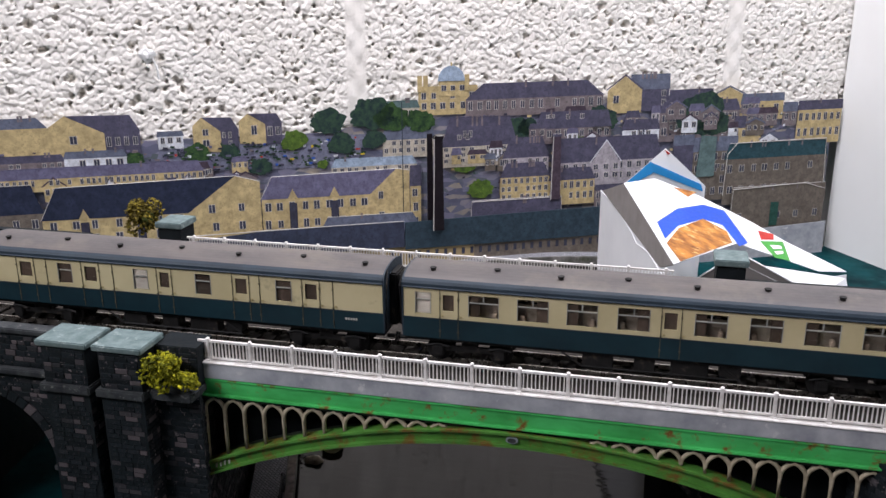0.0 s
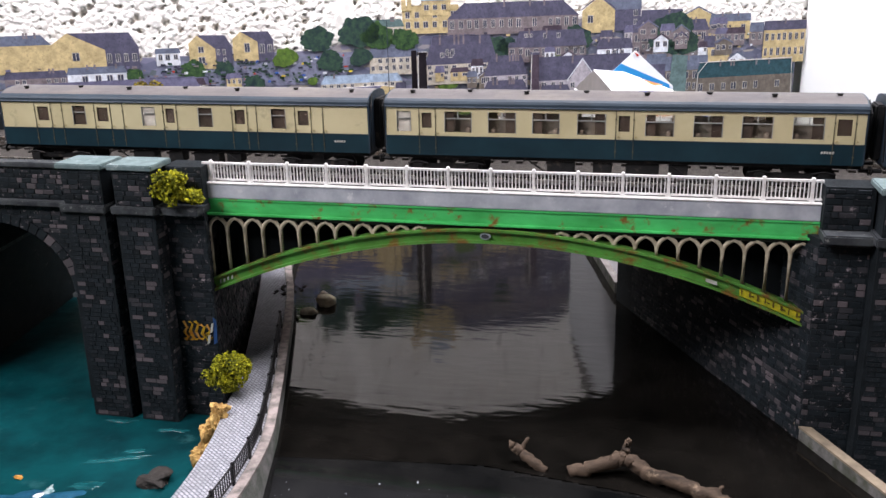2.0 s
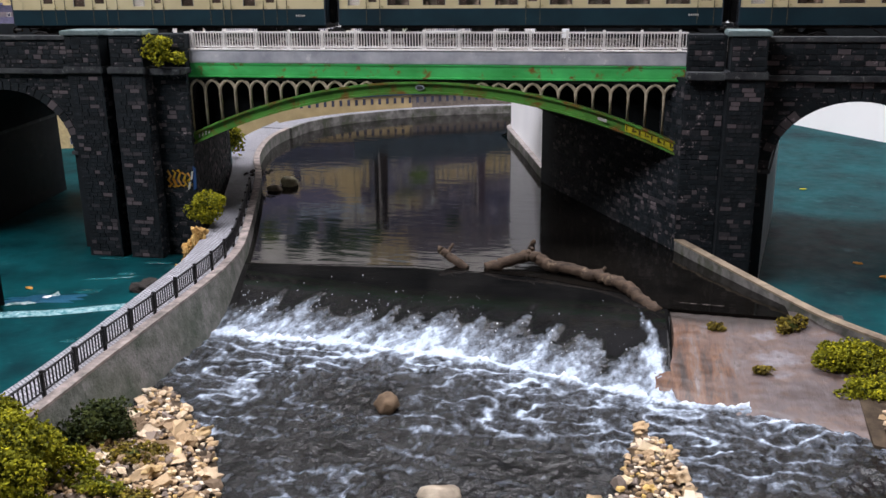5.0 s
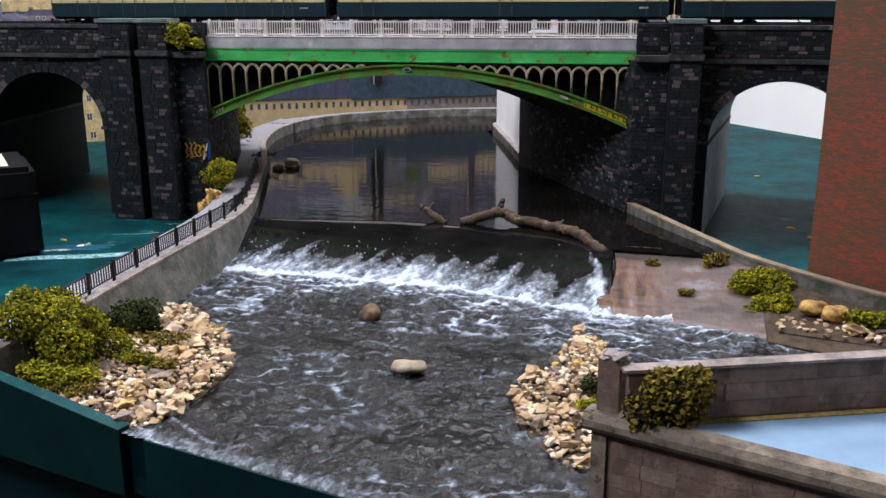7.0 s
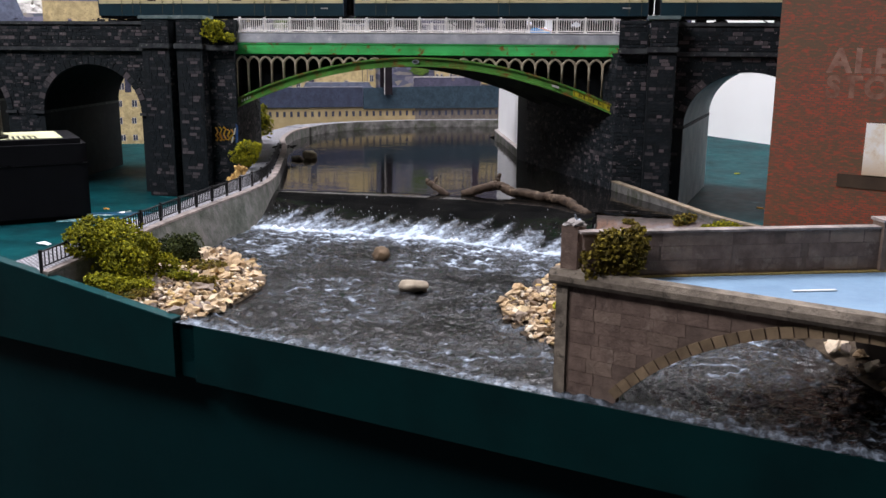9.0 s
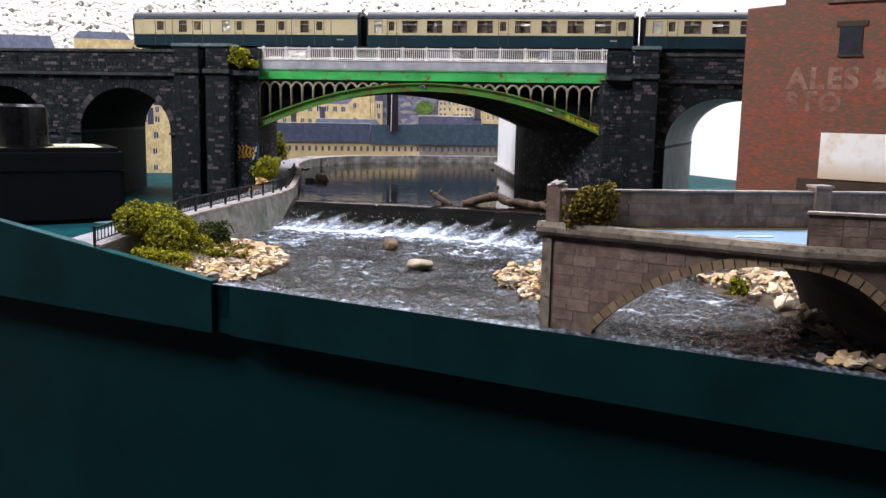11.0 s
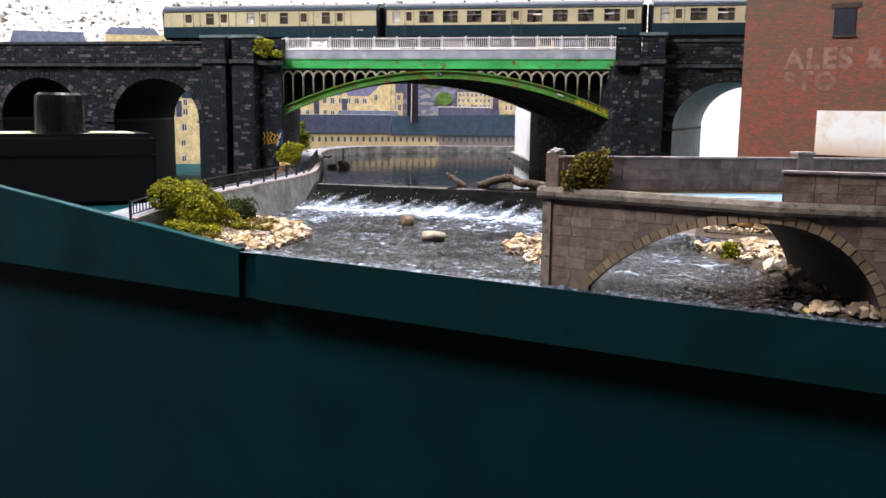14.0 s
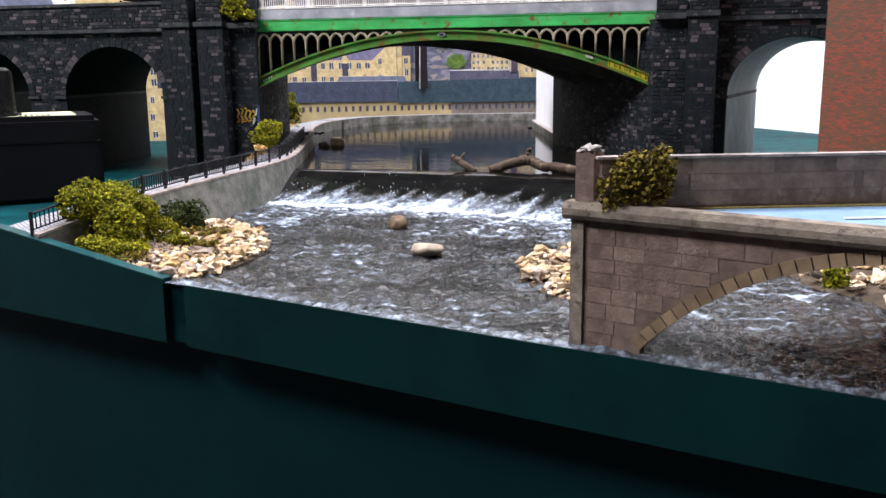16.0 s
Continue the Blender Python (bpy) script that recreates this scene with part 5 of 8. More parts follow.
def coach(name, x0, x1, wins, doors, seams, label, blinds=(), saloon=True):
    root = thing(name, ((x0 + x1) / 2, (CY0 + CY1) / 2, 0.2106), label, "railway coach", "coaches of the train")
    xa, xb = x0 + 0.0016, x1 - 0.0016
    holes = [(a, b, WIN_LO, WIN_HI) for a, b in wins] + [(a, b, WIN_LO + 0.0022, WIN_HI - 0.0008) for a, b in doors]
    for y, sgn in ((CY0, 1), (CY1, -1)):
        part("side_panel", side_panels(Shape(), xa, xb, 0.2366, EAVE_Z, y, holes, 0.0008, sgn), "coach_cream", root, "cream painted upper side")
        low = Shape()
        lo, hi = (y - 0.0001, y + 0.0008) if sgn > 0 else (y - 0.0008, y + 0.0001)
        low.box(xa, xb, lo, hi, FLOOR_Z, 0.2366)
        part("lower_panel", low, "coach_blue", root, "dark blue painted lower side")
        line = Shape().box(xa, xb, y - 0.0003 if sgn > 0 else y, y if sgn > 0 else y + 0.0003, 0.2363, 0.2368)
        part("waist_line", line, "coach_roof_edge", root)
    # rounded roof
    n, half, mid = 18, (CY1 - CY0) / 2 + 0.0006, (CY0 + CY1) / 2
    prof = [(mid - half * math.cos(math.pi * k / n), EAVE_Z + (ROOF_Z - EAVE_Z) * math.sin(math.pi * k / n) ** 0.72) for k in range(n + 1)]
    sh = Shape()
    sh.prism([(xa, y, z) for y, z in prof], (xb - xa, 0, 0))
    rf = part("roof", sh, "coach_roof", root, "dusty grey rounded roof", False)
    for sgn, y in ((-1, CY0), (1, CY1)):
        part("gutter", Shape().tube([(xa, y + sgn * 0.0006, EAVE_Z + 0.0003), (xb, y + sgn * 0.0006, EAVE_Z + 0.0003)], 0.0006, 6), "coach_roof_edge", rf)
        band = [(y0, z0) for y0, z0 in prof if (y0 - mid) * sgn > 0 and z0 < EAVE_Z + 0.0052]
        bs = Shape()
        for (ya, za), (yb, zb) in zip(band, band[1:]):
            bs.poly([(xa - 0.0002, ya + sgn * 0.0002, za + 0.0001), (xb + 0.0002, ya + sgn * 0.0002, za + 0.0001), (xb + 0.0002, yb + sgn * 0.0002, zb + 0.0001), (xa - 0.0002, yb + sgn * 0.0002, zb + 0.0001)])
        part("roof_edge_band", bs, "coach_roof_edge", rf, "dark blue roof edge")
    vent = Shape().tube([(0, 0, -0.0006), (0, 0, 0.0011)], 0.0013, 8).tube([(0, 0, 0.0011), (0, 0, 0.0015)], 0.0018, 8).mesh("roof_vent", "coach_black")
    k, count = 0, int((xb - xa) / 0.031)
    for k in range(count):
        v = new("roof_vent", vent)
        v.parent = rf
        v.matrix_basis = Matrix.Translation((xa + 0.014 + k * (xb - xa - 0.026) / (count - 1), mid - 0.0085 + (0.004 if k % 2 else 0), ROOF_Z - 0.0006))
    # ends with gangways
    for x, d in ((xa, -1), (xb, 1)):
        e = part("end_panel", Shape().prism([(x, y, z) for y, z in prof] + [(x, CY1, FLOOR_Z), (x, CY0, FLOOR_Z)], (d * 0.0008, 0, 0)), "coach_roof_edge", root, "dark coach end")
        g0, g1 = sorted((x + d * 0.0008, x + d * 0.0052))
        part("gangway", Shape().box(g0, g1, mid - 0.0075, mid + 0.0075, FLOOR_Z + 0.001, EAVE_Z + 0.003, 0.0008), "coach_black", e)
        part("end_handrail", Shape().tube([(x + d * 0.001, CY0 + 0.0015, FLOOR_Z + 0.002), (x + d * 0.0022, CY0 + 0.0008, EAVE_Z), (x + d * 0.0012, CY0 + 0.006, ROOF_Z - 0.0012)], 0.0004, 5), "coach_black", e)
        for sy in (-0.010, 0.010):
            part("buffer", Shape().tube([(x, mid + sy, 0.2215), (x + d * 0.006, mid + sy, 0.2215)], 0.0012, 8).tube([(x + d * 0.006, mid + sy, 0.2215), (x + d * 0.0066, mid + sy, 0.2215)], 0.0026, 10), "coach_black", e)
    # windows
    for i, (a, b) in enumerate(wins):
        w = part("window", Shape().box(a, b, CY0 + 0.0003, CY0 + 0.0005, WIN_LO, WIN_HI), "coach_glass", root, "glazed coach window")
        w.visible_shadow = False
        fr = Shape().box(a, b, CY0 - 0.0002, CY0 + 0.0006, WIN_HI - 0.0042, WIN_HI - 0.0037)
        fr.box(a, a + 0.0003, CY0 - 0.0002, CY0 + 0.0006, WIN_LO, WIN_HI).box(b - 0.0003, b, CY0 - 0.0002, CY0 + 0.0006, WIN_LO, WIN_HI)
        if b - a > 0.012:
            fr.box((a + b) / 2 - 0.0003, (a + b) / 2 + 0.0003, CY0 - 0.0002, CY0 + 0.0006, WIN_HI - 0.0042, WIN_HI)
        part("window_frame", fr, "window_frame", w)
        w2 = part("window", Shape().box(a, b, CY1 - 0.0005, CY1 - 0.0003, WIN_LO, WIN_HI), "coach_glass", root)
        w2.visible_shadow = False
        if i in blinds:
            part("blind", Shape().box(a, b, CY0 + 0.0007, CY0 + 0.0010, WIN_LO, WIN_HI), "blind", w)
        elif not saloon:
            part("window_lining", Shape().box(a, b, CY0 + 0.0010, CY0 + 0.0013, WIN_LO - 0.0004, WIN_HI), "window_brown", w)
        elif saloon and b - a > 0.012:
            part("saloon_lining", Shape().box(a - 0.0008, b + 0.0008, CY0 + 0.0060, CY0 + 0.0063, FLOOR_Z + 0.001, WIN_HI - 0.0012 - 0.0016 * (i % 3)), "saloon_lining", w)
            part("curtain", Shape().box(a + (0.0008 if i % 2 else (b - a) * 0.62), a + ((b - a) * 0.36 if i % 2 else (b - a) - 0.0008), CY0 + 0.0009, CY0 + 0.0012, WIN_LO, WIN_HI), "window_brown", w)
            for sx in (a + 0.0025, b - 0.0025):
                part("seat_back", Shape().box(sx - 0.0012, sx + 0.0012, CY0 + 0.002, CY1 - 0.002, FLOOR_Z + 0.001, WIN_LO + 0.0022, 0.0005), "seat_brown", root)
    for a, b in doors:
        w = part("door_window", Shape().box(a, b, CY0 + 0.0003, CY0 + 0.0005, WIN_LO + 0.0022, WIN_HI - 0.0008), "coach_glass", root)
        w.visible_shadow = False
        part("door_lining", Shape().box(a, b, CY0 + 0.0008, CY0 + 0.0011, WIN_LO + 0.002, WIN_HI - 0.0006), "window_brown", w)
    part("floor", Shape().box(xa, xb, CY0 + 0.0008, CY1 - 0.0008, FLOOR_Z, FLOOR_Z + 0.0012), "coach_black", root)
    if not saloon:
        part("partition", Shape().box(xa, xb, mid, mid + 0.0006, FLOOR_Z, EAVE_Z), "seat_brown", root)
    for x in seams:
        d = Shape().box(x - 0.00018, x + 0.00018, CY0 - 0.0003, CY0, FLOOR_Z + 0.0006, EAVE_Z - 0.0006)
        d = part("door_seam", d, "seam", root)
        for z in (0.2300, 0.2375, 0.2480):
            part("hinge", Shape().box(x - 0.0004, x + 0.0004, CY0 - 0.0007, CY0 - 0.0002, z - 0.0004, z + 0.0004), "seam", d)
        part("door_handle", Shape().box(x + 0.0009, x + 0.0020, CY0 - 0.0008, CY0 - 0.0002, 0.2382, 0.2387), "brass", d)
    # number, as bars
    for q in range(5):
        part("number_bar", Shape().box(xb - 0.021 + q * 0.0014, xb - 0.0200 + q * 0.0014, CY0 - 0.0003, CY0, 0.2316, 0.2328), "lettering", root)
    # underframe
    part("solebar", Shape().box(xa, xb, CY0 + 0.002, CY1 - 0.002, 0.2232, FLOOR_Z), "coach_black", root)
    for a, b, z in ((0.36, 0.42, 0.2150), (0.46, 0.50, 0.2165), (0.53, 0.60, 0.2148), (0.62, 0.66, 0.2170)):
        part("underfloor_box", Shape().box(xa + (xb - xa) * a, xa + (xb - xa) * b, CY0 + 0.003, CY0 + 0.011, z, 0.2232, 0.0004), "coach_black", root)
    for q in (0.36, 0.66):
        part("truss_bar", Shape().tube([(xa + (xb - xa) * (q - 0.04), CY0 + 0.003, 0.2230), (xa + (xb - xa) * q, CY0 + 0.003, 0.2162)], 0.0005, 5), "coach_black", root)
    part("truss_bar", Shape().tube([(xa + (xb - xa) * 0.36, CY0 + 0.003, 0.2162), (xa + (xb - xa) * 0.66, CY0 + 0.003, 0.2162)], 0.0005, 5), "coach_black", root)
    wheel = Shape().tube([(0, -0.0012, 0), (0, 0.0012, 0)], 0.0062, 18).tube([(0, -0.0016, 0), (0, -0.0011, 0)], 0.0068, 18).mesh("wheel", "coach_black")
    for bx in (xa + 0.034, xb - 0.034):
        bg = part("bogie", Shape().box(bx - 0.021, bx + 0.021, CY0 + 0.005, CY0 + 0.0075, 0.2165, 0.2195, 0.0004).box(bx - 0.021, bx + 0.021, CY1 - 0.0075, CY1 - 0.005, 0.2165, 0.2195, 0.0004)
                  .box(bx - 0.004, bx + 0.004, CY0 + 0.005, CY1 - 0.005, 0.2185, 0.2232), "coach_black", root, "dark weathered bogie")
        for wx in (-0.0165, 0.0165):
            part("axle_box", Shape().box(bx + wx - 0.003, bx + wx + 0.003, CY0 + 0.0032, CY0 + 0.0058, 0.2140, 0.2200, 0.0005), "coach_black", bg)
            part("axle_spring", Shape().tube([(bx + wx - 0.006, CY0 + 0.004, 0.2195), (bx + wx, CY0 + 0.004, 0.2208), (bx + wx + 0.006, CY0 + 0.004, 0.2195)], 0.0007, 5), "coach_black", bg)
            for wy in (mid - 0.0082, mid + 0.0082):
                w = new("wheel", wheel)
                w.parent = bg
                w.matrix_basis = Matrix.Translation((bx + wx, wy, 0.2168))
    return root


MK_WIN = [(0.1142, 0.1227), (0.1425, 0.1584), (0.1678, 0.1838), (0.1929, 0.2083), (0.2180, 0.2338), (0.2549, 0.2703), (0.2805, 0.2957), (0.3054, 0.3213), (0.3312, 0.3470)]
MK_DOOR = [(0.1290, 0.1349), (0.2406, 0.2467), (0.3533, 0.3605)]
c2 = coach("saloon_coach", 0.1063, 0.3688, MK_WIN, MK_DOOR, (0.1275, 0.1372, 0.2392, 0.2488, 0.3518, 0.3622), "cream and dark blue saloon coach with large windows", blinds=(0,))
copy_thing(c2, Matrix.Translation(Vector(c2.location) + Vector((0.2708, 0, 0))))
BR_WIN = [(-0.0973, -0.0880), (-0.0492, -0.0401), (-0.0113, -0.0017), (0.0363, 0.0456)]
BR_DOOR = [(-0.1222, -0.1144), (-0.0800, -0.0724), (-0.0328, -0.0271), (0.0127, 0.0194), (0.0533, 0.0599)]
coach("brake_coach", -0.1495, 0.0982, BR_WIN, BR_DOOR, (-0.1240, -0.1126, -0.1046, -0.0818, -0.0706, -0.0620, -0.0345, -0.0255, 0.0110, 0.0210, 0.0270, 0.0515, 0.0615, 0.0690),
      "cream and dark blue brake coach with small door windows", blinds=(1,), saloon=False)

# ---------------------------------------------------------------- printed town backdrop
board = thing("backdrop", on_wall(0, GROUND, 0.006), "flat printed card backdrop of a hillside town in stone and slate", "backdrop", kind="structure")
sh = Shape()
sh.prism([on_wall(-0.95, GROUND, 0.004), on_wall(0.487, GROUND, 0.004), on_wall(0.487, 0.236, 0.004), on_wall(0.30, 0.262, 0.004), on_wall(-0.05, 0.262, 0.004), on_wall(-0.12, 0.238, 0.004), on_wall(-0.95, 0.240, 0.004)], WN * 0.0015)
part("town_card", sh, "town_print", board)
prnd = random.Random(5)


def flat(pts, layer, material, parent, name):
    off = 0.0056 + layer * 0.00035
    return part(name, Shape().prism([on_wall(u, v, off) for u, v in pts], WN * 0.0003), material, parent)


def print_windows(u, v, w, h, cols, rows, layer, parent):
    if not cols:
        return
    g, fr = Shape(), Shape()
    off = 0.0056 + layer * 0.00035 + 0.0004
    cw, ch = w / cols, h / rows
    for i in range(cols):
        if prnd.random() < 0.12:
            continue
        for j in range(rows):
            if prnd.random() < 0.10:
                continue
            cu, cv = u + (i + 0.5 + prnd.uniform(-0.08, 0.08)) * cw, v + (j + 0.55) * ch
            a, b = min(cw * 0.23, 0.0030) * prnd.uniform(0.85, 1.1), min(ch * 0.30, 0.0044) * prnd.uniform(0.85, 1.05)
            t = 0.00045
            fr.prism([on_wall(cu + x * (a + t), cv + z * (b + t), off) for x, z in ((-1, -1), (1, -1), (1, 1), (-1, 1))], WN * 0.0001)
            for s0, s1 in ((-1, -0.12), (0.12, 1)):
                g.prism([on_wall(cu + x * a, cv + z * b, off + 0.0001) for x, z in ((s0, -1), (s1, -1), (s1, 1), (s0, 1))], WN * 0.0001)
    part("printed_frame", fr, "frame_print", parent, kind="stuff")
    part("printed_window", g, "glass_print", parent, kind="stuff")


def house(u, v, w, h, rh, wall, roof, cols, rows, inset=0.04, layer=1):
    p = flat([(u, v - 0.004), (u + w, v - 0.004), (u + w, v + h), (u, v + h)], layer, wall, board, "printed_house")
    if rh > 0.0005:
        flat([(u - 0.001, v + h), (u + w + 0.001, v + h), (u + w * (1 - inset), v + h + rh), (u + w * inset, v + h + rh)], layer + 0.3, roof, p, "printed_roof")
        part("card_rim", Shape().prism([on_wall(a, b, 0.0056 + layer * 0.00035) for a, b in ((u + w * inset, v + h + rh), (u + w * (1 - inset), v + h + rh), (u + w * (1 - inset), v + h + rh + 0.0004), (u + w * inset, v + h + rh + 0.0004))], WN * 0.0006), "card_edge" if layer > 12 else roof, p)
        for k in range(prnd.choice((1, 2, 3, 5)) if w > 0.03 else 0):
            cu = u + w * prnd.uniform(0.15, 0.85)
            flat([(cu, v + h + rh * 0.7), (cu + 0.0022, v + h + rh * 0.7), (cu + 0.0022, v + h + rh + 0.0028), (cu, v + h + rh + 0.0028)], layer + 0.6, "brown", p, "printed_chimney")
    print_windows(u, v, w, h, cols, rows, layer, p)


def gable(u, v, w, h, rh, wall, roof, cols, rows, inset=0.0, layer=1):
    p = flat([(u, v - 0.004), (u + w, v - 0.004), (u + w, v + h), (u + w / 2, v + h + rh), (u, v + h)], layer, wall, board, "printed_house")
    e = 0.0016
    flat([(u - e, v + h), (u + w / 2, v + h + rh), (u + w + e, v + h), (u + w + e, v + h + e), (u + w / 2, v + h + rh + e * 1.3), (u - e, v + h + e)], layer + 0.3, "slate_dark" if roof == "stone" else roof, p, "printed_roof")
    print_windows(u, v, w, h, cols, rows, layer, p)


def block(u, v, w, h, rh, gw, wall, roof, cols, rows, layer, drop=0.75, rim=True, front=None):
    """A long printed building seen at an angle: front wall, slope of roof, and a gable wall at its right (gw > 0) or left end."""
    k, g = (1, gw) if gw > 0 else (-1, -gw)

    def fx(a):
        return u + a if k > 0 else u + w - a
    s_, e_, ap = w - g, w, w - g + 0.66 * g
    p = flat([(fx(0), v - 0.004), (fx(s_), v - 0.004), (fx(s_), v + h), (fx(0), v + h)], layer, front or wall, board, "printed_house")
    flat([(fx(s_), v - 0.004), (fx(e_), v - 0.002), (fx(e_), v + h + rh * drop), (fx(ap), v + h + rh), (fx(s_), v + h)], layer + 0.2, wall, p, "printed_gable")
    flat([(fx(-0.001), v + h), (fx(s_ - 0.001), v + h - 0.001), (fx(ap), v + h + rh), (fx(rh * 0.45), v + h + rh * 0.93)], layer + 0.5, roof, p, "printed_roof")
    if rim:
        pts = [(fx(-0.001), v + h), (fx(rh * 0.45), v + h + rh * 0.93), (fx(ap), v + h + rh), (fx(e_), v + h + rh * drop)]
        part("card_rim", Shape().tube([on_wall(a, b, 0.0058 + layer * 0.00035) for a, b in pts], 0.00042, 4), "card_edge", p)
    print_windows(min(fx(0), fx(s_)), v, s_, h, cols, rows, layer, p)
    print_windows(min(fx(s_), fx(e_)) + g * 0.12, v, g * 0.8, h + rh * 0.3, max(1, cols // 3), rows, layer + 0.2, p)
    if g > 0.02 and cols > 4:
        for q in (0.28, 0.66):
            a = fx(s_ * q)
            flat([(a - 0.0055, v + h * 0.98), (a + 0.0055, v + h * 0.98), (a, v + h + 0.010)], layer + 0.9, wall, p, "printed_dormer")
            flat([(a - 0.0042, v), (a + 0.0042, v), (a + 0.0042, v + h * 0.86), (a - 0.0042, v + h * 0.86)], layer + 0.8, "shade_print", p, "printed_bay")


def print_tree(u, v, r, material, layer):
    """A ragged printed crown: several lobes, wider than high."""
    n = 54
    k = prnd.random() * 9
    pts = []
    for i in range(n):
        a = 2 * math.pi * i / n
        c, s_ = math.cos(a), math.sin(a)
        q = r * (0.82 + 0.18 * noise.noise((c * 1.6 + k, s_ * 1.6, k)) + 0.13 * noise.noise((c * 5 + k, s_ * 5, k)) + prnd.uniform(-0.03, 0.03))
        pts.append((u + 1.05 * q * c, v + (0.92 if s_ > 0 else 0.62) * q * s_))
    ob = flat(pts, layer, material, board, "printed_tree")


def specks(material, count, region, size, layer):
    """Tiny printed dabs: cars, sheds, walls and doors too small to tell apart."""
    sh = Shape()
    u0, u1, v0, v1 = region
    for _ in range(count):
        u, v = prnd.uniform(u0, u1), prnd.uniform(v0, v1)
        a, b = size * prnd.uniform(0.5, 1.6), size * prnd.uniform(0.3, 0.8)
        k = prnd.uniform(-0.3, 0.3) * b
        sh.prism([on_wall(x, y, 0.0056 + layer * 0.00035) for x, y in ((u - a, v - b), (u + a, v - b + k), (u + a, v + b + k), (u - a, v + b))], WN * 0.00015)
    part("printed_dabs", sh, material, board, kind="stuff")


house(-0.485, 0.231, 0.078, 0.025, 0.010, "stone", "slate", 0, 0, 0.1, 1)
block(-0.408, 0.228, 0.089, 0.021, 0.018, -0.055, "stone", "slate_dark", 4, 1, 2, 0.3, False, "slate_dark")
house(-0.302, 0.233, 0.025, 0.009, 0.005, "white", "slate", 3, 1, 0.0, 2)
block(-0.267, 0.227, 0.046, 0.018, 0.015, -0.028, "stone", "slate_dark", 3, 2, 2, 0.4, False, "slate_dark")
block(-0.220, 0.233, 0.044, 0.018, 0.011, -0.027, "stone", "slate_dark", 2, 1, 2, 0.3, False, "slate_dark")
house(-0.069, 0.211, 0.057, 0.016, 0.019, "stone_w", "slate", 7, 2, 0.06, 4)
house(-0.068, 0.246, 0.040, 0.015, 0.008, "stone_w", "slate_green", 6, 1, 0.06, 3)
house(-0.029, 0.256, 0.066, 0.022, 0.005, "stone", "stone", 6, 2, 0.0, 3)
house(-0.006, 0.276, 0.030, 0.009, 0.005, "stone", "stone", 3, 1, 0.0, 4)
house(0.024, 0.252, 0.161, 0.015, 0.017, "brown", "slate_dark", 16, 1, 0.12, 4)
gable(0.190, 0.249, 0.042, 0.022, 0.016, "stone", "stone", 2, 1, 0.0, 5)
house(0.218, 0.250, 0.048, 0.021, 0.017, "slate_dark", "slate", 4, 2, 0.0, 4)
house(0.267, 0.221, 0.055, 0.035, 0.013, "brown", "slate_dark", 7, 4, 0.0, 5)
gable(0.321, 0.235, 0.045, 0.024, 0.011, "stone", "slate", 2, 1, 0.0, 4)
house(0.361, 0.234, 0.055, 0.018, 0.009, "stone", "slate", 3, 1, 0.0, 5)
house(0.417, 0.225, 0.019, 0.013, 0.011, "brown", "slate", 2, 1, 0.0, 4)
house(0.437, 0.202, 0.060, 0.037, 0.011, "stone", "slate_dark", 7, 2, 0.0, 5)
house(-0.456, 0.215, 0.062, 0.007, 0.007, "brown", "slate_dark", 8, 1, 0.03, 7)
house(-0.394, 0.213, 0.060, 0.011, 0.007, "white", "slate", 5, 1, 0.03, 8)
house(-0.458, 0.196, 0.198, 0.009, 0.011, "stone", "slate_blue", 34, 1, 0.02, 9)
house(-0.126, 0.194, 0.094, 0.006, 0.009, "stone_w", "lead", 12, 1, 0.05, 8)
house(-0.003, 0.197, 0.086, 0.019, 0.032, "stone_w", "slate_dark", 9, 3, 0.1, 7)
house(0.010, 0.220, 0.052, 0.016, 0.013, "stone", "slate_dark", 4, 1, 0.1, 6)
house(0.106, 0.218, 0.090, 0.013, 0.019, "brown", "slate_dark", 9, 1, 0.05, 6)
house(0.067, 0.184, 0.054, 0.016, 0.023, "timber", "slate_dark", 6, 2, 0.15, 9)
gable(0.173, 0.169, 0.036, 0.020, 0.025, "timber", "white", 3, 2, 0.0, 11)
house(0.125, 0.167, 0.135, 0.024, 0.028, "timber", "slate_dark", 12, 2, 0.05, 10)
house(0.210, 0.217, 0.046, 0.008, 0.012, "white", "slate_dark", 5, 1, 0.05, 8)
house(0.256, 0.213, 0.103, 0.030, 0.013, "brown", "slate_dark", 8, 2, 0.05, 5)
house(0.302, 0.139, 0.057, 0.056, 0.017, "stone_dk", "slate", 5, 4, 0.0, 10)
house(0.276, 0.145, 0.026, 0.059, 0.012, "slate_dark", "slate", 0, 0, 0.0, 9)
house(0.064, 0.150, 0.058, 0.028, 0.016, "stone", "slate_dark", 8, 3, 0.12, 12)
house(0.122, 0.146, 0.056, 0.025, 0.014, "stone", "slate_dark", 7, 2, 0.1, 12)
house(0.179, 0.132, 0.099, 0.024, 0.014, "brown", "slate_dark", 8, 2, 0.05, 9)
house(0.352, 0.207, 0.038, 0.014, 0.014, "stone", "slate_dark", 4, 1, 0.05, 6)
house(0.344, 0.132, 0.138, 0.052, 0.019, "stone_dk", "slate_teal", 9, 2, 0.03, 13)
house(-0.498, 0.145, 0.072, 0.041, 0.012, "stone_dk", "slate", 7, 3, 0.05, 11)
block(-0.202, 0.131, 0.161, 0.039, 0.026, 0.043, "stone", "slate_blue", 9, 2, 13, 0.9, True)
house(-0.040, 0.126, 0.012, 0.049, 0.023, "stone", "slate_dark", 1, 3, 0.0, 12)
block(-0.422, 0.133, 0.219, 0.029, 0.036, 0.074, "stone", "slate_navy", 7, 2, 15, 0.8, True)
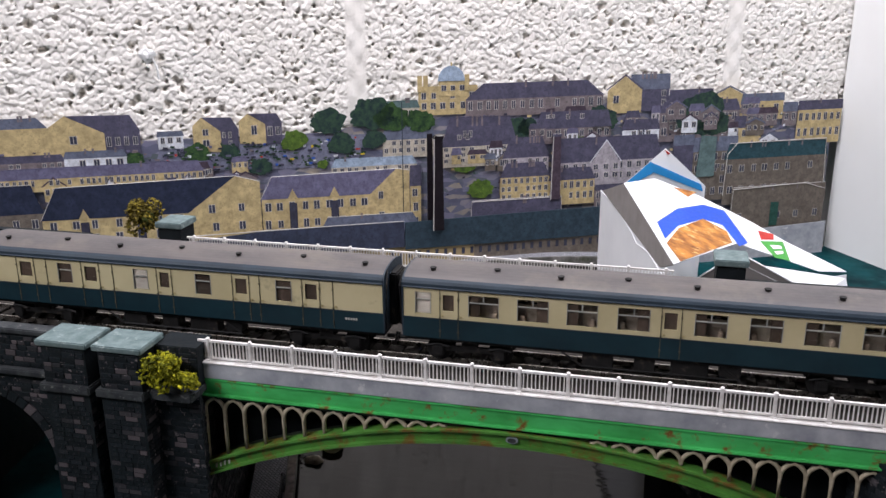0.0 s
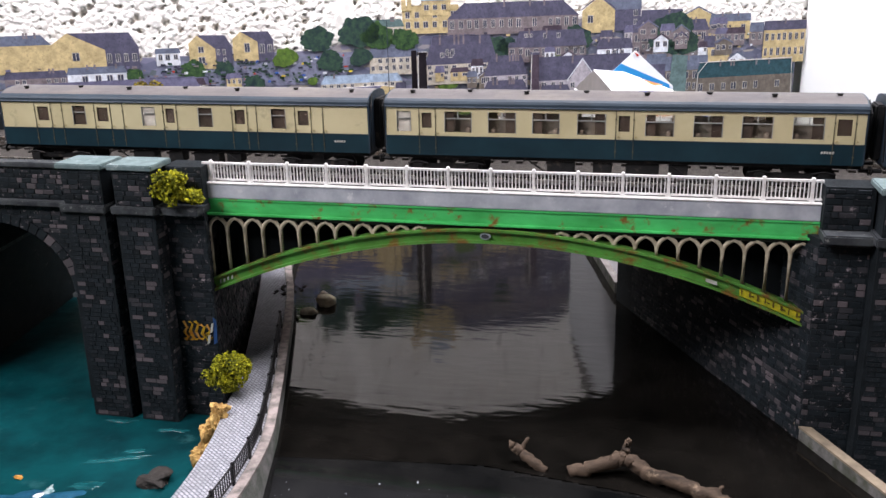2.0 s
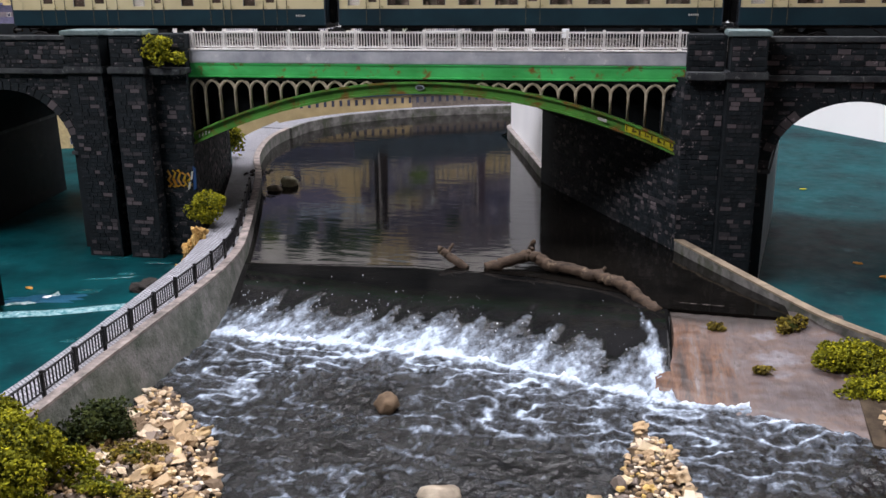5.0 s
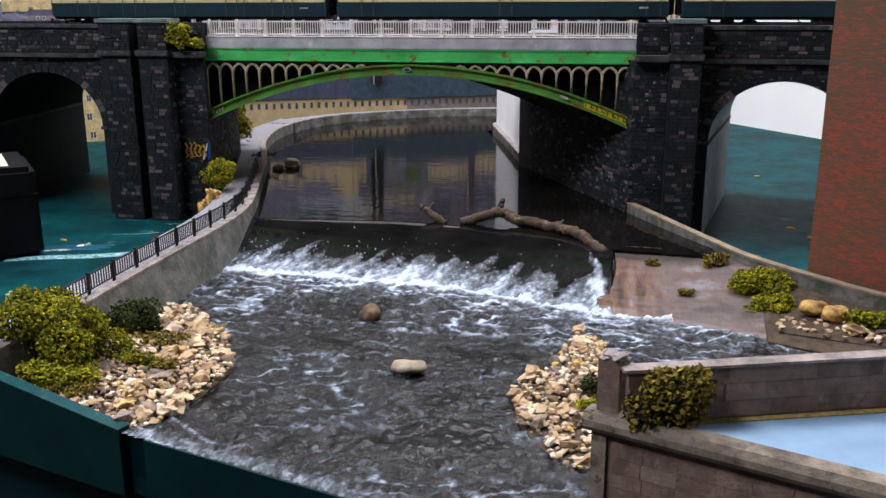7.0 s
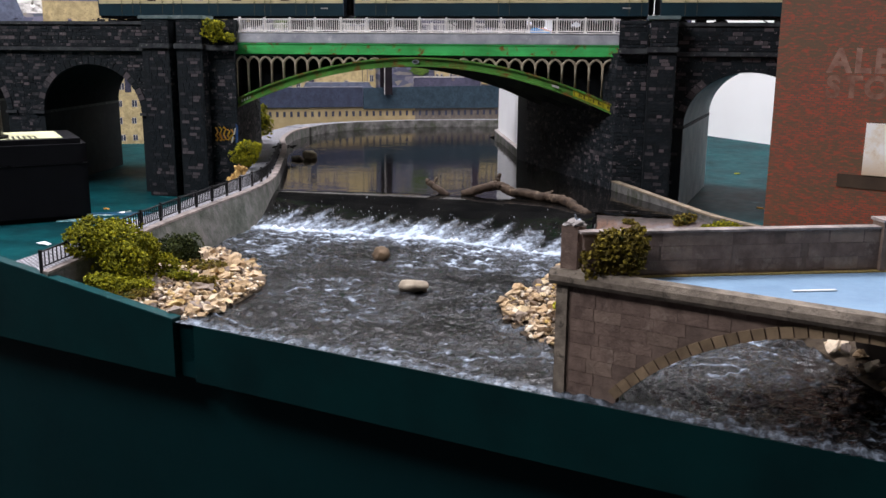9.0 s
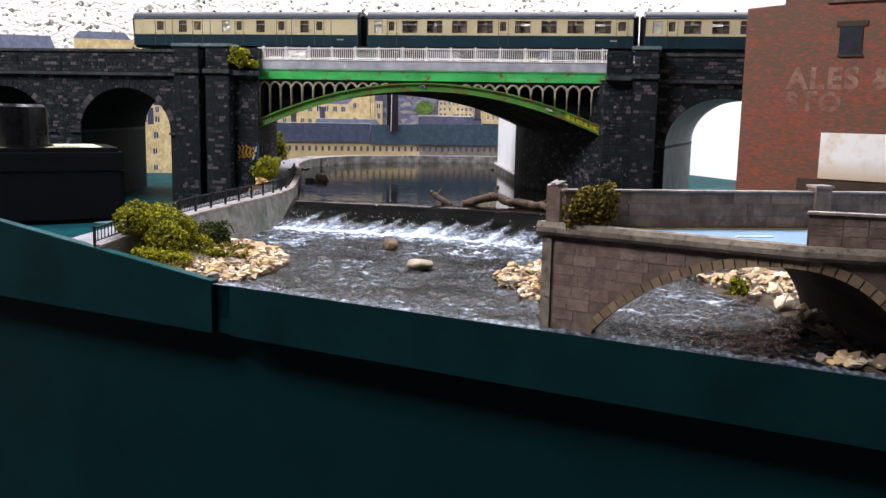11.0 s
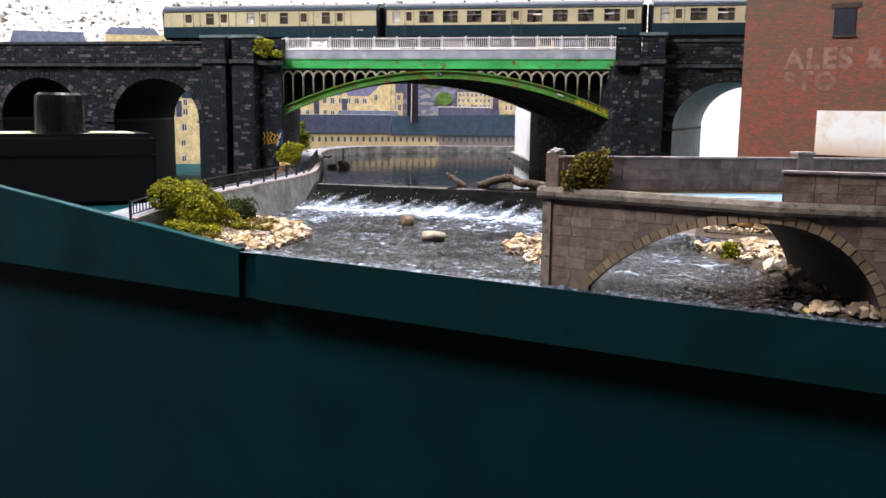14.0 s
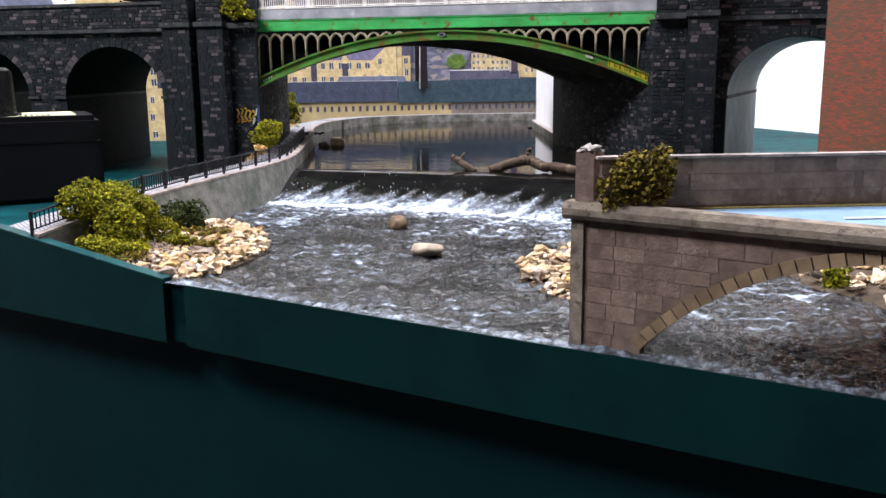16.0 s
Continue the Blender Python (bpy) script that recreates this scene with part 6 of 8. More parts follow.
house(-0.138, 0.130, 0.105, 0.005, 0.011, "slate", "slate", 0, 0, 0.05, 18)
house(0.029, 0.129, 0.108, 0.004, 0.021, "slate", "slate_dark", 0, 0, 0.01, 19)
house(0.356, 0.090, 0.128, 0.039, 0.020, "stone_dk", "stone_dk", 5, 1, 0.0, 18)
print_tree(-0.127, 0.248, 0.021, "leaf_print_dark", 6)
print_tree(-0.164, 0.230, 0.016, "leaf_print_lime", 6)
print_tree(-0.081, 0.254, 0.027, "leaf_print_dark", 6)
print_tree(-0.059, 0.249, 0.022, "leaf_print", 6)
print_tree(-0.113, 0.224, 0.018, "leaf_print_dark", 6)
print_tree(-0.079, 0.227, 0.015, "leaf_print_dark", 6)
print_tree(0.079, 0.228, 0.024, "leaf_print_dark", 6)
print_tree(0.096, 0.233, 0.015, "leaf_print_dark", 6)
print_tree(0.184, 0.236, 0.023, "leaf_print_dark", 6)
print_tree(0.309, 0.237, 0.038, "leaf_print_dark", 6)
print_tree(0.328, 0.226, 0.022, "leaf_print_dark", 6)
print_tree(0.023, 0.195, 0.017, "leaf_print_lime", 6)
print_tree(0.040, 0.165, 0.017, "leaf_print_lime", 6)
print_tree(-0.201, 0.204, 0.014, "leaf_print_dark", 6)
print_tree(-0.264, 0.222, 0.016, "leaf_print", 6)
print_tree(-0.232, 0.222, 0.012, "leaf_print_dark", 6)
print_tree(-0.326, 0.220, 0.011, "leaf_print", 6)
print_tree(-0.135, 0.204, 0.007, "leaf_print_lime", 6)
print_tree(0.158, 0.214, 0.011, "leaf_print_lime", 6)
print_tree(-0.028, 0.245, 0.019, "leaf_print", 6)

row_rnd = random.Random(77)
for count, ua, ub, va, vb, walls in ((46, 0.0, 0.42, 0.158, 0.246, ("stone", "timber", "white", "brown", "stone_dk", "brown")), (20, -0.50, -0.22, 0.176, 0.206, ("stone", "brown", "white", "stone_dk"))):
    for k in range(count):
        hu, hv = row_rnd.uniform(ua, ub), row_rnd.uniform(va, vb)
        hw = row_rnd.uniform(0.010, 0.026)
        kind = gable if row_rnd.random() < 0.45 else house
        kind(hu, hv, hw, row_rnd.uniform(0.006, 0.011), row_rnd.uniform(0.005, 0.009), row_rnd.choice(walls), row_rnd.choice(("slate_dark", "slate_blue", "slate", "plum")), row_rnd.choice((2, 3)), 1, 0.06, 5.6 + 5 * (vb - hv) / (vb - va))
flat([(-0.31, 0.205), (-0.10, 0.200), (-0.085, 0.235), (-0.30, 0.232)], 0.5, "road_print", board, "printed_street")
for ink, n in (("white", 16), ("red_print", 7), ("blue_print", 9), ("shade_print", 60), ("yellow_print", 4), ("leaf_print", 90), ("leaf_print_dark", 90), ("slate_blue", 40)):
    specks(ink, n, (-0.30, -0.09, 0.204, 0.232), 0.0016, 4.5)
for ink, n in (("white", 34), ("shade_print", 90), ("stone", 50), ("slate_blue", 60), ("leaf_print_dark", 50), ("road_print", 40)):
    specks(ink, n, (0.0, 0.42, 0.160, 0.250), 0.0016, 5.5)
for ink, n in (("white", 16), ("shade_print", 40), ("slate_blue", 40), ("brown", 30)):
    specks(ink, n, (-0.52, -0.20, 0.190, 0.232), 0.0018, 6.5)

def card_rim(pts, layer):
    part("card_rim", Shape().tube([on_wall(a, b, 0.0058 + layer * 0.00035) for a, b in pts], 0.00045, 4), "card_edge", board)


card_rim([(0.344, 0.140), (0.346, 0.190), (0.358, 0.2035), (0.478, 0.2045), (0.482, 0.132)], 15)
card_rim([(0.356, 0.105), (0.357, 0.147), (0.455, 0.150), (0.484, 0.141)], 20)
card_rim([(0.029, 0.134), (0.030, 0.153), (0.137, 0.153), (0.137, 0.134)], 20)
flat([(0.306, 0.165), (0.330, 0.165), (0.330, 0.213), (0.310, 0.215)], 14, "slate_green", board, "printed_stack")
flat([(0.410, 0.098), (0.421, 0.098), (0.421, 0.128), (0.410, 0.128)], 20, "door_print", board, "printed_door")

# dome on the hilltop hall
pts = [(0.0075 + 0.0150 * math.cos(math.pi * k / 14), 0.2885 + 0.0165 * math.sin(math.pi * k / 14)) for k in range(15)]
flat(pts, 6, "lead", board, "printed_dome")
flat([(0.0065, 0.304), (0.0085, 0.304), (0.0085, 0.3085), (0.0065, 0.3085)], 6, "stone", board, "printed_finial")
for u in (-0.030, -0.0235, 0.0225):
    flat([(u, 0.278), (u + 0.005, 0.278), (u + 0.005, 0.295), (u, 0.295)], 5.5, "stone", board, "printed_turret")
# tall yellow mill seen through the western arch, and the roofs beyond it
lower = flat([(-0.4215, 0.054), (-0.271, 0.054), (-0.271, 0.1288), (-0.4215, 0.1288)], 15, "stone", board, "printed_house")
print_windows(-0.4215, 0.056, 0.15, 0.072, 8, 3, 15, lower)
house(-0.62, 0.215, 0.11, 0.020, 0.022, "slate", "slate", 0, 0, 0.06, 3)
house(-0.56, 0.10, 0.14, 0.07, 0.03, "stone_dk", "slate_navy", 8, 3, 0.06, 14)
house(-0.80, 0.09, 0.22, 0.08, 0.03, "stone", "slate_navy", 12, 4, 0.06, 14)
house(-0.86, 0.215, 0.20, 0.015, 0.015, "stone", "slate", 9, 1, 0.06, 4)
flat([(-0.0485, 0.14), (-0.0477, 0.14), (-0.0477, 0.268), (-0.0485, 0.268)], 14, "coach_roof_edge", board, "card_joint")


def town_cards():
    """Low-relief card strips that stand a little in front of the print."""
    def at(u, v, off):
        return on_wall(u, v, off)
    root = thing("relief_card", on_wall(-0.05, GROUND, 0.024), "low card strip with a navy shed roof over stone windows", "card building")
    off = 0.024
    def strip(us, v0, vs, material, name, o):
        pts = [at(us[0], v0, o), at(us[-1], v0, o)] + [at(u, v, o) for u, v in zip(us[::-1], vs[::-1])]
        return part(name, Shape().prism(pts, WN * 0.0012), material, root)
    w = strip((-0.285, 0.03), GROUND, (0.112, 0.110), "card_stone", "wall", off - 0.002)
    strip((0.0302, 0.19), GROUND, (0.110, 0.109), "stone_dk", "wall", off - 0.002)
    strip((-0.30, -0.205, -0.0505), 0.110, (0.132, 0.139, 0.139), "navy_roof", "roof", off)
    strip((-0.0495, 0.06, 0.187), 0.107, (0.138, 0.140, 0.141), "teal_roof", "roof", off)
    strip((-0.30, -0.205, -0.0505), 0.1395, (0.1385, 0.1399, 0.1399), "card_edge", "card_rim", off)
    for k in range(44):
        u = -0.26 + k * 0.0102
        part("window", Shape().prism([at(u, 0.0965, off - 0.0006), at(u + 0.0036, 0.0965, off - 0.0006), at(u + 0.0036, 0.1040, off - 0.0006), at(u, 0.1040, off - 0.0006)], WN * 0.0002), "glass_print", w)
    strip((0.1905, 0.300), GROUND, (0.100, 0.104), "plum", "wall", off - 0.010)
    # grey strip at the eastern corner
    g = thing("relief_card", on_wall(0.41, GROUND, 0.05), "plain grey card strip standing before the backdrop", "card building")
    part("strip", Shape().prism([at(0.31, GROUND, 0.020), at(0.484, GROUND, 0.020), at(0.484, 0.101, 0.020), at(0.31, 0.095, 0.020)], WN * 0.0012), "grey_render", g)
    # two free-standing mill chimneys
    for u, o, v0, v1, w, lab in ((-0.0125, 0.028, 0.128, 0.2335, 0.0100, "dark brown card mill chimney standing before the backdrop"), (0.1290, 0.011, 0.150, 0.2260, 0.0095, "plum brown card mill chimney on the backdrop")):
        c = thing("mill_chimney", at(u, v0, o), lab, "chimney")
        part("shaft", Shape().prism([at(u - w * 0.6, v0, o), at(u + w * 0.6, v0, o), at(u + w * 0.46, v1, o), at(u - w * 0.46, v1, o)], WN * 0.003), "chimney_print" if u < 0 else "plum", c)
        part("crown", Shape().prism([at(u - w * 0.55, v1 - 0.003, o - 0.0004), at(u + w * 0.55, v1 - 0.003, o - 0.0004), at(u + w * 0.55, v1, o - 0.0004), at(u - w * 0.55, v1, o - 0.0004)], WN * 0.0038), "chimney_print" if u < 0 else "slate_dark", c)
        part("card_rim", Shape().tube([at(u - w * 0.6, v0, o + 0.003), at(u - w * 0.46, v1, o + 0.003), at(u + w * 0.46, v1, o + 0.003)], 0.0005, 4), "card_edge", c)
    c = thing("mill_chimney", at(-0.0195, 0.128, 0.022), "grey card chimney with a white cut edge behind the dark one", "chimney")
    part("shaft", Shape().prism([at(-0.0235, 0.128, 0.022), at(-0.0165, 0.128, 0.022), at(-0.0175, 0.2350, 0.022), at(-0.0235, 0.2350, 0.022)], WN * 0.0015), "chimney_print", c)


town_cards()
s = Shape().blob(on_wall(-0.305, 0.325, 0.004), 0.008, 4, (1, 0.4, 0.8), 0.7, 2)
s.tube([on_wall(-0.300, 0.322, 0.004), on_wall(-0.296, 0.312, 0.004), on_wall(-0.295, 0.300, 0.003)], 0.0012, 6)
solo("filler_lump", s, "side_white", "white filler smear stuck on the blockwork wall", "filler")

# ---------------------------------------------------------------- carton building mock-up
def carton():
    root = thing("carton_building", (0.22, 0.33, UPPER), "mock-up building folded from a white and blue food carton", "carton building")
    p0, p1 = Vector((0.242, 0.205, 0)), Vector((0.166, 0.500, 0))
    d = (p1 - p0).normalized()
    nn = Vector((-d.y, d.x, 0))
    w = [(0.0, 0.080), (0.0, 0.2085), (0.19, 0.2110), (0.236, 0.2080), (0.236, 0.080)]
    part("river_side", Shape().prism([p0 + d * a + Vector((0, 0, z)) for a, z in w], -nn * 0.0008), "carton_white", root, "plain white card wall facing the river")
    # eastern leaning printed panel and back gable
    back = [(0.2000, 0.47, 0.204), (0.2395, 0.48, 0.2413), (0.2790, 0.485, 0.2050), (0.2790, 0.485, 0.10), (0.2000, 0.47, 0.10)]
    g = part("gable", Shape().prism(back, (0, 0.0008, 0)), "carton_white", root, "white gable end with a blue printed stripe")
    part("blue_stripe", Shape().prism([(0.2035, 0.4695, 0.207), (0.2260, 0.4755, 0.2285), (0.2750, 0.4835, 0.2070), (0.2770, 0.4838, 0.2000), (0.2300, 0.4765, 0.2180), (0.2120, 0.4715, 0.2075)], (0, -0.0006, 0)), "carton_sky", g)
    part("red_tip", Shape().prism([(0.2385, 0.4788, 0.2400), (0.2440, 0.4805, 0.2365), (0.2420, 0.4800, 0.2350)], (0, -0.0005, 0)), "carton_red", g)
    A, C, D = Vector((0.2065, 0.345, 0.2370)), Vector((0.3880, 0.355, 0.1700)), Vector((0.2470, 0.186, 0.2220))
    ax, ay = C - A, D - A
    nrm = ax.cross(ay).normalized()
    nrm = -nrm if nrm.z < 0 else nrm

    def patch(pts, material, lift, name, parent, th=0.0002):
        return part(name, Shape().prism([A + ax * a + ay * b + nrm * lift for a, b in pts], nrm * th), material, parent)
    r = patch([(0, 0), (0.219, -0.371), (0.435, -0.374), (0.65, -0.255), (0.773, -0.12), (1.0, 0.0), (0.805, 0.202), (0.432, 0.286), (0.0, 1.0)], "carton_white", 0.0, "roof_panel", root, 0.0006)
    tagged(r, "printed white roof panel of the carton")
    patch([(0.048, 0.482), (0.221, 0.091), (0.411, -0.205), (0.524, -0.259), (0.499, 0.212), (0.427, 0.335), (0.43, 0.059), (0.334, 0.094), (0.154, 0.401), (0.035, 0.697)], "carton_blue", 0.0007, "printed_bowl", r)
    patch([(0.027, 0.755), (0.144, 0.447), (0.334, 0.094), (0.423, 0.153), (0.399, 0.323), (0.039, 0.935)], "carton_food", 0.0008, "printed_food", r)
    patch([(0.59, 0.083), (0.746, -0.09), (0.671, 0.236), (0.59, 0.283)], "carton_green", 0.0007, "printed_label", r)
    patch([(0.64, -0.116), (0.728, -0.17), (0.692, -0.052), (0.606, 0.044)], "carton_red", 0.0007, "printed_label", r)
    patch([(0.299, -0.331), (0.435, -0.431), (0.348, -0.243)], "carton_food", 0.0007, "printed_flake", r)
    patch([(0.63, 0.09), (0.70, 0.02), (0.69, 0.07), (0.63, 0.14)], "carton_white", 0.0010, "label_bar", r)
    patch([(0.62, 0.18), (0.68, 0.11), (0.67, 0.15), (0.62, 0.22)], "carton_white", 0.0010, "label_bar", r)
    edge = [Vector((0.1852, 0.422, 0.2110)), A, D, Vector((0.2385, 0.2180, 0.2090))]
    part("inner_flap", Shape().prism(edge, (0.0004, 0.0004, -0.0006)), "carton_grey", root, "bare grey card inner flap")
    fg = part("front_gable", Shape().prism([(0.2550, 0.232, 0.190), (0.292, 0.2345, 0.2180), (0.345, 0.240, 0.190)], (0, 0.0008, 0)), "carton_grey", root, "grey card flap with a white cut edge")
    part("cut_edge", Shape().tube([(0.2550, 0.2318, 0.190), (0.292, 0.2343, 0.2182), (0.345, 0.2398, 0.190)], 0.0007, 5), "carton_white", fg)
    part("lower_flap", Shape().prism([(0.2925, 0.2350, 0.2110), (0.3884, 0.3552, 0.1650), (0.3890, 0.3500, 0.1600), (0.3455, 0.2400, 0.1860)], (0.0004, -0.0004, -0.0006)), "carton_white", root, "plain white lower flap")
    notch = [p0 + d * a - nn * 0.0002 + Vector((0, 0, z)) for a, z in ((0.0, 0.206), (0.05, 0.2085), (0.085, 0.2035), (0.10, 0.207), (0.17, 0.211), (0.236, 0.208))]
    part("cut_edge", Shape().tube(notch, 0.0008, 5), "carton_white", root)
    part("east_side", Shape().prism([(0.30, 0.24, GROUND), (0.300, 0.24, 0.19), (0.388, 0.355, 0.168), (0.388, 0.355, GROUND)], (0.0006, -0.0004, 0)), "carton_white", root)
    foot = smooth_line([p0 + d * a + nn * b + Vector((0, 0, 0.0885)) for a, b in ((0.0, 0.0052), (0.10, 0.0052), (0.19, 0.0056), (0.232, 0.0050), (0.250, -0.004), (0.258, -0.022), (0.262, -0.050))], 6)
    solo("quay_kerb", ribbon(foot, offset(foot, 0.0048), 0.012), "quay_stone", "dark stone kerb curving round the foot of the white card wall", "kerb", "structure")
    solo("kerb_coping", ribbon([p + Vector((0, 0, 0.0012)) for p in offset(foot, -0.0004)], [p + Vector((0, 0, 0.0012)) for p in offset(foot, 0.0050)], 0.0011), "coping_stone", "pale worn coping on the curved kerb", "kerb", "structure")


carton()

# ---------------------------------------------------------------- brick brewery
BO, BD_ = Vector((0.4500, -0.152, 0)), Vector((0.894, -0.447, 0)).normalized()
BN = Vector((BD_.y, -BD_.x, 0))      # out of the face, towards the river


def on_brick(x, z, off=0.0):
    return BO + BD_ * ((x - 0.4500) / BD_.x) + BN * off + Vector((0, 0, z))


def brewery():
    root = thing("brewery", (0.56, -0.17, GROUND), "printed red-brick brewery wall with a faded painted sign", "building")
    prof = [(0.4500, 0.062), (0.70, 0.062), (0.70, 0.285), (0.474, 0.285), (0.474, 0.2440), (0.4500, 0.2425)]
    f = part("wall", Shape().prism([on_brick(x, z) for x, z in prof], -BN * 0.06), "brick_paper", root, "printed red brick wall")
    part("card_edge", Shape().prism([on_brick(0.4500, 0.2426), on_brick(0.4738, 0.2441), on_brick(0.4738, 0.2447), on_brick(0.4500, 0.2432)], -BN * 0.06), "card_edge", f)

    def panel(x0, x1, z0, z1, material, name, off, parent, th=0.0004):
        return part(name, Shape().prism([on_brick(x0, z0, off), on_brick(x1, z0, off), on_brick(x1, z1, off), on_brick(x0, z1, off)], BN * th), material, parent)
    w = panel(0.5090, 0.5225, 0.2085, 0.2272, "window_print", "window", 0.0004, f)
    panel(0.5068, 0.5250, 0.2276, 0.2312, "brick_brown", "lintel", 0.0004, w)
    panel(0.5085, 0.5235, 0.2070, 0.2084, "brick_brown", "sill", 0.0006, w, 0.0008)
    w = panel(0.5040, 0.5330, 0.2462, 0.270, "side_white", "window", 0.0004, f)
    panel(0.5005, 0.5042, 0.2462, 0.270, "slate", "window_reveal", 0.0004, w)
    panel(0.5000, 0.5345, 0.2440, 0.2462, "bridge_stone", "sill", 0.0006, w, 0.0012)
    for k in range(7):
        panel(0.5045, 0.5325, 0.2485 + k * 0.003, 0.2490 + k * 0.003, "slate", "glazing_bar", 0.0009, w, 0.0003)
    b = panel(0.5030, 0.5900, 0.1220, 0.1545, "sign_board", "sign_board", 0.0006, f, 0.0012)
    panel(0.4900, 0.6000, 0.1130, 0.1215, "brick_brown", "soot_strip", 0.0004, f)
    for body, x, z, size, mt in (("ALES &", 0.4790, 0.1855, 0.0205, "faded_white"), ("STO", 0.4790, 0.1700, 0.0185, "fainter_white")):
        cu = bpy.data.curves.new("painted_letters", "FONT")
        cu.body, cu.size, cu.extrude, cu.space_character, cu.offset = body, size, 0.00004, 1.16, 0.0007
        cu.materials.append(MATS[mt])
        ob = new("painted_letters", cu)
        ob.parent = f
        m = Matrix((BD_, Vector((0, 0, 1)), BN)).transposed().to_4x4()
        ob.matrix_basis = Matrix.Translation(on_brick(x, z, 0.00015)) @ m
    return root


mat("faded_white", (0.34, 0.20, 0.15), (0.17, 0.075, 0.05), 110, 0.6, bump=0)
mat("fainter_white", (0.31, 0.17, 0.12), (0.13, 0.055, 0.036), 110, 0.6, bump=0)
brewery()

# ---------------------------------------------------------------- stone road bridge
RO = Vector((0.3340, -0.4417, 0))
RD = Vector((0.1082, -0.0425, 0)).normalized()
RN = Vector((RD.y, -RD.x, 0))                      # towards the fascia side
FO, FD = Vector((0.3390, -0.4470, 0)), Vector((0.112, 0.038, 0)).normalized()
KNEE = (0.4422 - 0.3340) / RD.x                    # where the near parapet starts


RD2 = Vector((1, -0.06, 0)).normalized()


def on_face(a, z, off=0.0):
    """A point on the bridge's front, which turns a little at the knee."""
    return RO + RD * min(a, KNEE) + RD2 * max(0, a - KNEE) + RN * off + Vector((0, 0, z))


def road_bridge():
    root = thing("road_bridge", (0.40, -0.455, LOWER), "low stone road bridge with one segmental arch", "bridge")
    a0, a1, mid, zs, hgt, z0 = 0.0250, 0.1610, 0.1130, 0.0648, 0.0396, 0.0600      # springings, crown, spring level, rise, foot

    def rad(w):
        return (w * w + hgt * hgt) / (2 * hgt)
    RL, RR = rad(mid - a0), rad(a1 - mid)

    def arc(k, n, g=0.0):
        m = n * 0.62
        if k <= m:
            t = math.asin((mid - a0) / RL) * (1 - k / m)
            return mid - (RL + g) * math.sin(t), zs + hgt - RL + (RL + g) * math.cos(t)
        t = math.asin(min(1, (a1 - mid) / RR)) * (k - m) / (n - m)
        return mid + (RR + g) * math.sin(t), zs + hgt - RR + (RR + g) * math.cos(t)

    def soffit_z(a, g=0.0):
        r0, w = (RL, mid - a) if a < mid else (RR, a - mid)
        return zs + hgt - r0 + math.sqrt(max(0, (r0 + g) ** 2 - w * w)) if a0 - 0.006 < a < a1 + 0.006 else -1
    end = 0.40
    spn = Shape()
    grid = sorted({0.0, KNEE, a0, a1, end, *[arc(k, 30)[0] for k in range(31)]})
    for g0, g1 in zip(grid, grid[1:]):
        l0, l1 = (soffit_z(g0 + 1e-7), soffit_z(g1 - 1e-7)) if a0 - 1e-6 <= g0 and g1 <= a1 + 1e-6 else (z0, z0)
        spn.prism([on_face(g0, l0), on_face(g1, l1), on_face(g1, 0.1085), on_face(g0, 0.1085)], -RN * 0.004)
    body = part("spandrel", spn, "bridge_mortar", root, "mauve-brown stone bridge face")
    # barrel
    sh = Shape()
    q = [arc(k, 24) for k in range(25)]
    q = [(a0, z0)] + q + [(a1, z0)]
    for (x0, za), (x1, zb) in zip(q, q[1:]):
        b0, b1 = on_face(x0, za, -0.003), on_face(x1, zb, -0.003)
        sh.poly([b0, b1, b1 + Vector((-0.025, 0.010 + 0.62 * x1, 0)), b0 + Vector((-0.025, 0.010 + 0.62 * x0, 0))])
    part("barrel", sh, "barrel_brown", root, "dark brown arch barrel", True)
    # voussoirs
    for k in range(34):
        quad = [arc(k + 0.06, 34), arc(k + 0.94, 34), arc(k + 0.94, 34, 0.0042), arc(k + 0.06, 34, 0.0042)]
        part("voussoir", Shape().prism([on_face(a, z, 0.0) for a, z in quad], RN * 0.0009), "voussoir", body)
    # face stones
    rnd = random.Random(21)
    z = 0.0640
    while z < 0.1070:
        h = rnd.choice((0.0042, 0.0050, 0.0058))
        h = min(h, 0.1080 - z)
        a = 0.0045
        while a < 0.20:
            w = rnd.uniform(0.007, 0.014)
            lo2 = max(soffit_z(e, 0.0048) for e in (a, a + w / 2, a + w))
            if z > lo2 - 0.001 and w > 0.004:
                g = 0.00012
                part("stone", Shape().prism([on_face(a + g, z + g, 0), on_face(a + w - g, z + g, 0), on_face(a + w - g, z + h - g, 0), on_face(a + g, z + h - g, 0)], RN * rnd.uniform(0.0001, 0.00028)), "bridge_stone", body)
            a += w
        z += h
    part("corner_strip", Shape().prism([on_face(-0.0016, z0, 0.0012), on_face(0.0032, z0, 0.0012), on_face(0.0032, 0.1100, 0.0012), on_face(-0.0016, 0.1100, 0.0012)], -RN * 0.008), "bridge_ledge", root)
    led = Shape()
    prof = [(0.0026, 0.1082), (0.0036, 0.1098), (0.0036, 0.1120), (0.0022, 0.1142), (-0.004, 0.1142), (-0.004, 0.1082)]
    led.prism([on_face(-0.004, z, o) for o, z in prof], RD * (KNEE + 0.004))
    led.prism([on_face(KNEE + 0.00001, z, o) for o, z in prof], RD2 * (end - KNEE))
    part("ledge", led, "bridge_ledge", root, "rounded pale string course")
    # deck wedge
    fe = FO + FD * 0.40
    ne = on_face(end, 0)
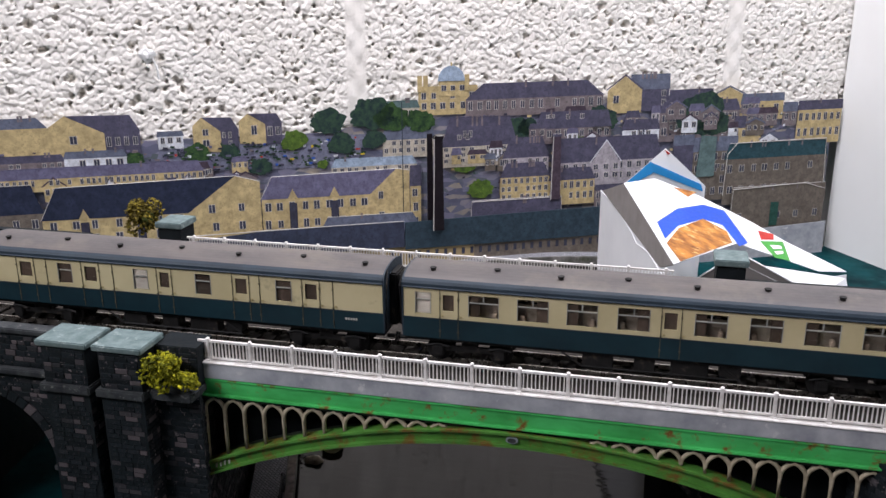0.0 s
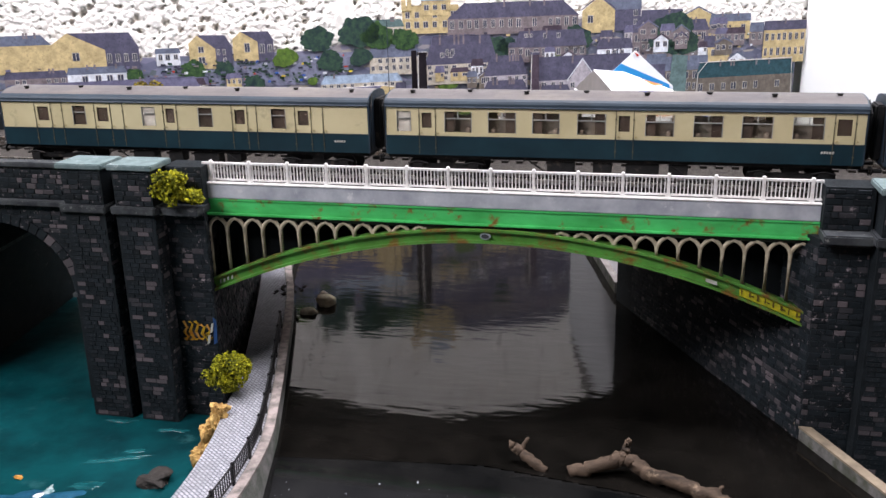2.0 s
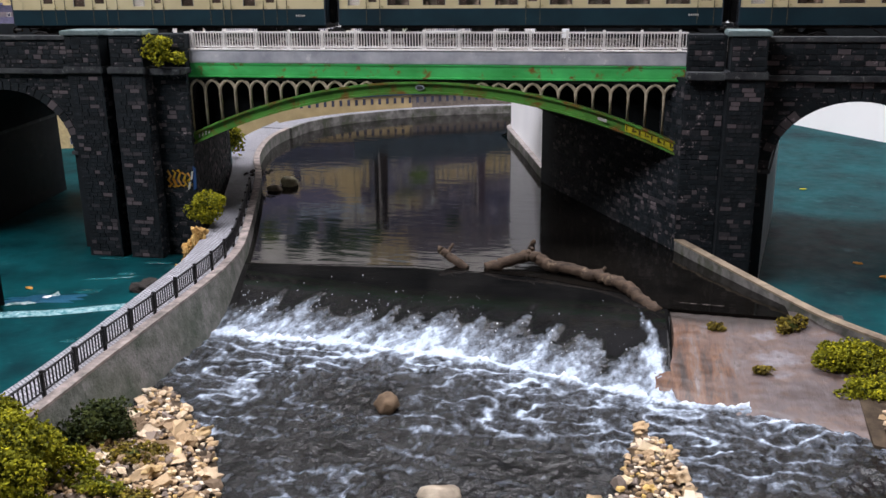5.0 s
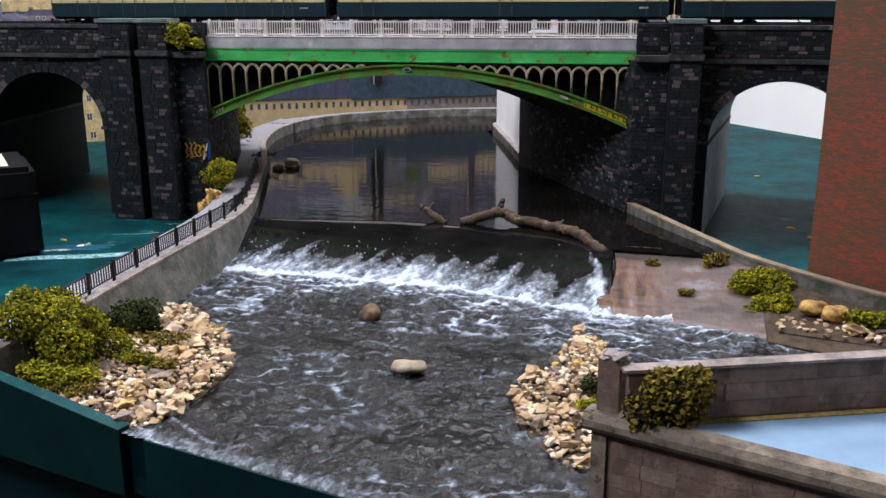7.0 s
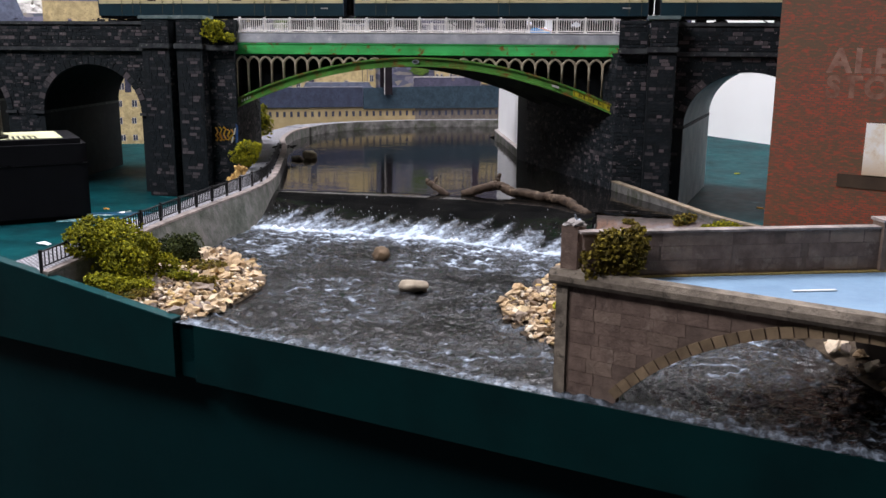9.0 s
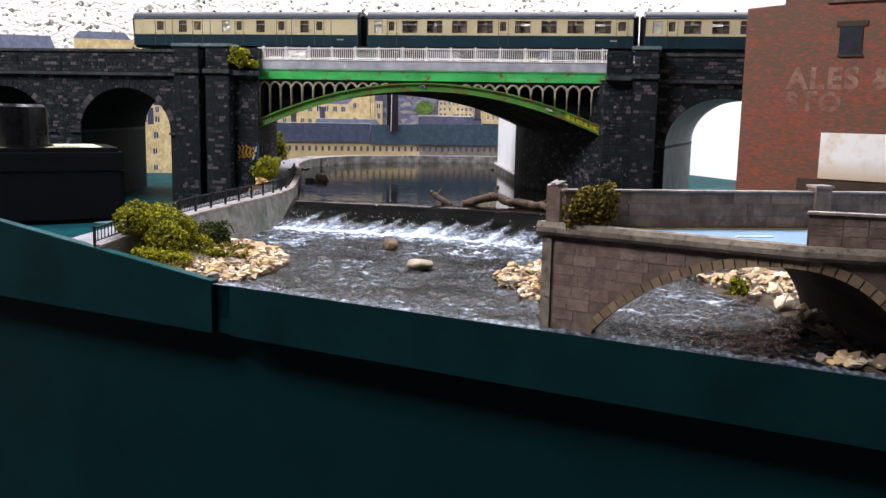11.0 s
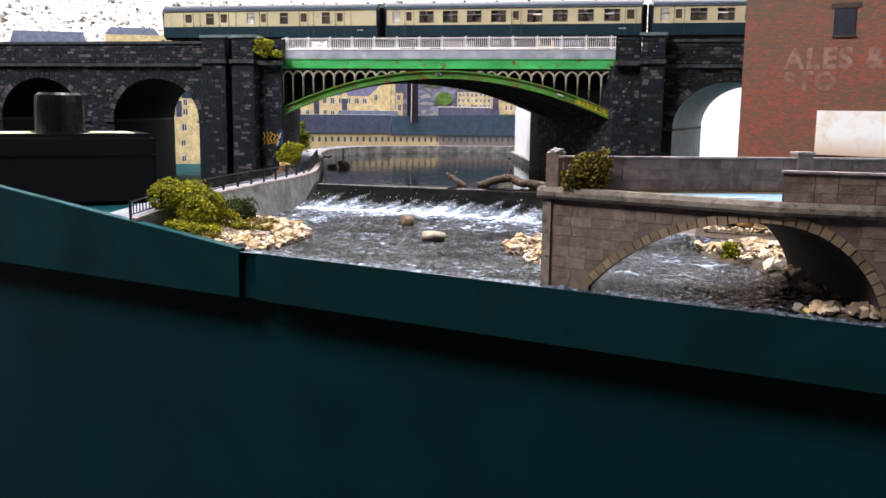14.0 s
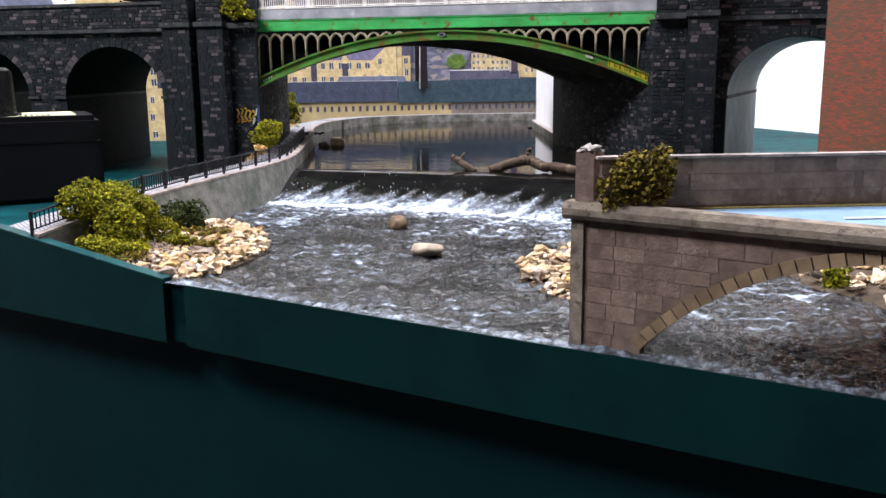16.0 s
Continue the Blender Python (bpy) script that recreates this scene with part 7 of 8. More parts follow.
    deck = [on_face(0.012, 0.1118), on_face(KNEE, 0.1118), ne + Vector((0, 0, 0.1118)), fe + Vector((0, 0, 0.1118)), FO + FD * 0.010 + Vector((0, 0, 0.1118))]
    part("road", Shape().prism(deck, (0, 0, -0.003)), "road_blue", root, "pale blue road surface")
    vg = [FO + Vector((0.004, -0.001, 0.1123)), FO + FD * 0.40 + Vector((0.001, -0.004, 0.1123)), fe + Vector((0, 0, 0.1123)), FO + Vector((0.002, 0.001, 0.1123))]
    part("verge", Shape().prism(vg, (0, 0, -0.0006)), "verge", root, "sandy grass verge along the parapet")
    nv = [on_face(KNEE - 0.004, 0.1123, -0.008), on_face(end, 0.1123, -0.008), on_face(end, 0.1123, -0.004), on_face(KNEE - 0.004, 0.1123, -0.004)]
    part("verge", Shape().prism(nv, (0, 0, -0.0006)), "verge", root)
    for k in range(3):
        o = Vector((0.4196, -0.4498, 0.1121)) + Vector((0.052, 0.002, 0)) * k
        dr = Vector((0.0171, 0.0056, 0)).normalized()
        part("road_dash", Shape().prism([o, o + dr * 0.017, o + dr * 0.017 + Vector((-0.0006, 0.0018, 0)), o + Vector((-0.0006, 0.0018, 0))], (0, 0, 0.0002)), "road_paint", root)
    # far parapet
    FNn = Vector((-FD.y, FD.x, 0))

    def far_box(a, b, z0_, z1_, o0, o1):
        return Shape().prism([FO + FD * a + FNn * o0 + Vector((0, 0, z0_)), FO + FD * b + FNn * o0 + Vector((0, 0, z0_)), FO + FD * b + FNn * o1 + Vector((0, 0, z0_)), FO + FD * a + FNn * o1 + Vector((0, 0, z0_))], (0, 0, z1_ - z0_))
    fp = part("far_parapet", far_box(0.004, 0.40, 0.1055, 0.1292, 0.0, 0.0040), "bridge_mortar", root, "mauve-brown parapet wall")
    a = 0.006
    while a < 0.20:
        w = rnd.uniform(0.010, 0.018)
        for z, h in ((0.1130, 0.0050), (0.1182, 0.0055), (0.1239, 0.0050)):
            sft = rnd.uniform(-0.003, 0.003)
            part("stone", far_box(a + 0.0001 + sft, a + w - 0.0001 + sft, z, z + h, -rnd.uniform(0.0001, 0.0003), 0.0002), "bridge_stone", fp)
        a += w
    part("coping", far_box(0.002, 0.40, 0.1292, 0.1301, -0.0007, 0.0047), "coping_worn", fp, "pale parapet coping")
    for ap in (0.1300, 0.27):
        pl = part("pillar", far_box(ap - 0.004, ap + 0.004, 0.1118, 0.1320, -0.002, 0.006), "bridge_stone", root)
        part("cap", far_box(ap - 0.0047, ap + 0.0047, 0.1320, 0.1331, -0.0026, 0.0066), "coping_worn", pl)
    cp = part("pillar", Shape().prism([on_face(-0.001, 0.1142, -0.0003), on_face(0.0060, 0.1142, -0.0003), on_face(0.0055, 0.1142, -0.009), on_face(-0.002, 0.1142, -0.009)], (0, 0, 0.0172)), "bridge_stone", root, "rough stone end pillar")
    cap = Shape()
    for k in range(7):
        cap.blob(on_face(0.0008 + 0.0009 * k, 0.1317 + 0.0006 * (k % 3), -0.0012 - 0.0012 * (k % 4)), 0.0016 + 0.0003 * (k % 3), 80 + k, (1.1, 1.1, 0.42), 0.9, 1)
    part("cap", cap, "coping_stone", cp, "chipped white top of the pillar")
    chips = Shape()
    for k in range(5):
        chips.blob(on_face(-0.0030 + 0.0010 * k, 0.1108 + 0.0008 * (k % 3), 0.0020 - 0.0010 * k), 0.0011, 90 + k, (1, 1, 0.6), 0.9, 1)
    part("chips", chips, "coping_stone", cp)
    # near parapet, east of the knee
    npar = Shape().prism([on_face(KNEE, 0.1142, -0.001), on_face(end, 0.1142, -0.001), on_face(end, 0.1142, -0.005), on_face(KNEE, 0.1142, -0.005)], (0, 0, 0.0128))
    p = part("near_parapet", npar, "bridge_mortar", root, "mauve-brown parapet wall")
    a = KNEE + 0.0006
    while a < 0.30:
        w = rnd.uniform(0.009, 0.016)
        for z, h in ((0.1144, 0.0040), (0.1186, 0.0040), (0.1228, 0.0038)):
            part("stone", Shape().prism([on_face(a + 0.0003, z, -0.001), on_face(a + w - 0.0003, z, -0.001), on_face(a + w - 0.0003, z + h, -0.001), on_face(a + 0.0003, z + h, -0.001)], RN * 0.0002), "bridge_stone", p)
        a += w
    part("coping", Shape().prism([on_face(KNEE - 0.0006, 0.1270, 0.0004), on_face(end, 0.1270, 0.0004), on_face(end, 0.1270, -0.0055), on_face(KNEE - 0.0006, 0.1270, -0.0055)], (0, 0, 0.0010)), "coping_worn", p)
    for ap in (KNEE + 0.0535, KNEE + 0.13):
        pl = part("pillar", Shape().prism([on_face(ap, 0.1142, 0.0012), on_face(ap + 0.0070, 0.1142, 0.0012), on_face(ap + 0.0070, 0.1142, -0.007), on_face(ap, 0.1142, -0.007)], (0, 0, 0.0142)), "bridge_stone", root)
        part("cap", Shape().prism([on_face(ap - 0.0009, 0.1284, 0.0021), on_face(ap + 0.0079, 0.1284, 0.0021), on_face(ap + 0.0079, 0.1284, -0.0079), on_face(ap - 0.0009, 0.1284, -0.0079)], (0, 0, 0.0013)), "coping_worn", pl)
        part("pilaster", Shape().prism([on_face(ap - 0.001, z0, 0.0018), on_face(ap + 0.008, z0, 0.0018), on_face(ap + 0.008, 0.1085, 0.0018), on_face(ap - 0.001, 0.1085, 0.0018)], -RN * 0.004), "bridge_stone", root)
    return root


road_bridge()

# ---------------------------------------------------------------- controller box
def controller():
    root = thing("controller_box", (-0.13, -0.16, GROUND), "black plastic train controller box with a yellow top label and knob", "controller")
    turn = Matrix.Translation((-0.0655, -0.1400, 0)) @ Matrix.Rotation(math.radians(40.5), 4, "Z")

    def put(name, shape, material, parent, label="", smooth=False):
        shape.v = [tuple(turn @ Vector(v)) for v in shape.v]
        return part(name, shape, material, parent, label, smooth)
    put("case", Shape().box(-0.190, 0.0, 0.0, 0.085, GROUND, 0.1258, 0.0040), "box_black", root, "black textured plastic case")
    put("lid_lip", Shape().box(-0.1904, 0.0004, -0.0004, 0.0854, 0.1055, 0.1068, 0.0004), "knob_black", root)
    lb = put("top_label", Shape().box(-0.176, -0.016, 0.012, 0.074, 0.1259, 0.1261), "label_yellow", root, "pale yellow printed label")
    for k in range(6):
        put("label_bar", Shape().box(-0.036 - k * 0.004, -0.0345 - k * 0.004, 0.012, 0.034, 0.1262, 0.1264), "knob_black", lb)
    c = (-0.0790, 0.0330)
    kn = put("knob", Shape().tube([(*c, 0.1268), (*c, 0.154)], 0.0218, 28, 0.0212).tube([(*c, 0.154), (*c, 0.1600)], 0.0212, 28, 0.0206), "knob_black", root, "tall black control knob")
    put("knob_skirt", Shape().tube([(*c, 0.1262), (*c, 0.1275)], 0.0255, 28), "knob_black", kn)
    put("knob_cap", Shape().tube([(*c, 0.1600), (*c, 0.1622)], 0.0200, 28, 0.0170), "knob_black", kn)


controller()

# ---------------------------------------------------------------- plants
def bush(center, rx, ry, rz, material, seed, label, count=170, lump=0.0026, name="bush"):
    """Foam foliage: many small torn clumps on a lumpy mound, with gaps."""
    rnd = random.Random(seed)
    root = thing(name, (center[0], center[1], center[2] - rz), label, "bush", "foam bushes")
    sh = Shape()
    heads = [(rnd.uniform(-0.66, 0.66), rnd.uniform(-0.6, 0.6), rnd.uniform(-0.45, 0.55), rnd.uniform(0.26, 0.50)) for _ in range(11)] + [(0.0, 0.0, 0.12, 0.66), (0.0, -0.1, 0.0, 0.72)]
    for k in range(int(count * 2.2)):
        h = rnd.choice(heads)
        v = Vector((rnd.gauss(0, 1), rnd.gauss(0, 1), rnd.gauss(0.15, 1))).normalized() * rnd.uniform(0.72, 1.08) * h[3]
        p = (h[0] + v.x, h[1] + v.y, max(-0.95, h[2] + v.z))
        c = Vector((center[0] + p[0] * rx, center[1] + p[1] * ry, center[2] + p[2] * rz))
        if k % 5 < 2:
            sh.blob(c, lump * rnd.uniform(0.30, 0.80), seed * 997 + k, (1, 1, 0.85), 0.9)
        else:
            for _ in range(3):
                d1 = Vector((rnd.gauss(0, 1), rnd.gauss(0, 1), rnd.gauss(0.3, 1))).normalized() * lump * rnd.uniform(0.5, 1.15)
                d2 = d1.cross(Vector((rnd.gauss(0, 1), rnd.gauss(0, 1), rnd.gauss(0, 1)))).normalized() * lump * rnd.uniform(0.25, 0.5)
                o = c + Vector((rnd.uniform(-1, 1), rnd.uniform(-1, 1), rnd.uniform(-1, 1))) * lump * 0.5
                sh.poly([o - d1 * 0.4 - d2, o - d1 * 0.3 + d2, o + d1 * 0.5 + d2 * 0.8, o + d1, o + d1 * 0.4 - d2 * 0.9])
    part("foliage", sh, material, root)
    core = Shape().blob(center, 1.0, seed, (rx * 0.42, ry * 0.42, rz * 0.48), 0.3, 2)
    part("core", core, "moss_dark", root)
    return root


bush((0.0740, -0.329, 0.0800), 0.0300, 0.0225, 0.0265, "moss", 1, "bright yellow-green foam bush beside the gravel bank", 4200, 0.0013)
bush((0.0865, -0.290, 0.0745), 0.016, 0.014, 0.0140, "moss_dark", 2, "dark green foam bush at the foot of the river wall", 700, 0.0013)
bush((0.0840, -0.352, 0.0690), 0.024, 0.0130, 0.0080, "moss", 3, "low yellow-green moss patch on the gravel", 1100, 0.0012)
bush((0.110, -0.300, 0.069), 0.014, 0.010, 0.004, "moss_olive", 4, "low olive moss patch on the gravel", 132, 0.0014)
bush((0.1110, -0.3270, 0.0695), 0.0120, 0.0080, 0.0035, "moss", 21, "yellow-green moss among the pebbles", 160, 0.0013)
bush((0.1270, -0.3330, 0.0690), 0.0070, 0.0060, 0.0028, "moss_olive", 22, "olive moss among the pebbles", 90, 0.0012)
bush((0.0980, -0.3620, 0.0670), 0.0120, 0.0070, 0.0035, "moss_olive", 23, "olive moss along the board edge", 140, 0.0013)
bush((-0.0105, -0.0165, 0.2115), 0.0105, 0.0095, 0.0105, "moss", 5, "yellow-green foam bush growing on the abutment ledge", 374, 0.0016)
bush((0.0010, -0.0145, 0.2050), 0.0070, 0.0065, 0.0055, "moss", 6, "small yellow-green tuft on the abutment ledge", 176, 0.0014)
bush((0.0230, -0.030, 0.1045), 0.0165, 0.0130, 0.0150, "moss", 7, "yellow-green foam bush beside the towpath under the bridge", 900, 0.0012)
bush((-0.0590, 0.2000, 0.1140), 0.0135, 0.0120, 0.0250, "moss", 8, "yellow-green bush on the towpath beside the abutment", 528, 0.0016)
bush((0.3607, -0.1354, 0.0765), 0.0055, 0.0045, 0.0035, "moss_olive", 9, "small moss tuft on the apron", 110, 0.0012)
bush((0.3790, -0.1753, 0.0700), 0.0050, 0.0040, 0.0040, "moss_olive", 10, "small moss tuft on the apron", 110, 0.0012)
bush((0.3985, -0.134, 0.0790), 0.0090, 0.0070, 0.0060, "moss_olive", 11, "green moss bush beside the wing wall", 220, 0.0014)
bush((0.4240, -0.168, 0.0780), 0.0190, 0.0150, 0.0110, "moss", 12, "large green moss bush beside the wing wall", 1300, 0.0012)
bush((0.4250, -0.190, 0.0700), 0.0140, 0.0090, 0.0070, "moss", 13, "green moss bush at the water's edge", 700, 0.0012)
bush((0.4760, -0.210, 0.0720), 0.0180, 0.0090, 0.0060, "moss", 14, "green moss bush on the bank", 352, 0.0016)
bush((0.3545, -0.4470, 0.1225), 0.0120, 0.0055, 0.0135, "moss_olive", 15, "olive-brown moss bush in the corner of the road bridge", 924, 0.0013)
bush((0.3300, -0.3250, 0.0720), 0.0060, 0.0060, 0.0045, "moss_dark", 16, "dark moss tuft on the gravel island", 132, 0.0013)
bush((0.3300, -0.3420, 0.0700), 0.0060, 0.0060, 0.0030, "moss", 17, "green moss tuft on the gravel island", 110, 0.0013)
bush((-0.138, 0.185, 0.2310), 0.0170, 0.0120, 0.0150, "moss_olive", 18, "olive bush beyond the far parapet", 484, 0.0018)
bush((0.505, -0.480, 0.0800), 0.0110, 0.0080, 0.0140, "moss", 19, "green moss bush at the foot of the road bridge", 352, 0.0016)
bush((0.4330, -0.3600, 0.0730), 0.0060, 0.0050, 0.0060, "moss", 20, "green moss tuft under the road bridge", 132, 0.0014)


# ---------------------------------------------------------------- stones
STONES = [Shape().blob((0, 0, 0), 1.0, 40 + k, ((1, 0.8, 0.6), (1.25, 0.75, 0.42), (1.0, 0.65, 0.5))[k % 3], 1.25, 1 + (k % 2)).mesh("stone", "pebble") for k in range(12)]


def gravel(name, outline, count, z0, size, label, seed, small=300, mound=0.006):
    """A heap of loose stones inside a plan outline, with grit between them."""
    rnd = random.Random(seed)
    xs, ys = [p[0] for p in outline], [p[1] for p in outline]
    cx, cy = sum(xs) / len(xs), sum(ys) / len(ys)
    root = thing(name, (cx, cy, z0), label, "gravel")

    def inside(x, y):
        hit = False
        for (xa, ya), (xb, yb) in zip(outline, outline[1:] + outline[:1]):
            if (ya > y) != (yb > y) and x < (xb - xa) * (y - ya) / (yb - ya) + xa:
                hit = not hit
        return hit

    def height(x, y):
        ext = max(max(xs) - min(xs), max(ys) - min(ys)) / 2
        return z0 + mound * max(0, 1 - math.hypot(x - cx, y - cy) / ext)
    bed = Shape().prism([(x, y, z0 - 0.003) for x, y in outline], (0, 0, 0.0032))
    part("bed", bed, "bank_earth", root)
    mnd = Shape()
    n = 14
    for i in range(n + 1):
        for j in range(len(outline)):
            t = i / n
            x, y = cx + (outline[j][0] - cx) * t, cy + (outline[j][1] - cy) * t
            mnd.v.append((x, y, z0 + 0.0002 + mound * (1 - t) * 0.8))
    L = len(outline)
    mnd.f = [(i * L + j, i * L + (j + 1) % L, (i + 1) * L + (j + 1) % L, (i + 1) * L + j) for i in range(n) for j in range(L)]
    part("mound", mnd, "bank_earth", root)
    made = 0
    while made < count:
        x, y = rnd.uniform(min(xs), max(xs)), rnd.uniform(min(ys), max(ys))
        if inside(x, y):
            r = size * rnd.choice((0.5, 0.6, 0.75, 0.85, 1.0, 1.5))
            m = Matrix.Translation((x, y, height(x, y) + r * 0.35)) @ Euler((rnd.uniform(-0.5, 0.5), rnd.uniform(-0.5, 0.5), rnd.random() * 6.3)).to_matrix().to_4x4() @ Matrix.Diagonal((r, r, r, 1))
            piece("stone", rnd.choice(STONES), root, m)
            made += 1
    grit = Shape()
    made = 0
    while made < small:
        x, y = rnd.uniform(min(xs), max(xs)), rnd.uniform(min(ys), max(ys))
        if inside(x, y):
            r = size * rnd.uniform(0.22, 0.62)
            grit.blob((x, y, height(x, y) + r * 0.5), r, seed * 31 + made, (1, 0.8, 0.7), 0.7)
            made += 1
    part("grit", grit, "pebble_small", root, kind="stuff")


gravel("gravel_bank", [(0.080, -0.232), (0.090, -0.229), (0.108, -0.248), (0.138, -0.283), (0.156, -0.318), (0.155, -0.352), (0.145, -0.388), (0.108, -0.377), (0.074, -0.368), (0.060, -0.362), (0.072, -0.325), (0.079, -0.280)],
       300, LOWER, 0.0029, "pale gravel and pebble bank at the river's edge", 31, 1500, 0.0045)
gravel("gravel_island", [(0.318, -0.232), (0.334, -0.250), (0.340, -0.290), (0.352, -0.345), (0.350, -0.395), (0.318, -0.383), (0.300, -0.352), (0.293, -0.322), (0.310, -0.285)],
       220, LOWER, 0.0028, "pale gravel island beside the road bridge", 32, 800, 0.004)
gravel("gravel_shore", [(0.415, -0.300), (0.460, -0.240), (0.50, -0.30), (0.505, -0.470), (0.476, -0.462), (0.462, -0.415), (0.448, -0.365), (0.425, -0.338)],
       230, LOWER, 0.0030, "pale stones on the shore beyond the road bridge", 33, 200, 0.005)
gravel("gravel_shore", [(0.452, -0.4700), (0.50, -0.474), (0.56, -0.480), (0.56, -0.503), (0.500, -0.4885), (0.462, -0.4795)],
       110, LOWER, 0.0034, "pale stones at the foot of the road bridge", 34, 160, 0.003)
gravel("gravel_shore", [(0.425, -0.200), (0.500, -0.212), (0.520, -0.240), (0.470, -0.235), (0.425, -0.222)], 22, 0.066, 0.0034, "stones scattered on the earth bank", 35, 60, 0.002)


def rock(x, y, z, r, seed, label, squash=(1, 0.85, 0.7), material="river_rock", grit=0.06):
    """A rounded stone; grit breaks its surface into cork-like crumbs."""
    sh = Shape().blob((x, y, z), r, seed, squash, 0.45, 3 if grit < 0.1 else 4)
    c = Vector((x, y, z))
    for i, v in enumerate(sh.v):
        d = Vector(v) - c
        k = 1 + grit * (noise.noise(d * (2.6 / r) + Vector((seed, 0, 0))) + 0.7 * noise.noise(d * (6.0 / r) + Vector((0, seed, 0))))
        sh.v[i] = tuple(c + d * k)
    solo("rock", sh, material, label, "rock", smooth=grit < 0.1, group="river rocks")


rock(0.2023, -0.2330, 0.0655, 0.0061, 51, "round brown rock in the rapids", (1, 0.9, 0.85), "boulder")
rock(0.2414, -0.3045, 0.0655, 0.0070, 52, "pale smooth rock in the rapids", (1.25, 0.75, 0.60))
rock(0.0190, 0.1420, 0.0822, 0.0076, 53, "pale rock by the towpath wall", (1, 0.85, 0.75), "pale_rock")
rock(0.0130, 0.1230, 0.0805, 0.0062, 54, "dark rock by the towpath wall")
rock(0.0120, 0.1560, 0.0815, 0.0050, 56, "brown rock by the towpath wall")
rock(0.0245, -0.0640, 0.0815, 0.0078, 57, "crumbly ochre stone beside the towpath", (0.8, 0.9, 1.2), "ochre_rock", 0.32)
rock(0.0215, -0.0690, 0.0700, 0.0080, 61, "crumbly ochre stone beside the towpath", (0.8, 0.9, 1.2), "ochre_rock", 0.32)
rock(0.0265, -0.0570, 0.0915, 0.0055, 62, "crumbly ochre stone under the towpath bush", (0.9, 0.9, 1.0), "ochre_rock", 0.32)
rock(0.5000, -0.4850, 0.0720, 0.0130, 58, "tall brown boulder by the road bridge", (0.9, 0.8, 1.1), "boulder")
rock(0.4450, -0.2000, 0.0740, 0.0065, 59, "ochre stone on the bank", material="ochre_rock")
rock(0.4560, -0.2030, 0.0720, 0.0070, 60, "ochre stone on the bank", material="ochre_rock")
s = Shape()
lr = random.Random(8)
for k in range(40):
    s.blob((-0.012 + lr.uniform(-0.006, 0.014), 0.138 + lr.uniform(-0.012, 0.016), 0.0912 + lr.uniform(0, 0.001)), lr.uniform(0.0008, 0.0019), 300 + k, (1, 1, 0.7), 0.8)
solo("debris", s, "sleeper", "dark debris lying on the towpath", "debris")


def driftwood():
    root = thing("fallen_tree", (0.27, -0.075, UPPER), "bare brown fallen branch caught on the weir", "branch")

    def limb(pts, r0, r1, name):
        line = smooth_line(pts, 7)
        rnd = random.Random(len(pts) + int(r0 * 1e5))
        line = [Vector(p) + Vector((rnd.uniform(-1, 1), rnd.uniform(-1, 1), rnd.uniform(-1, 1))) * r0 * 0.22 for p in line]
        sh = Shape().tube(line, r0, 9, r1)
        for i, v in enumerate(sh.v):
            k = 0.28 * r0 * noise.noise(Vector(v) * 420)
            sh.v[i] = (v[0] + k, v[1] + k, v[2] + k)
        part(name, sh, "drift_wood", root, smooth=True)
    limb([(0.2260, -0.066, 0.0800), (0.2400, -0.064, 0.0850), (0.2530, -0.0600, 0.0885), (0.2640, -0.0660, 0.0852), (0.2800, -0.0720, 0.0840), (0.2960, -0.0800, 0.0838), (0.3110, -0.0930, 0.0835), (0.3200, -0.1080, 0.0810), (0.3300, -0.1215, 0.0780)], 0.0037, 0.0036, "trunk")
    limb([(0.2520, -0.0605, 0.0890), (0.2535, -0.0580, 0.0935), (0.2548, -0.0560, 0.0962)], 0.0028, 0.0017, "stub")
    limb([(0.1935, -0.0588, 0.0900), (0.1987, -0.0591, 0.0865), (0.2050, -0.0625, 0.0835), (0.2130, -0.0650, 0.0792)], 0.0022, 0.0030, "branch")
    limb([(0.1987, -0.0591, 0.0865), (0.2027, -0.0561, 0.0925)], 0.0015, 0.0009, "stub")
    limb([(0.2960, -0.0800, 0.0840), (0.3000, -0.0770, 0.0875)], 0.0016, 0.0010, "stub")


driftwood()


def fence():
    """Black iron fence along the towpath, over the river wall."""
    line = [p for p in offset(OUT, 0.0062) if -0.362 < p.y < 0.085]
    dist, acc = [0.0], 0.0
    for p, q in zip(line, line[1:]):
        acc += (q - p).length
        dist.append(acc)

    def at(d):
        for k in range(len(line) - 1):
            if d <= dist[k + 1]:
                t = (d - dist[k]) / max(dist[k + 1] - dist[k], 1e-9)
                return line[k].lerp(line[k + 1], t)
        return line[-1]
    root = thing("fence", tuple(at(acc / 2)), "black iron fence along the towpath", "fence")
    hgt = 0.0105
    part("top_rail", Shape().tube([p + Vector((0, 0, hgt)) for p in line], 0.00055, 5), "fence_black", root)
    part("bottom_rail", Shape().tube([p + Vector((0, 0, 0.0022)) for p in line], 0.00045, 5), "fence_black", root)
    post = Shape().box(-0.0007, 0.0007, -0.0007, 0.0007, -0.001, hgt + 0.0014).mesh("post", "fence_black")
    bar = Shape().box(-0.00026, 0.00026, -0.00026, 0.00026, 0.002, hgt).mesh("bar", "fence_black")
    n, per = int(acc / 0.024), 10
    for k in range(n * per + 1):
        p = at(acc * k / (n * per))
        piece("post" if k % per == 0 else "bar", post if k % per == 0 else bar, root, Matrix.Translation(p))


fence()

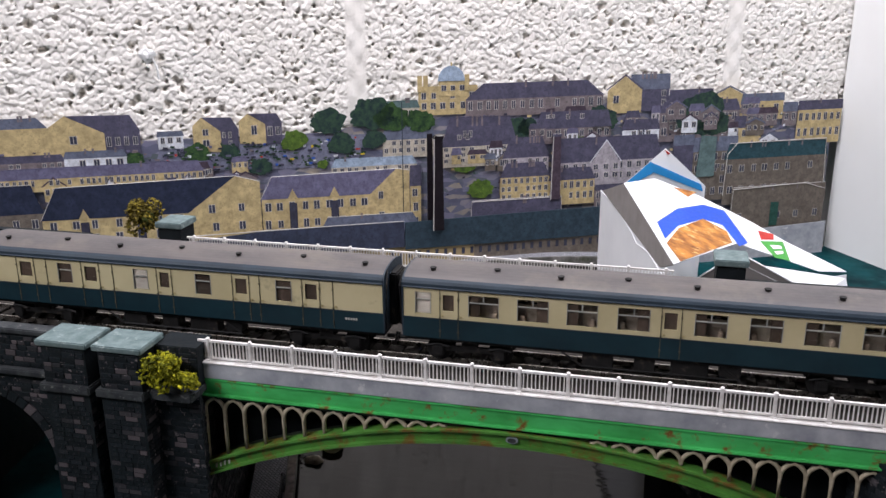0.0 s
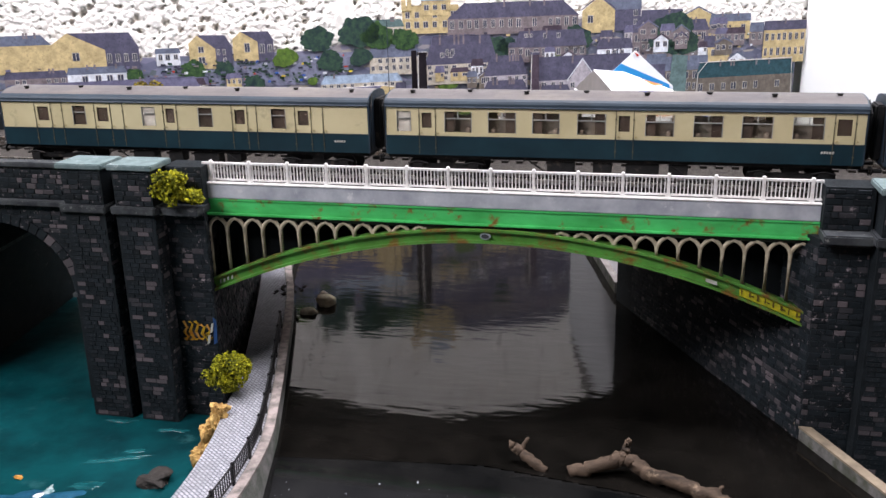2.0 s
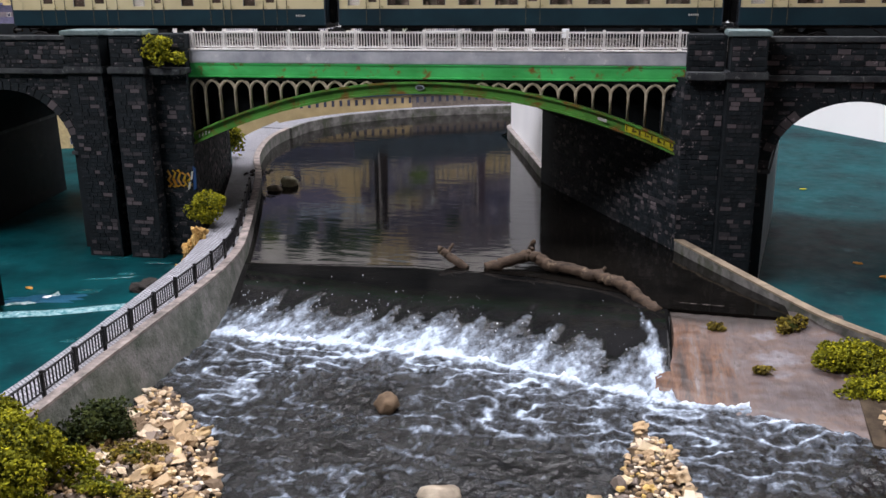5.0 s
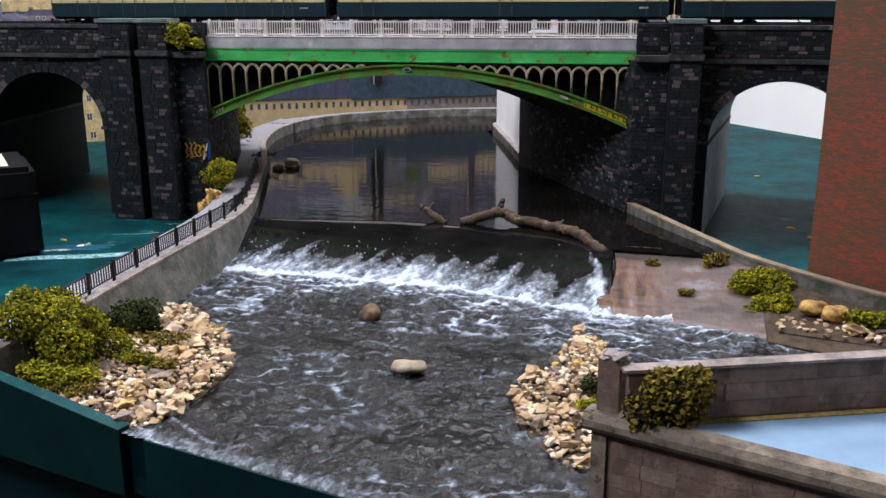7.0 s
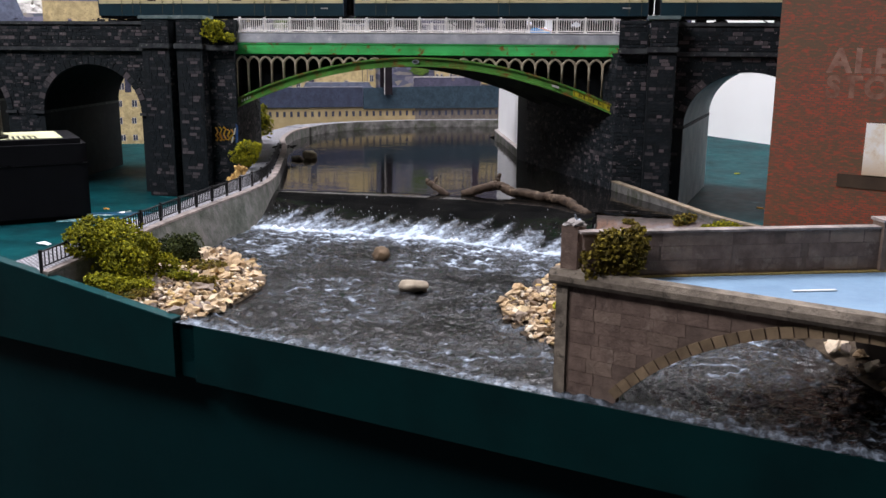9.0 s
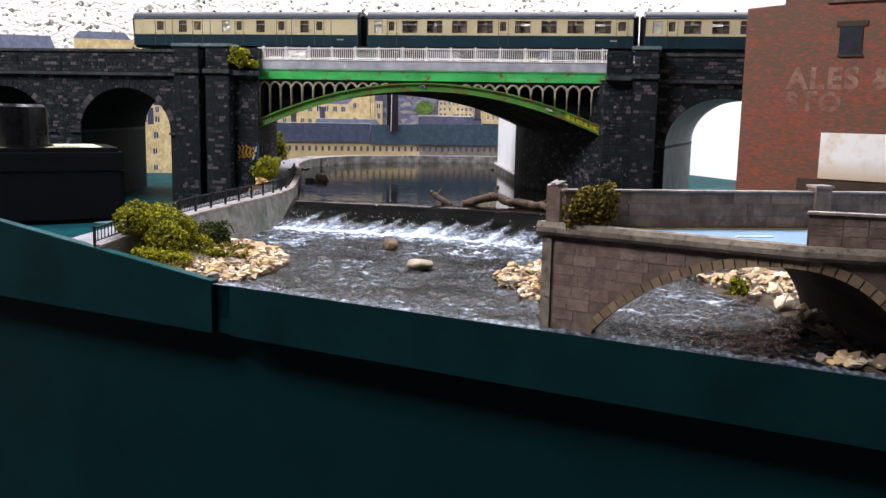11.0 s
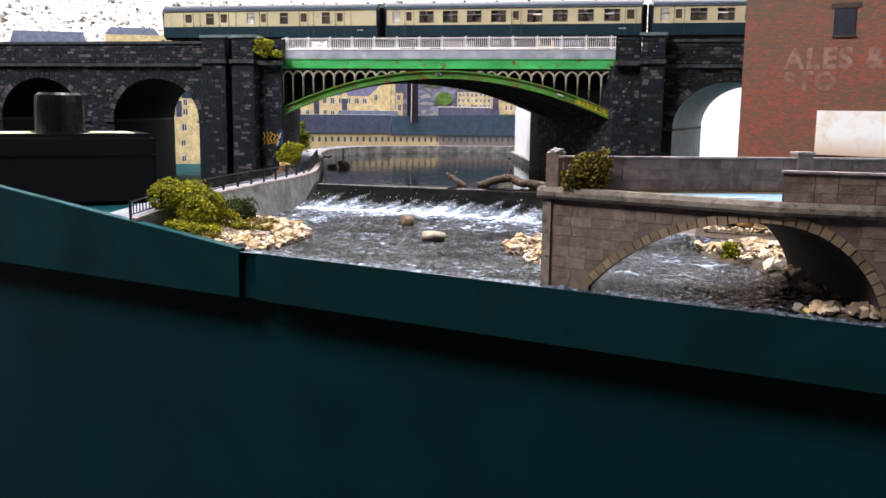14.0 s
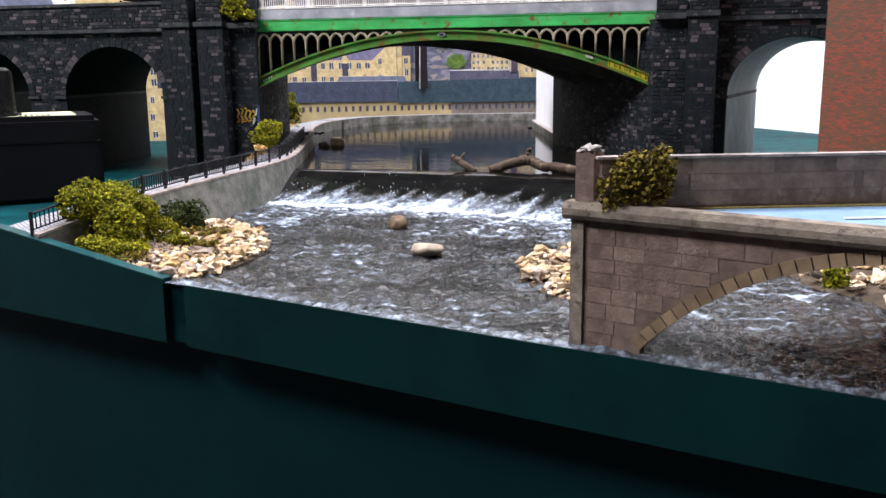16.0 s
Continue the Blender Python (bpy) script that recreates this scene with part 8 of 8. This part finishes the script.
# ---------------------------------------------------------------- graffiti, litter, spilt paint
g = thing("graffiti", (-0.006, -0.0085, 0.118), "yellow and blue spray-painted graffiti on the stone abutment", "graffiti")
grnd = random.Random(14)
for k in range(5):
    x = -0.0178 + k * 0.0039
    zb, zt = 0.1128 + grnd.uniform(0, 0.0012), 0.1236 + grnd.uniform(-0.0010, 0.0015)
    kinks = [(x + grnd.uniform(0, 0.001), zt), (x + 0.0030, zt - grnd.uniform(0.001, 0.004)), (x + grnd.uniform(0, 0.0012), 0.1180 + grnd.uniform(-0.001, 0.001)), (x + 0.0032, zb + grnd.uniform(0, 0.002)), (x + grnd.uniform(0, 0.001), zb)]
    for (xa, za), (xb, zc) in zip(kinks, kinks[1:]):
        wd = grnd.uniform(0.0007, 0.0011)
        part("stroke", Shape().prism([(xa - wd, -0.0087 - 0.0001 * k, za), (xb - wd, -0.0087 - 0.0001 * k, zc), (xb + wd, -0.0087 - 0.0001 * k, zc - wd), (xa + wd, -0.0087 - 0.0001 * k, za + wd)], (0, -0.0002, 0)),
             "graffiti_yellow" if grnd.random() < 0.6 else "litter_orange", g)
part("stroke", Shape().prism([(0.0022, -0.0088, 0.1105), (0.0046, -0.0088, 0.1120), (0.0052, -0.0088, 0.1265), (0.0030, -0.0088, 0.1285)], (0, -0.0002, 0)), "graffiti_blue", g)
part("stroke", Shape().prism([(-0.0020, -0.0094, 0.1105), (-0.0002, -0.0094, 0.1118), (0.0010, -0.0094, 0.1170), (-0.0008, -0.0094, 0.1165)], (0, -0.0002, 0)), "graffiti_pale", g)
part("stroke", Shape().prism([(0.0006, -0.0094, 0.1180), (0.0022, -0.0094, 0.1190), (0.0034, -0.0094, 0.1250), (0.0020, -0.0094, 0.1245)], (0, -0.0002, 0)), "graffiti_pale", g)

mat("teal_streak", (0.30, 0.46, 0.48), (0.02, 0.13, 0.15), 420, 0.25, bump=0.8, bscale=600)
mat("blue_smear", (0.012, 0.085, 0.15), (0.006, 0.05, 0.09), 200, 0.45, bump=0.3)
mat("splash_pale", (0.42, 0.50, 0.50), (0.05, 0.16, 0.17), 300, 0.2, bump=0.6, bscale=500)
mat("smear_teal", (0.010, 0.085, 0.092), (0.003, 0.040, 0.046), 90, 0.18, bump=0.5, bscale=300)
st = Shape()
for k in range(37):
    a = k / 36
    c, up = Vector((-0.088 + 0.100 * a, -0.153 + 0.038 * a + 0.0012 * math.sin(9 * a), GROUND - 0.0002)), 0.0013 + 0.0004 * noise.noise((a * 30, 0, 0))
    half = 0.0056 + 0.0009 * noise.noise((a * 14, 3, 0))
    st.v += [tuple(c + Vector((0.3 * q * half, -q * half, up * (1 - q * q)))) for q in (1, 0.6, 0.2, -0.2, -0.6, -1)]
st.f = [(6 * k + q, 6 * k + 6 + q, 6 * k + 7 + q, 6 * k + 1 + q) for k in range(36) for q in range(5)]
solo("paint_ridge", st, "teal_streak", "raised pale teal paint ridge on the baseboard", "paint ridge", smooth=True)


def smear(x, y, length, width, turn, material, label, seed):
    """A ragged pool of spilt paint, thin at its rim."""
    n, sh = 28, Shape()
    d, e = Vector((math.cos(turn), math.sin(turn), 0)), Vector((-math.sin(turn), math.cos(turn), 0))
    o = Vector((x, y, GROUND))
    ring = []
    for k in range(n):
        a = 2 * math.pi * k / n
        w = 1 + 0.75 * noise.noise((2.2 * math.cos(a), 2.2 * math.sin(a), seed * 3.7)) + 0.3 * noise.noise((6 * math.cos(a), 6 * math.sin(a), seed))
        ring.append(d * length * w * math.cos(a) + e * width * w * math.sin(a))
    sh.v = [tuple(o + p + Vector((0, 0, 0.0001))) for p in ring] + [tuple(o + p * 0.8 + Vector((0, 0, 0.0006))) for p in ring] + [tuple(o + Vector((0, 0, 0.0007)))]
    sh.f = [(k, (k + 1) % n, n + (k + 1) % n, n + k) for k in range(n)] + [(n + k, n + (k + 1) % n, 2 * n) for k in range(n)]
    solo("paint_smear", sh, material, label, "paint smear", smooth=True, group="paint smears")


smear(-0.060, -0.115, 0.030, 0.0090, 0.30, "blue_smear", "glossy blue paint smear on the teal board", 1)
smear(-0.067, -0.1235, 0.0085, 0.0026, 0.45, "splash_pale", "pale streak of paint on the teal board", 2)
smear(-0.0545, -0.106, 0.0028, 0.0052, 0.1, "splash_pale", "pale splash of paint on the teal board", 3)
smear(-0.036, -0.0960, 0.0080, 0.0040, 0.2, "smear_teal", "glossy teal paint smear on the board", 4)
smear(-0.038, -0.0690, 0.0200, 0.0022, 0.40, "smear_teal", "glossy teal paint smear on the board", 5)
smear(-0.0295, -0.0570, 0.0060, 0.0028, 0.3, "smear_teal", "glossy teal paint smear on the board", 6)
# Two glossy smears added to stand for glints at the pier feet.
smear(-0.058, -0.0250, 0.0100, 0.0020, 0.15, "smear_teal", "glossy teal paint put in for glints along the pier foot", 7)
smear(-0.018, -0.0300, 0.0100, 0.0022, 0.1, "smear_teal", "glossy teal paint put in for glints along the pier foot", 8)
smear(0.003, -0.1740, 0.0075, 0.0032, 0.5, "smear_teal", "glossy teal paint smear on the board", 9)
smear(-0.030, -0.2230, 0.0060, 0.0050, 0.3, "splash_pale", "pale splash of paint on the teal board", 10)
smear(-0.014, -0.2480, 0.0070, 0.0060, 0.6, "splash_pale", "pale splash of paint on the teal board", 11)
solo("dark_lump", Shape().blob((0.000, -0.0860, GROUND + 0.002), 0.0085, 91, (1.1, 0.8, 0.5), 0.9, 3), "sleeper", "dark lump of debris on the teal board", "debris")
for k, (x, y, r, mt, lab) in enumerate(((-0.0565, -0.1110, 0.0036, "carton_white", "white paint chip on the baseboard"), (-0.0436, -0.2342, 0.0055, "carton_white", "white paint chip on the baseboard"), (-0.080, -0.0965, 0.0036, "litter_orange", "ochre crumb on the baseboard"),
                                        (0.4791, 0.2755, 0.0040, "iron_yellow", "yellow crumb on the teal board"), (0.475, 0.045, 0.004, "litter_orange", "orange crumb on the teal board"), (0.485, 0.015, 0.004, "litter_orange", "orange crumb on the teal board"),
                                        (-0.0170, -0.2590, 0.004, "carton_white", "white paint chip on the baseboard"), (0.1610, -0.0845, 0.0011, "iron_yellow", "tiny yellow crumb on the weir"))):
    z = GROUND if k != 7 else 0.0775
    solo("crumb", Shape().blob((x, y, z + r * 0.12), r, 70 + k, (1, 0.7, 0.25), 0.8, 1), mt, lab, "crumb")
